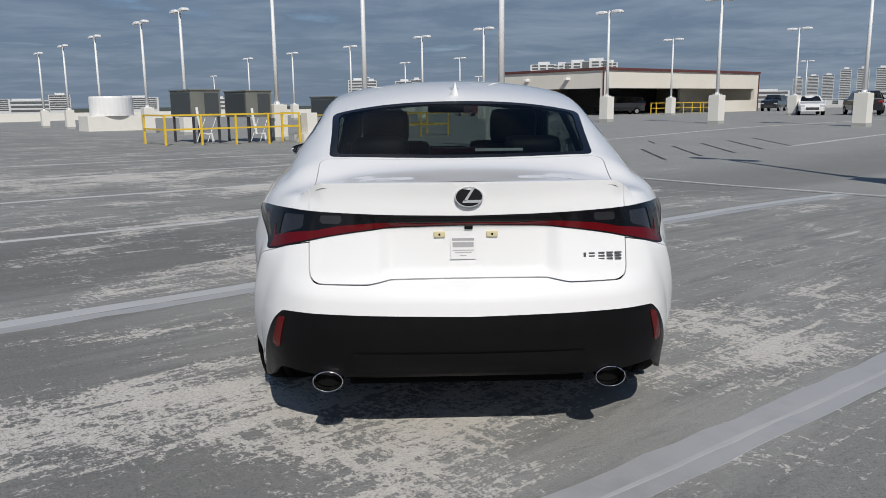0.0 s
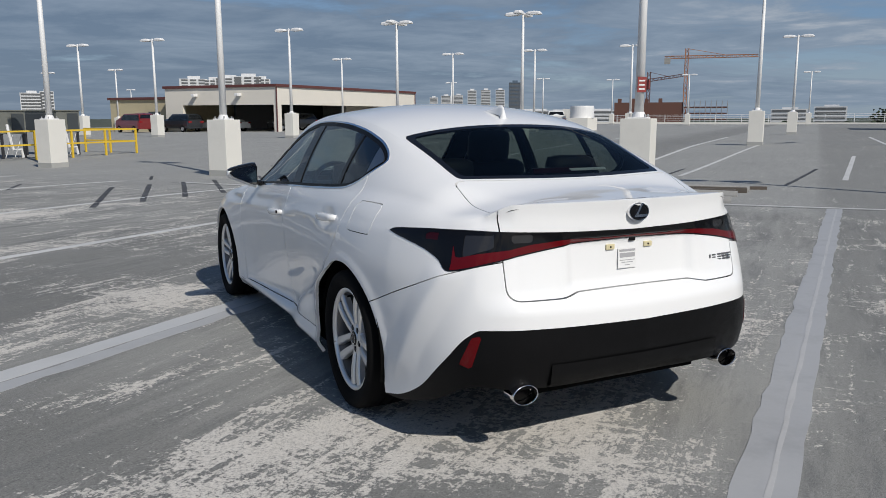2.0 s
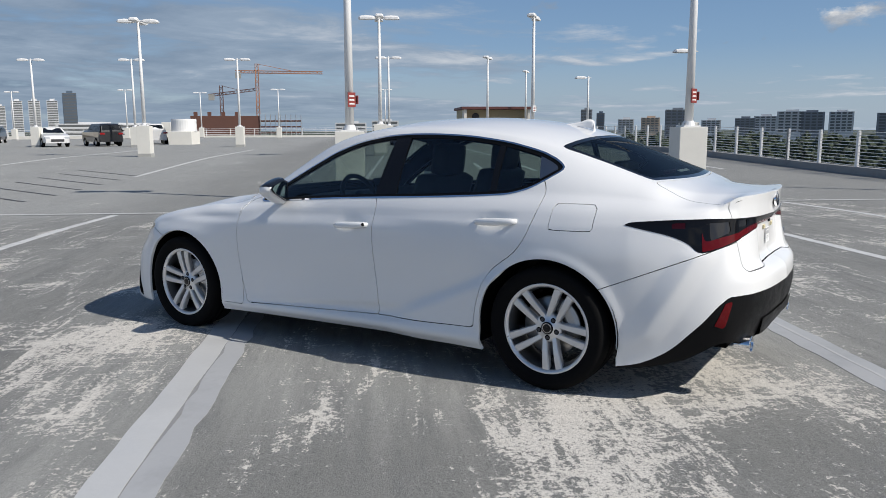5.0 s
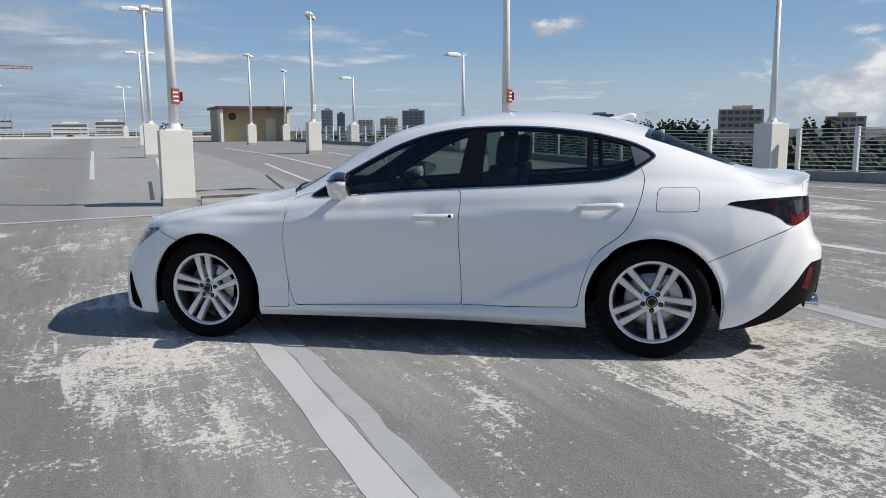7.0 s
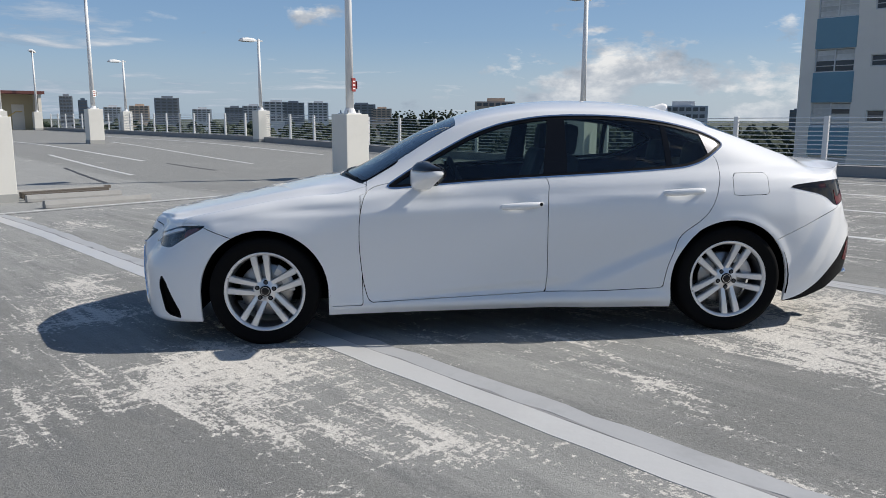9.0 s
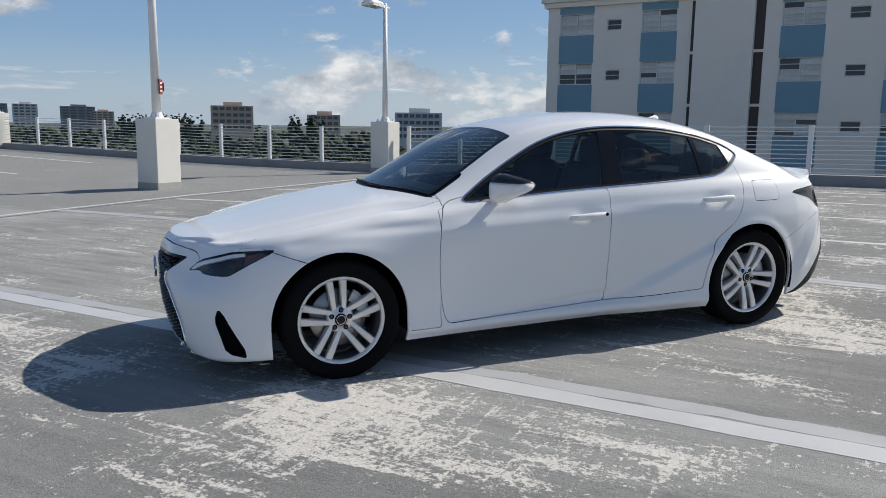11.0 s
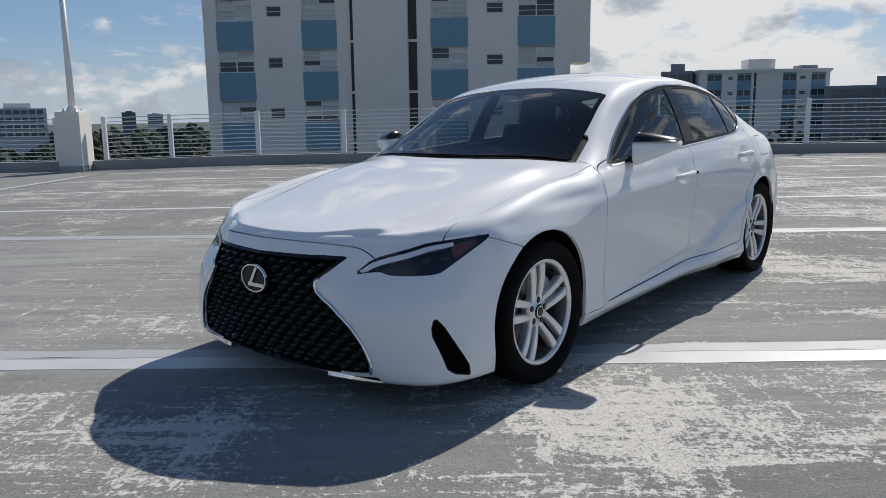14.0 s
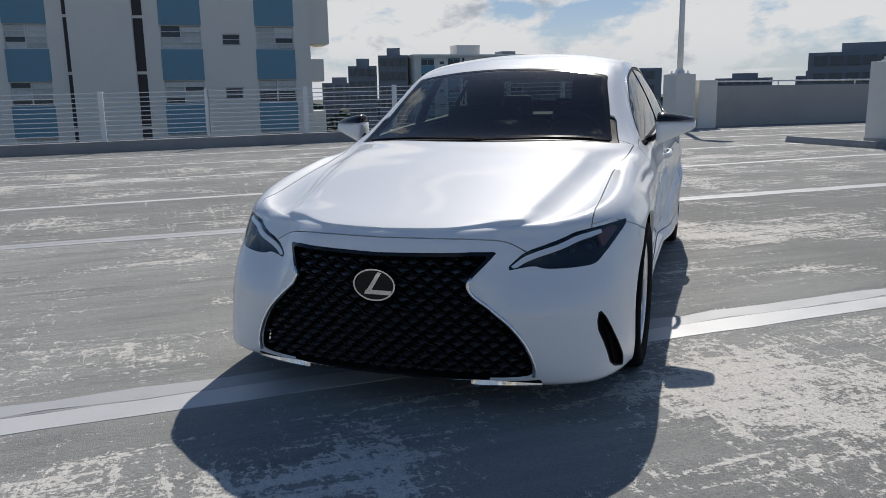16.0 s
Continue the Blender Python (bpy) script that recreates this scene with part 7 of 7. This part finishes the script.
for j in range(18):
    z = 0.172 + 0.0275 * j
    pitch = 0.066
    for i in range(-10, 11):
        x = pitch * (i + (0.5 if j % 2 else 0.0))
        d = within(grille_poly, np.array([abs(x)]), np.array([z]))[0]
        if d < 0.014 or (x * x / 0.088**2 + (z - 0.532) ** 2 / 0.07**2) < 1.0:
            continue
        y = nose_y(x, z) - 0.012
        w, h = 0.020, 0.0045
        b = len(verts)
        verts += [(x - w, y - 0.004, z), (x, y + 0.009, z - h), (x + w, y - 0.004, z), (x, y - 0.002, z + h), (x - w * 1.35, y - 0.018, z + 0.001), (x, y - 0.018, z + h + 0.004), (x + w * 1.35, y - 0.018, z + 0.001), (x, y - 0.018, z - h - 0.006)]
        faces += [(b, b + 1, b + 3), (b + 1, b + 2, b + 3), (b, b + 3, b + 5, b + 4), (b + 3, b + 2, b + 6, b + 5), (b, b + 4, b + 7, b + 1), (b + 1, b + 7, b + 6, b + 2)]
me = bpy.data.meshes.new("grille_mesh")
me.from_pydata(verts, [], faces)
me.materials.append(plain("grille studs", (0.10, 0.098, 0.095), 0.28, 0.7))
gm = tagged(new("grille_mesh", me), "dark studded mesh", kind="stuff")
gm.parent = back
# cross-hatch of thin ribs behind the studs
bm = bmesh.new()
for j in range(18):
    z = 0.186 + 0.0275 * j
    xs = [x for x in np.linspace(-0.6, 0.6, 61) if within(grille_poly, np.array([abs(x)]), np.array([z]))[0] > 0.006]
    if len(xs) > 2:
        add_sweep(bm, [(x, nose_y(x, z) - 0.028, z + 0.008 * math.sin(x * 95.2 + (3.14 if j % 2 else 0))) for x in xs], 0.0035, 5)
part("grille_ribs", bm, BLACK_GLOSS, back)

for how in ("left", "right"):
    slit = panel("air_slit", fog_slit, BLACK_INNER, how, depth=0.0, lift=-0.03, label="black slanted air slit in the bumper")
    rimm, _ = split(fog_slit, lambda p: 0.006 - fog(p))
    panel("slit_rim", rimm, BLACK_PLASTIC, how, parent=slit, depth=0.032, lift=0.0)
    blade_in, _ = split(fog_slit, lambda p: np.minimum(fog(p) - 0.01, 0.012 - np.abs(SEND - p[:, 3] - 0.90 - 0.32 * (0.33 - p[:, 2]) - 0.012)))
    panel("slit_vane", blade_in, BLACK_INNER, how, parent=slit, depth=0.02, lift=-0.012)


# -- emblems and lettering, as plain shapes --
def ring(rx, rz, w, d, n=56):
    """An oval ring of half-round section in the x-z plane, facing -y."""
    bm = bmesh.new()
    rows = []
    for i in range(n):
        a = 2 * math.pi * i / n
        c, s = math.cos(a), math.sin(a)
        rows.append([bm.verts.new(((rx + o) * c, -h, (rz + o) * s)) for o, h in ((-w, 0), (-w * 0.6, d), (w * 0.6, d), (w, 0))])
    for a, b in zip(rows, rows[1:] + rows[:1]):
        for j in range(3):
            bm.faces.new((a[j], a[j + 1], b[j + 1], b[j]))
    return bm


def oval(rx, rz, d, n=56):
    bm = bmesh.new()
    o = [bm.verts.new((rx * math.cos(2 * math.pi * i / n), 0, rz * math.sin(2 * math.pi * i / n))) for i in range(n)]
    q = [bm.verts.new((rx * 0.96 * math.cos(2 * math.pi * i / n), -d, rz * 0.96 * math.sin(2 * math.pi * i / n))) for i in range(n)]
    for i in range(n):
        bm.faces.new((o[i], o[(i + 1) % n], q[(i + 1) % n], q[i]))
    bm.faces.new(q)
    bm.faces.new(o[::-1])
    return bm


def emblem(m, k):
    em = part("emblem", oval(0.062 * k, 0.045 * k, 0.006), BLACK_GLOSS, car, "oval emblem with a bright slanted bar", m=m)
    part("emblem_ring", ring(0.060 * k, 0.043 * k, 0.0036 * k, 0.011), CHROME, em)
    bm = bmesh.new()
    bars = [[(0.012, 0.036), (0.024, 0.036), (-0.010, -0.018), (-0.024, -0.018)], [(-0.030, -0.026), (-0.024, -0.014), (0.052, -0.014), (0.048, -0.026)]]
    for q in bars:
        lo = [bm.verts.new((x * k, -0.006, z * k)) for x, z in q]
        hi = [bm.verts.new((x * k, -0.0115, z * k)) for x, z in q]
        bm.faces.new(hi)
        for i in range(4):
            bm.faces.new((lo[i], lo[(i + 1) % 4], hi[(i + 1) % 4], hi[i]))
    part("emblem_bar", bm, CHROME, em)
    return em


def tail_y(x, z):
    t = ARRAY[(ARRAY[:, 3] < 0.95) & (ARRAY[:, 4] <= 1.0)]
    d = (t[:, 0] - abs(x)) ** 2 + (t[:, 2] - z) ** 2
    i = np.argsort(d)[:4]
    w = 1 / (d[i] + 1e-6)
    return float((t[i, 1] * w).sum() / w.sum())


emblem(pose(0.0, tail_y(0, 0.95) - 0.001, 0.95, -4, 0, 0), 0.8)
emblem(pose(0.0, nose_y(0, 0.532) + 0.004, 0.532, 0, 0, 180), 1.35)
badge = part("badge", box((0, -0.004, 0), (0.010, 0.004, 0.028), 0.001), SATIN, car, "chrome badge drawn as plain bars", m=pose(0.415, tail_y(0.46, 0.72) - 0.002, 0.712, 0, 0, 7))
for k, (a, b) in enumerate(((0.020, 0.042), (0.056, 0.080), (0.088, 0.112), (0.120, 0.144))):
    for z0, z1 in ((0.0, 0.006), (0.011, 0.017), (0.022, 0.028)):
        part("badge_bar", box((a, -0.004, z0), (b, 0.004, z1), 0.001), SATIN, badge)
PRINT = plain("pale print", (0.38, 0.38, 0.39), 0.7)
st = part("sticker", box((-0.046, -0.001, -0.04), (0.046, 0.001, 0.04)), PAPER, car, "white paper label with printed bars", m=pose(-0.02, tail_y(0.0, 0.765) - 0.0035, 0.762, -2, 0, 0))
for k, (z, h, w) in enumerate(((0.031, 0.009, 0.040), (0.012, 0.018, 0.038), (-0.008, 0.0025, 0.038), (-0.017, 0.0025, 0.03), (-0.028, 0.0025, 0.012))):
    part("print", box((-w, -0.0022, z - h / 2), (w, -0.0012, z + h / 2)), PRINT, st)
for x in (-0.105, 0.085):
    pl = part("plate_plug", box((-0.021, -0.006, -0.011), (0.021, 0.003, 0.011), 0.004), CREAM_PLUG, car, "cream screw plug", m=pose(x, tail_y(x, 0.815) - 0.002, 0.812))
    part("screw_hole", add_lathe(bmesh.new(), [(0.0, -0.0072), (0.004, -0.0072), (0.004, -0.005)], 12, "y"), BLACK_INNER, pl)
part("boot_button", box((-0.015, -0.012, -0.008), (0.015, 0.0, 0.008), 0.004), BLACK_PLASTIC, car, m=pose(0.0, tail_y(0, 0.838) + 0.004, 0.838))

part("radiator", box((-0.58, 2.95, 0.2), (0.58, 3.36, 0.60), 0.02), BLACK_INNER, car, "dark radiator behind the grille")

# -- exhausts and diffuser --
for sx in (-1, 1):
    bm = bmesh.new()
    rows = []
    for y, k in ((-0.86, 0.96), (-0.90, 0.98), (-0.93, 1.0), (-0.935, 0.97), (-0.93, 0.93), (-0.87, 0.92)):
        rows.append([bm.verts.new((sx * 0.52 + 0.056 * k * math.cos(2 * math.pi * i / 36), y, 0.280 + 0.039 * k * math.sin(2 * math.pi * i / 36))) for i in range(36)])
    for a, b in zip(rows, rows[1:]):
        for i in range(36):
            bm.faces.new((a[i], a[(i + 1) % 36], b[(i + 1) % 36], b[i]))
    tip = part("exhaust_tip", bm, CHROME, car, "oval chrome exhaust tip", smooth=True)
    cap = bmesh.new()
    cap.faces.new([cap.verts.new((sx * 0.52 + 0.05 * math.cos(2 * math.pi * i / 36), -0.885, 0.280 + 0.034 * math.sin(2 * math.pi * i / 36))) for i in range(36)])
    part("exhaust_bore", cap, BLACK_INNER, tip)
bm = bmesh.new()
rows = []
for i in range(21):
    x = -0.42 + 0.84 * i / 20
    rows.append([bm.verts.new((x, y, z)) for y, z in ((tail_y(x, 0.40) - 0.004, 0.392), (tail_y(x, 0.36) - 0.012, 0.365), (tail_y(x, 0.31) - 0.02, 0.31), (-0.86, 0.272))])
for a, b in zip(rows, rows[1:]):
    for j in range(3):
        bm.faces.new((a[j], a[j + 1], b[j + 1], b[j]))
part("diffuser", bm, BLACK_PLASTIC, car, "black rear diffuser lip", smooth=True)

# -- door handles --
for (left, right), y, z in ((doors_f, 1.27, 0.800), (doors_r, 0.29, 0.864)):
    for ob, sx in ((left, -1), (right, 1)):
        bm = bmesh.new()
        rows = []
        for i in range(13):
            t = i / 12
            yy = y + 0.125 - 0.25 * t
            out = 0.026 * math.sin(math.pi * min(1, max(0, t))) ** 0.35
            h = 0.020 * (0.6 + 0.45 * math.sin(math.pi * t) ** 0.5)
            xb = float(plan_x(s_of(yy))) - float(stand_in(s_of(yy), z)) - 0.004
            rows.append([bm.verts.new((sx * (xb + q), yy, z + 0.012 * (t - 0.5) + k)) for q, k in ((out - 0.008, -h), (out + 0.008, -h * 0.8), (out + 0.013, 0), (out + 0.008, h * 0.8), (out - 0.008, h), (out - 0.012, 0))])
        for a, b in zip(rows, rows[1:]):
            for j in range(6):
                bm.faces.new((a[j], a[(j + 1) % 6], b[(j + 1) % 6], b[j]))
        bm.faces.new(rows[0])
        bm.faces.new(rows[-1])
        hd = part("handle", bm, PAINT_WHITE, ob, "white pull handle", smooth=True)
        if y > 1 and sx < 0:
            part("lock", add_lathe(bmesh.new(), [(0.0, 0.006), (0.008, 0.006), (0.0105, 0.0)], 16, "x", (0, 0, 0)), BLACK_GLOSS, ob, "dark key lock", m=pose(-0.909, 1.158, 0.809, 0, 0, 180))


# -- mirrors --
def door_mirror(ob, sx):
    def loft(rings):
        bm = bmesh.new()
        vs = [[bm.verts.new(p) for p in r] for r in rings]
        n = len(vs[0])
        for a, b in zip(vs, vs[1:]):
            for j in range(n):
                bm.faces.new((a[j], a[(j + 1) % n], b[(j + 1) % n], b[j]))
        bm.faces.new(vs[0])
        bm.faces.new(vs[-1])
        return bm

    def shape(z0, z1, grow=0.0):
        """Rings from the inner end of the case to its slim outer tip."""
        rings = []
        for t in (0.0, 0.04, 0.2, 0.45, 0.7, 0.88, 0.97, 1.0):
            end = 1.0 if 0.03 < t < 0.9 else (0.82 if t < 0.03 else (0.86 if t < 0.98 else 0.6))
            top, bot = 1.072 - 0.036 * t**1.5 + grow, 0.898 + 0.088 * t
            back, nose = 1.792 - 0.048 * t, 1.93 - 0.085 * t**1.6
            zc, hz, yc, hy = (top + bot) / 2, (top - bot) / 2 * end, (back + nose) / 2, (nose - back) / 2
            ring_ = []
            for i in range(24):
                a = 2 * math.pi * i / 24
                c, s = math.cos(a), math.sin(a)
                p = 0.45 if c < 0 else 0.85
                yy = yc + hy * (1.0 if c < 0 else end) * abs(c) ** p * (1 if c > 0 else -1)
                zz = zc + hz * abs(s) ** 0.75 * (1 if s > 0 else -1) - 0.014 * max(0.0, c)
                ring_.append((sx * (0.862 + 0.196 * t), yy, min(z1, max(z0, zz))))
            rings.append(ring_)
        return rings

    CAP_BLACK = plain("black mirror cap", (0.008, 0.008, 0.009), 0.22)
    case = part("door_mirror", loft(shape(-9, 1.026)), PAINT_WHITE, car, "white door mirror with a black upper cap", smooth=True)
    part("cap", loft(shape(1.026, 9, 0.001)), CAP_BLACK, case, "gloss black cap", smooth=True)
    bm = bmesh.new()
    # the glass is turned in towards the driver, in a black bezel
    low, high = [], []
    for t in (0.05, 0.2, 0.4, 0.6, 0.8, 0.93):
        x, y = sx * (0.862 + 0.196 * t), 1.7875 - 0.0563 * t
        low.append((x, y, 0.918 + 0.084 * t + (0.012 if t in (0.05, 0.93) else 0)))
        high.append((x, y, 1.056 - 0.034 * t**1.5 - (0.012 if t in (0.05, 0.93) else 0)))
    loop = low + high[::-1]
    bm.faces.new([bm.verts.new((x, y - 0.005 + 0.086 * (z - 0.99), z)) for x, y, z in loop])
    bez = bmesh.new()
    c = Vector([sum(p[k] for p in loop) / len(loop) for k in range(3)])
    rim_ = [[bez.verts.new(c + (Vector(p) - c) * f + Vector((0, dy, 0))) for p in loop] for f, dy in ((1.0, -0.003), (1.07, -0.006), (1.10, 0.006))]
    for a, b in zip(rim_, rim_[1:]):
        for k in range(len(loop)):
            bez.faces.new((a[k], a[(k + 1) % len(loop)], b[(k + 1) % len(loop)], b[k]))
    part("bezel", bez, BLACK_PLASTIC, case, "black mirror bezel")
    part("mirror_glass", bm, MIRROR, case, "mirror glass")
    part("arm", loft([[(sx * x, y, z) for y, z in ((yy - 0.04, zz), (yy, zz - 0.018), (yy + 0.045, zz), (yy, zz + 0.02))] for x, yy, zz in ((0.80, 1.85, 0.922), (0.845, 1.855, 0.934), (0.875, 1.855, 0.955), (0.90, 1.85, 0.985))]), BLACK_GLOSS, case, "black mirror arm", smooth=True)


door_mirror(doors_f[0], -1)
door_mirror(doors_f[1], 1)

# -- roof fin, wipers, brake light --
bm = bmesh.new()
prof = [[(0.10, 0.0), (0.06, 0.012), (0.0, 0.032), (-0.05, 0.060), (-0.075, 0.064), (-0.09, 0.058), (-0.095, 0.0)]]
n = len(prof[0])
rows = []
for w, k in ((-0.030, 0.15), (-0.016, 0.7), (0.0, 1.0), (0.016, 0.7), (0.030, 0.15)):
    rows.append([bm.verts.new((w if z < 0.03 else w * 0.35, 0.19 + y, float(top_z(0.19 + y)) - 0.004 + z * (1 if abs(w) < 0.001 else k))) for y, z in prof[0]])
for a, b in zip(rows, rows[1:]):
    for j in range(n - 1):
        bm.faces.new((a[j], a[j + 1], b[j + 1], b[j]))
part("roof_fin", bm, PAINT_WHITE, car, "white shark-fin aerial", smooth=True)
for x0, x1 in ((-0.58, 0.02), (-0.02, 0.56)):
    bm = bmesh.new()
    pts_w = []
    for i in range(9):
        x = x0 + (x1 - x0) * i / 8
        y = 2.345 - 0.125 * (x / 0.667) ** 2 + 0.015 * i / 8
        pts_w.append((x, y, float(top_z(y)) - (float(top_z(y)) - float(rail_z(min(y, 2.29)))) * min(1, abs(x) / float(rail_x(min(y, 2.29)))) ** 2.3 + 0.006))
    add_sweep(bm, pts_w, 0.006, 6)
    part("wiper", bm, BLACK_PLASTIC, car, "black wiper arm")
part("high_brake_light", box((-0.12, -0.36, 1.075), (0.12, -0.33, 1.10), 0.004), LENS_DARKRED, car)

# -- cabin --
cab = part("cabin", box((-0.78, -0.1, 0.25), (0.78, 2.3, 0.30), 0.01), DASH, car, "dark carpeted cabin floor")


def seat(x, y0, lean, w, z_top, head_z, label):
    bm = bmesh.new()
    add_box(bm, (x - w / 2, y0 - 0.05, 0.32), (x + w / 2, y0 + 0.5, 0.52), 0.06)
    st = part("seat", bm, LEATHER, car, label, smooth=True)
    b2 = bmesh.new()
    add_box(b2, (-w / 2, -0.07, 0), (w / 2, 0.07, z_top - 0.42), 0.06)
    part("backrest", b2, LEATHER, st, smooth=True, m=pose(x, y0, 0.44, lean, 0, 0))
    if head_z:
        b3 = bmesh.new()
        add_box(b3, (-0.135, -0.05, 0), (0.135, 0.06, 0.2), 0.05)
        y_h = y0 - math.tan(radians(lean)) * (head_z - 0.44)
        part("headrest", b3, LEATHER, st, smooth=True, m=pose(x, y_h, head_z - 0.02, lean * 0.4, 0, 0))
    return st


for sx in (-0.37, 0.37):
    seat(sx, 1.13, 19, 0.52, 1.10, 1.09, "black leather front seat")
seat(-0.36, 0.28, 24, 0.56, 0.98, 0.96, "black leather rear seat")
seat(0.36, 0.28, 24, 0.56, 0.98, 0.96, "black leather rear seat")
part("parcel_shelf", box((-0.6, -0.42, 0.975), (0.6, 0.12, 0.99), 0.005), DASH, car)
bm = bmesh.new()
rows = []
for i in range(13):
    x = -0.74 + 1.48 * i / 12
    f = 0.03 * math.cos(x * 2.1)
    rows.append([bm.verts.new((x, y, z)) for y, z in ((1.72 + f, 0.60), (1.70 + f, 0.84), (1.76 + f, 0.915), (2.0, 0.925), (2.14 - 0.22 * (x / 0.74) ** 2, 0.915))])
for a, b in zip(rows, rows[1:]):
    for j in range(4):
        bm.faces.new((a[j], a[j + 1], b[j + 1], b[j]))
part("dashboard", bm, DASH, car, "dark dashboard", smooth=True)
part("screen", box((-0.13, 1.66, 0.92), (0.13, 1.68, 1.03), 0.006), BLACK_GLOSS, car, "dark dash screen")
bm = bmesh.new()
add_lathe(bm, [(0.17 + 0.016 * math.cos(a), 0.016 * math.sin(a)) for a in np.linspace(0, 2 * math.pi, 9)[:-1]], 36, "y", closed=True)
add_lathe(bm, [(0.0, -0.03), (0.06, -0.02), (0.065, 0.0), (0.0, 0.02)], 20, "y")
for a in (0, math.pi, 1.5 * math.pi):
    add_tube(bm, (0.05 * math.cos(a), 0, 0.05 * math.sin(a)), (0.165 * math.cos(a), 0, 0.165 * math.sin(a)), 0.018, n=8)
part("steering_wheel", bm, DASH, car, "black steering wheel", smooth=True, m=pose(-0.37, 1.60, 0.90, -22, 0, 0))
part("inner_mirror", box((-0.12, -0.015, -0.033), (0.12, 0.015, 0.033), 0.014), BLACK_PLASTIC, car, m=pose(0, 1.52, 1.285, 8, 0, 0))
part("camera_pod", box((-0.07, 1.42, 1.31), (0.07, 1.54, 1.345), 0.015), BLACK_PLASTIC, car)
part("console", box((-0.12, 0.75, 0.3), (0.12, 1.75, 0.62), 0.03), DASH, car)
# tilted glass strip label in the rear window
part("window_label", box((-0.1, -0.002, 0), (0.1, 0.0, 0.022)), PAPER, car, "pale strip label on the rear window", m=pose(0.16, -0.40, 1.085, -64, 0, 0))
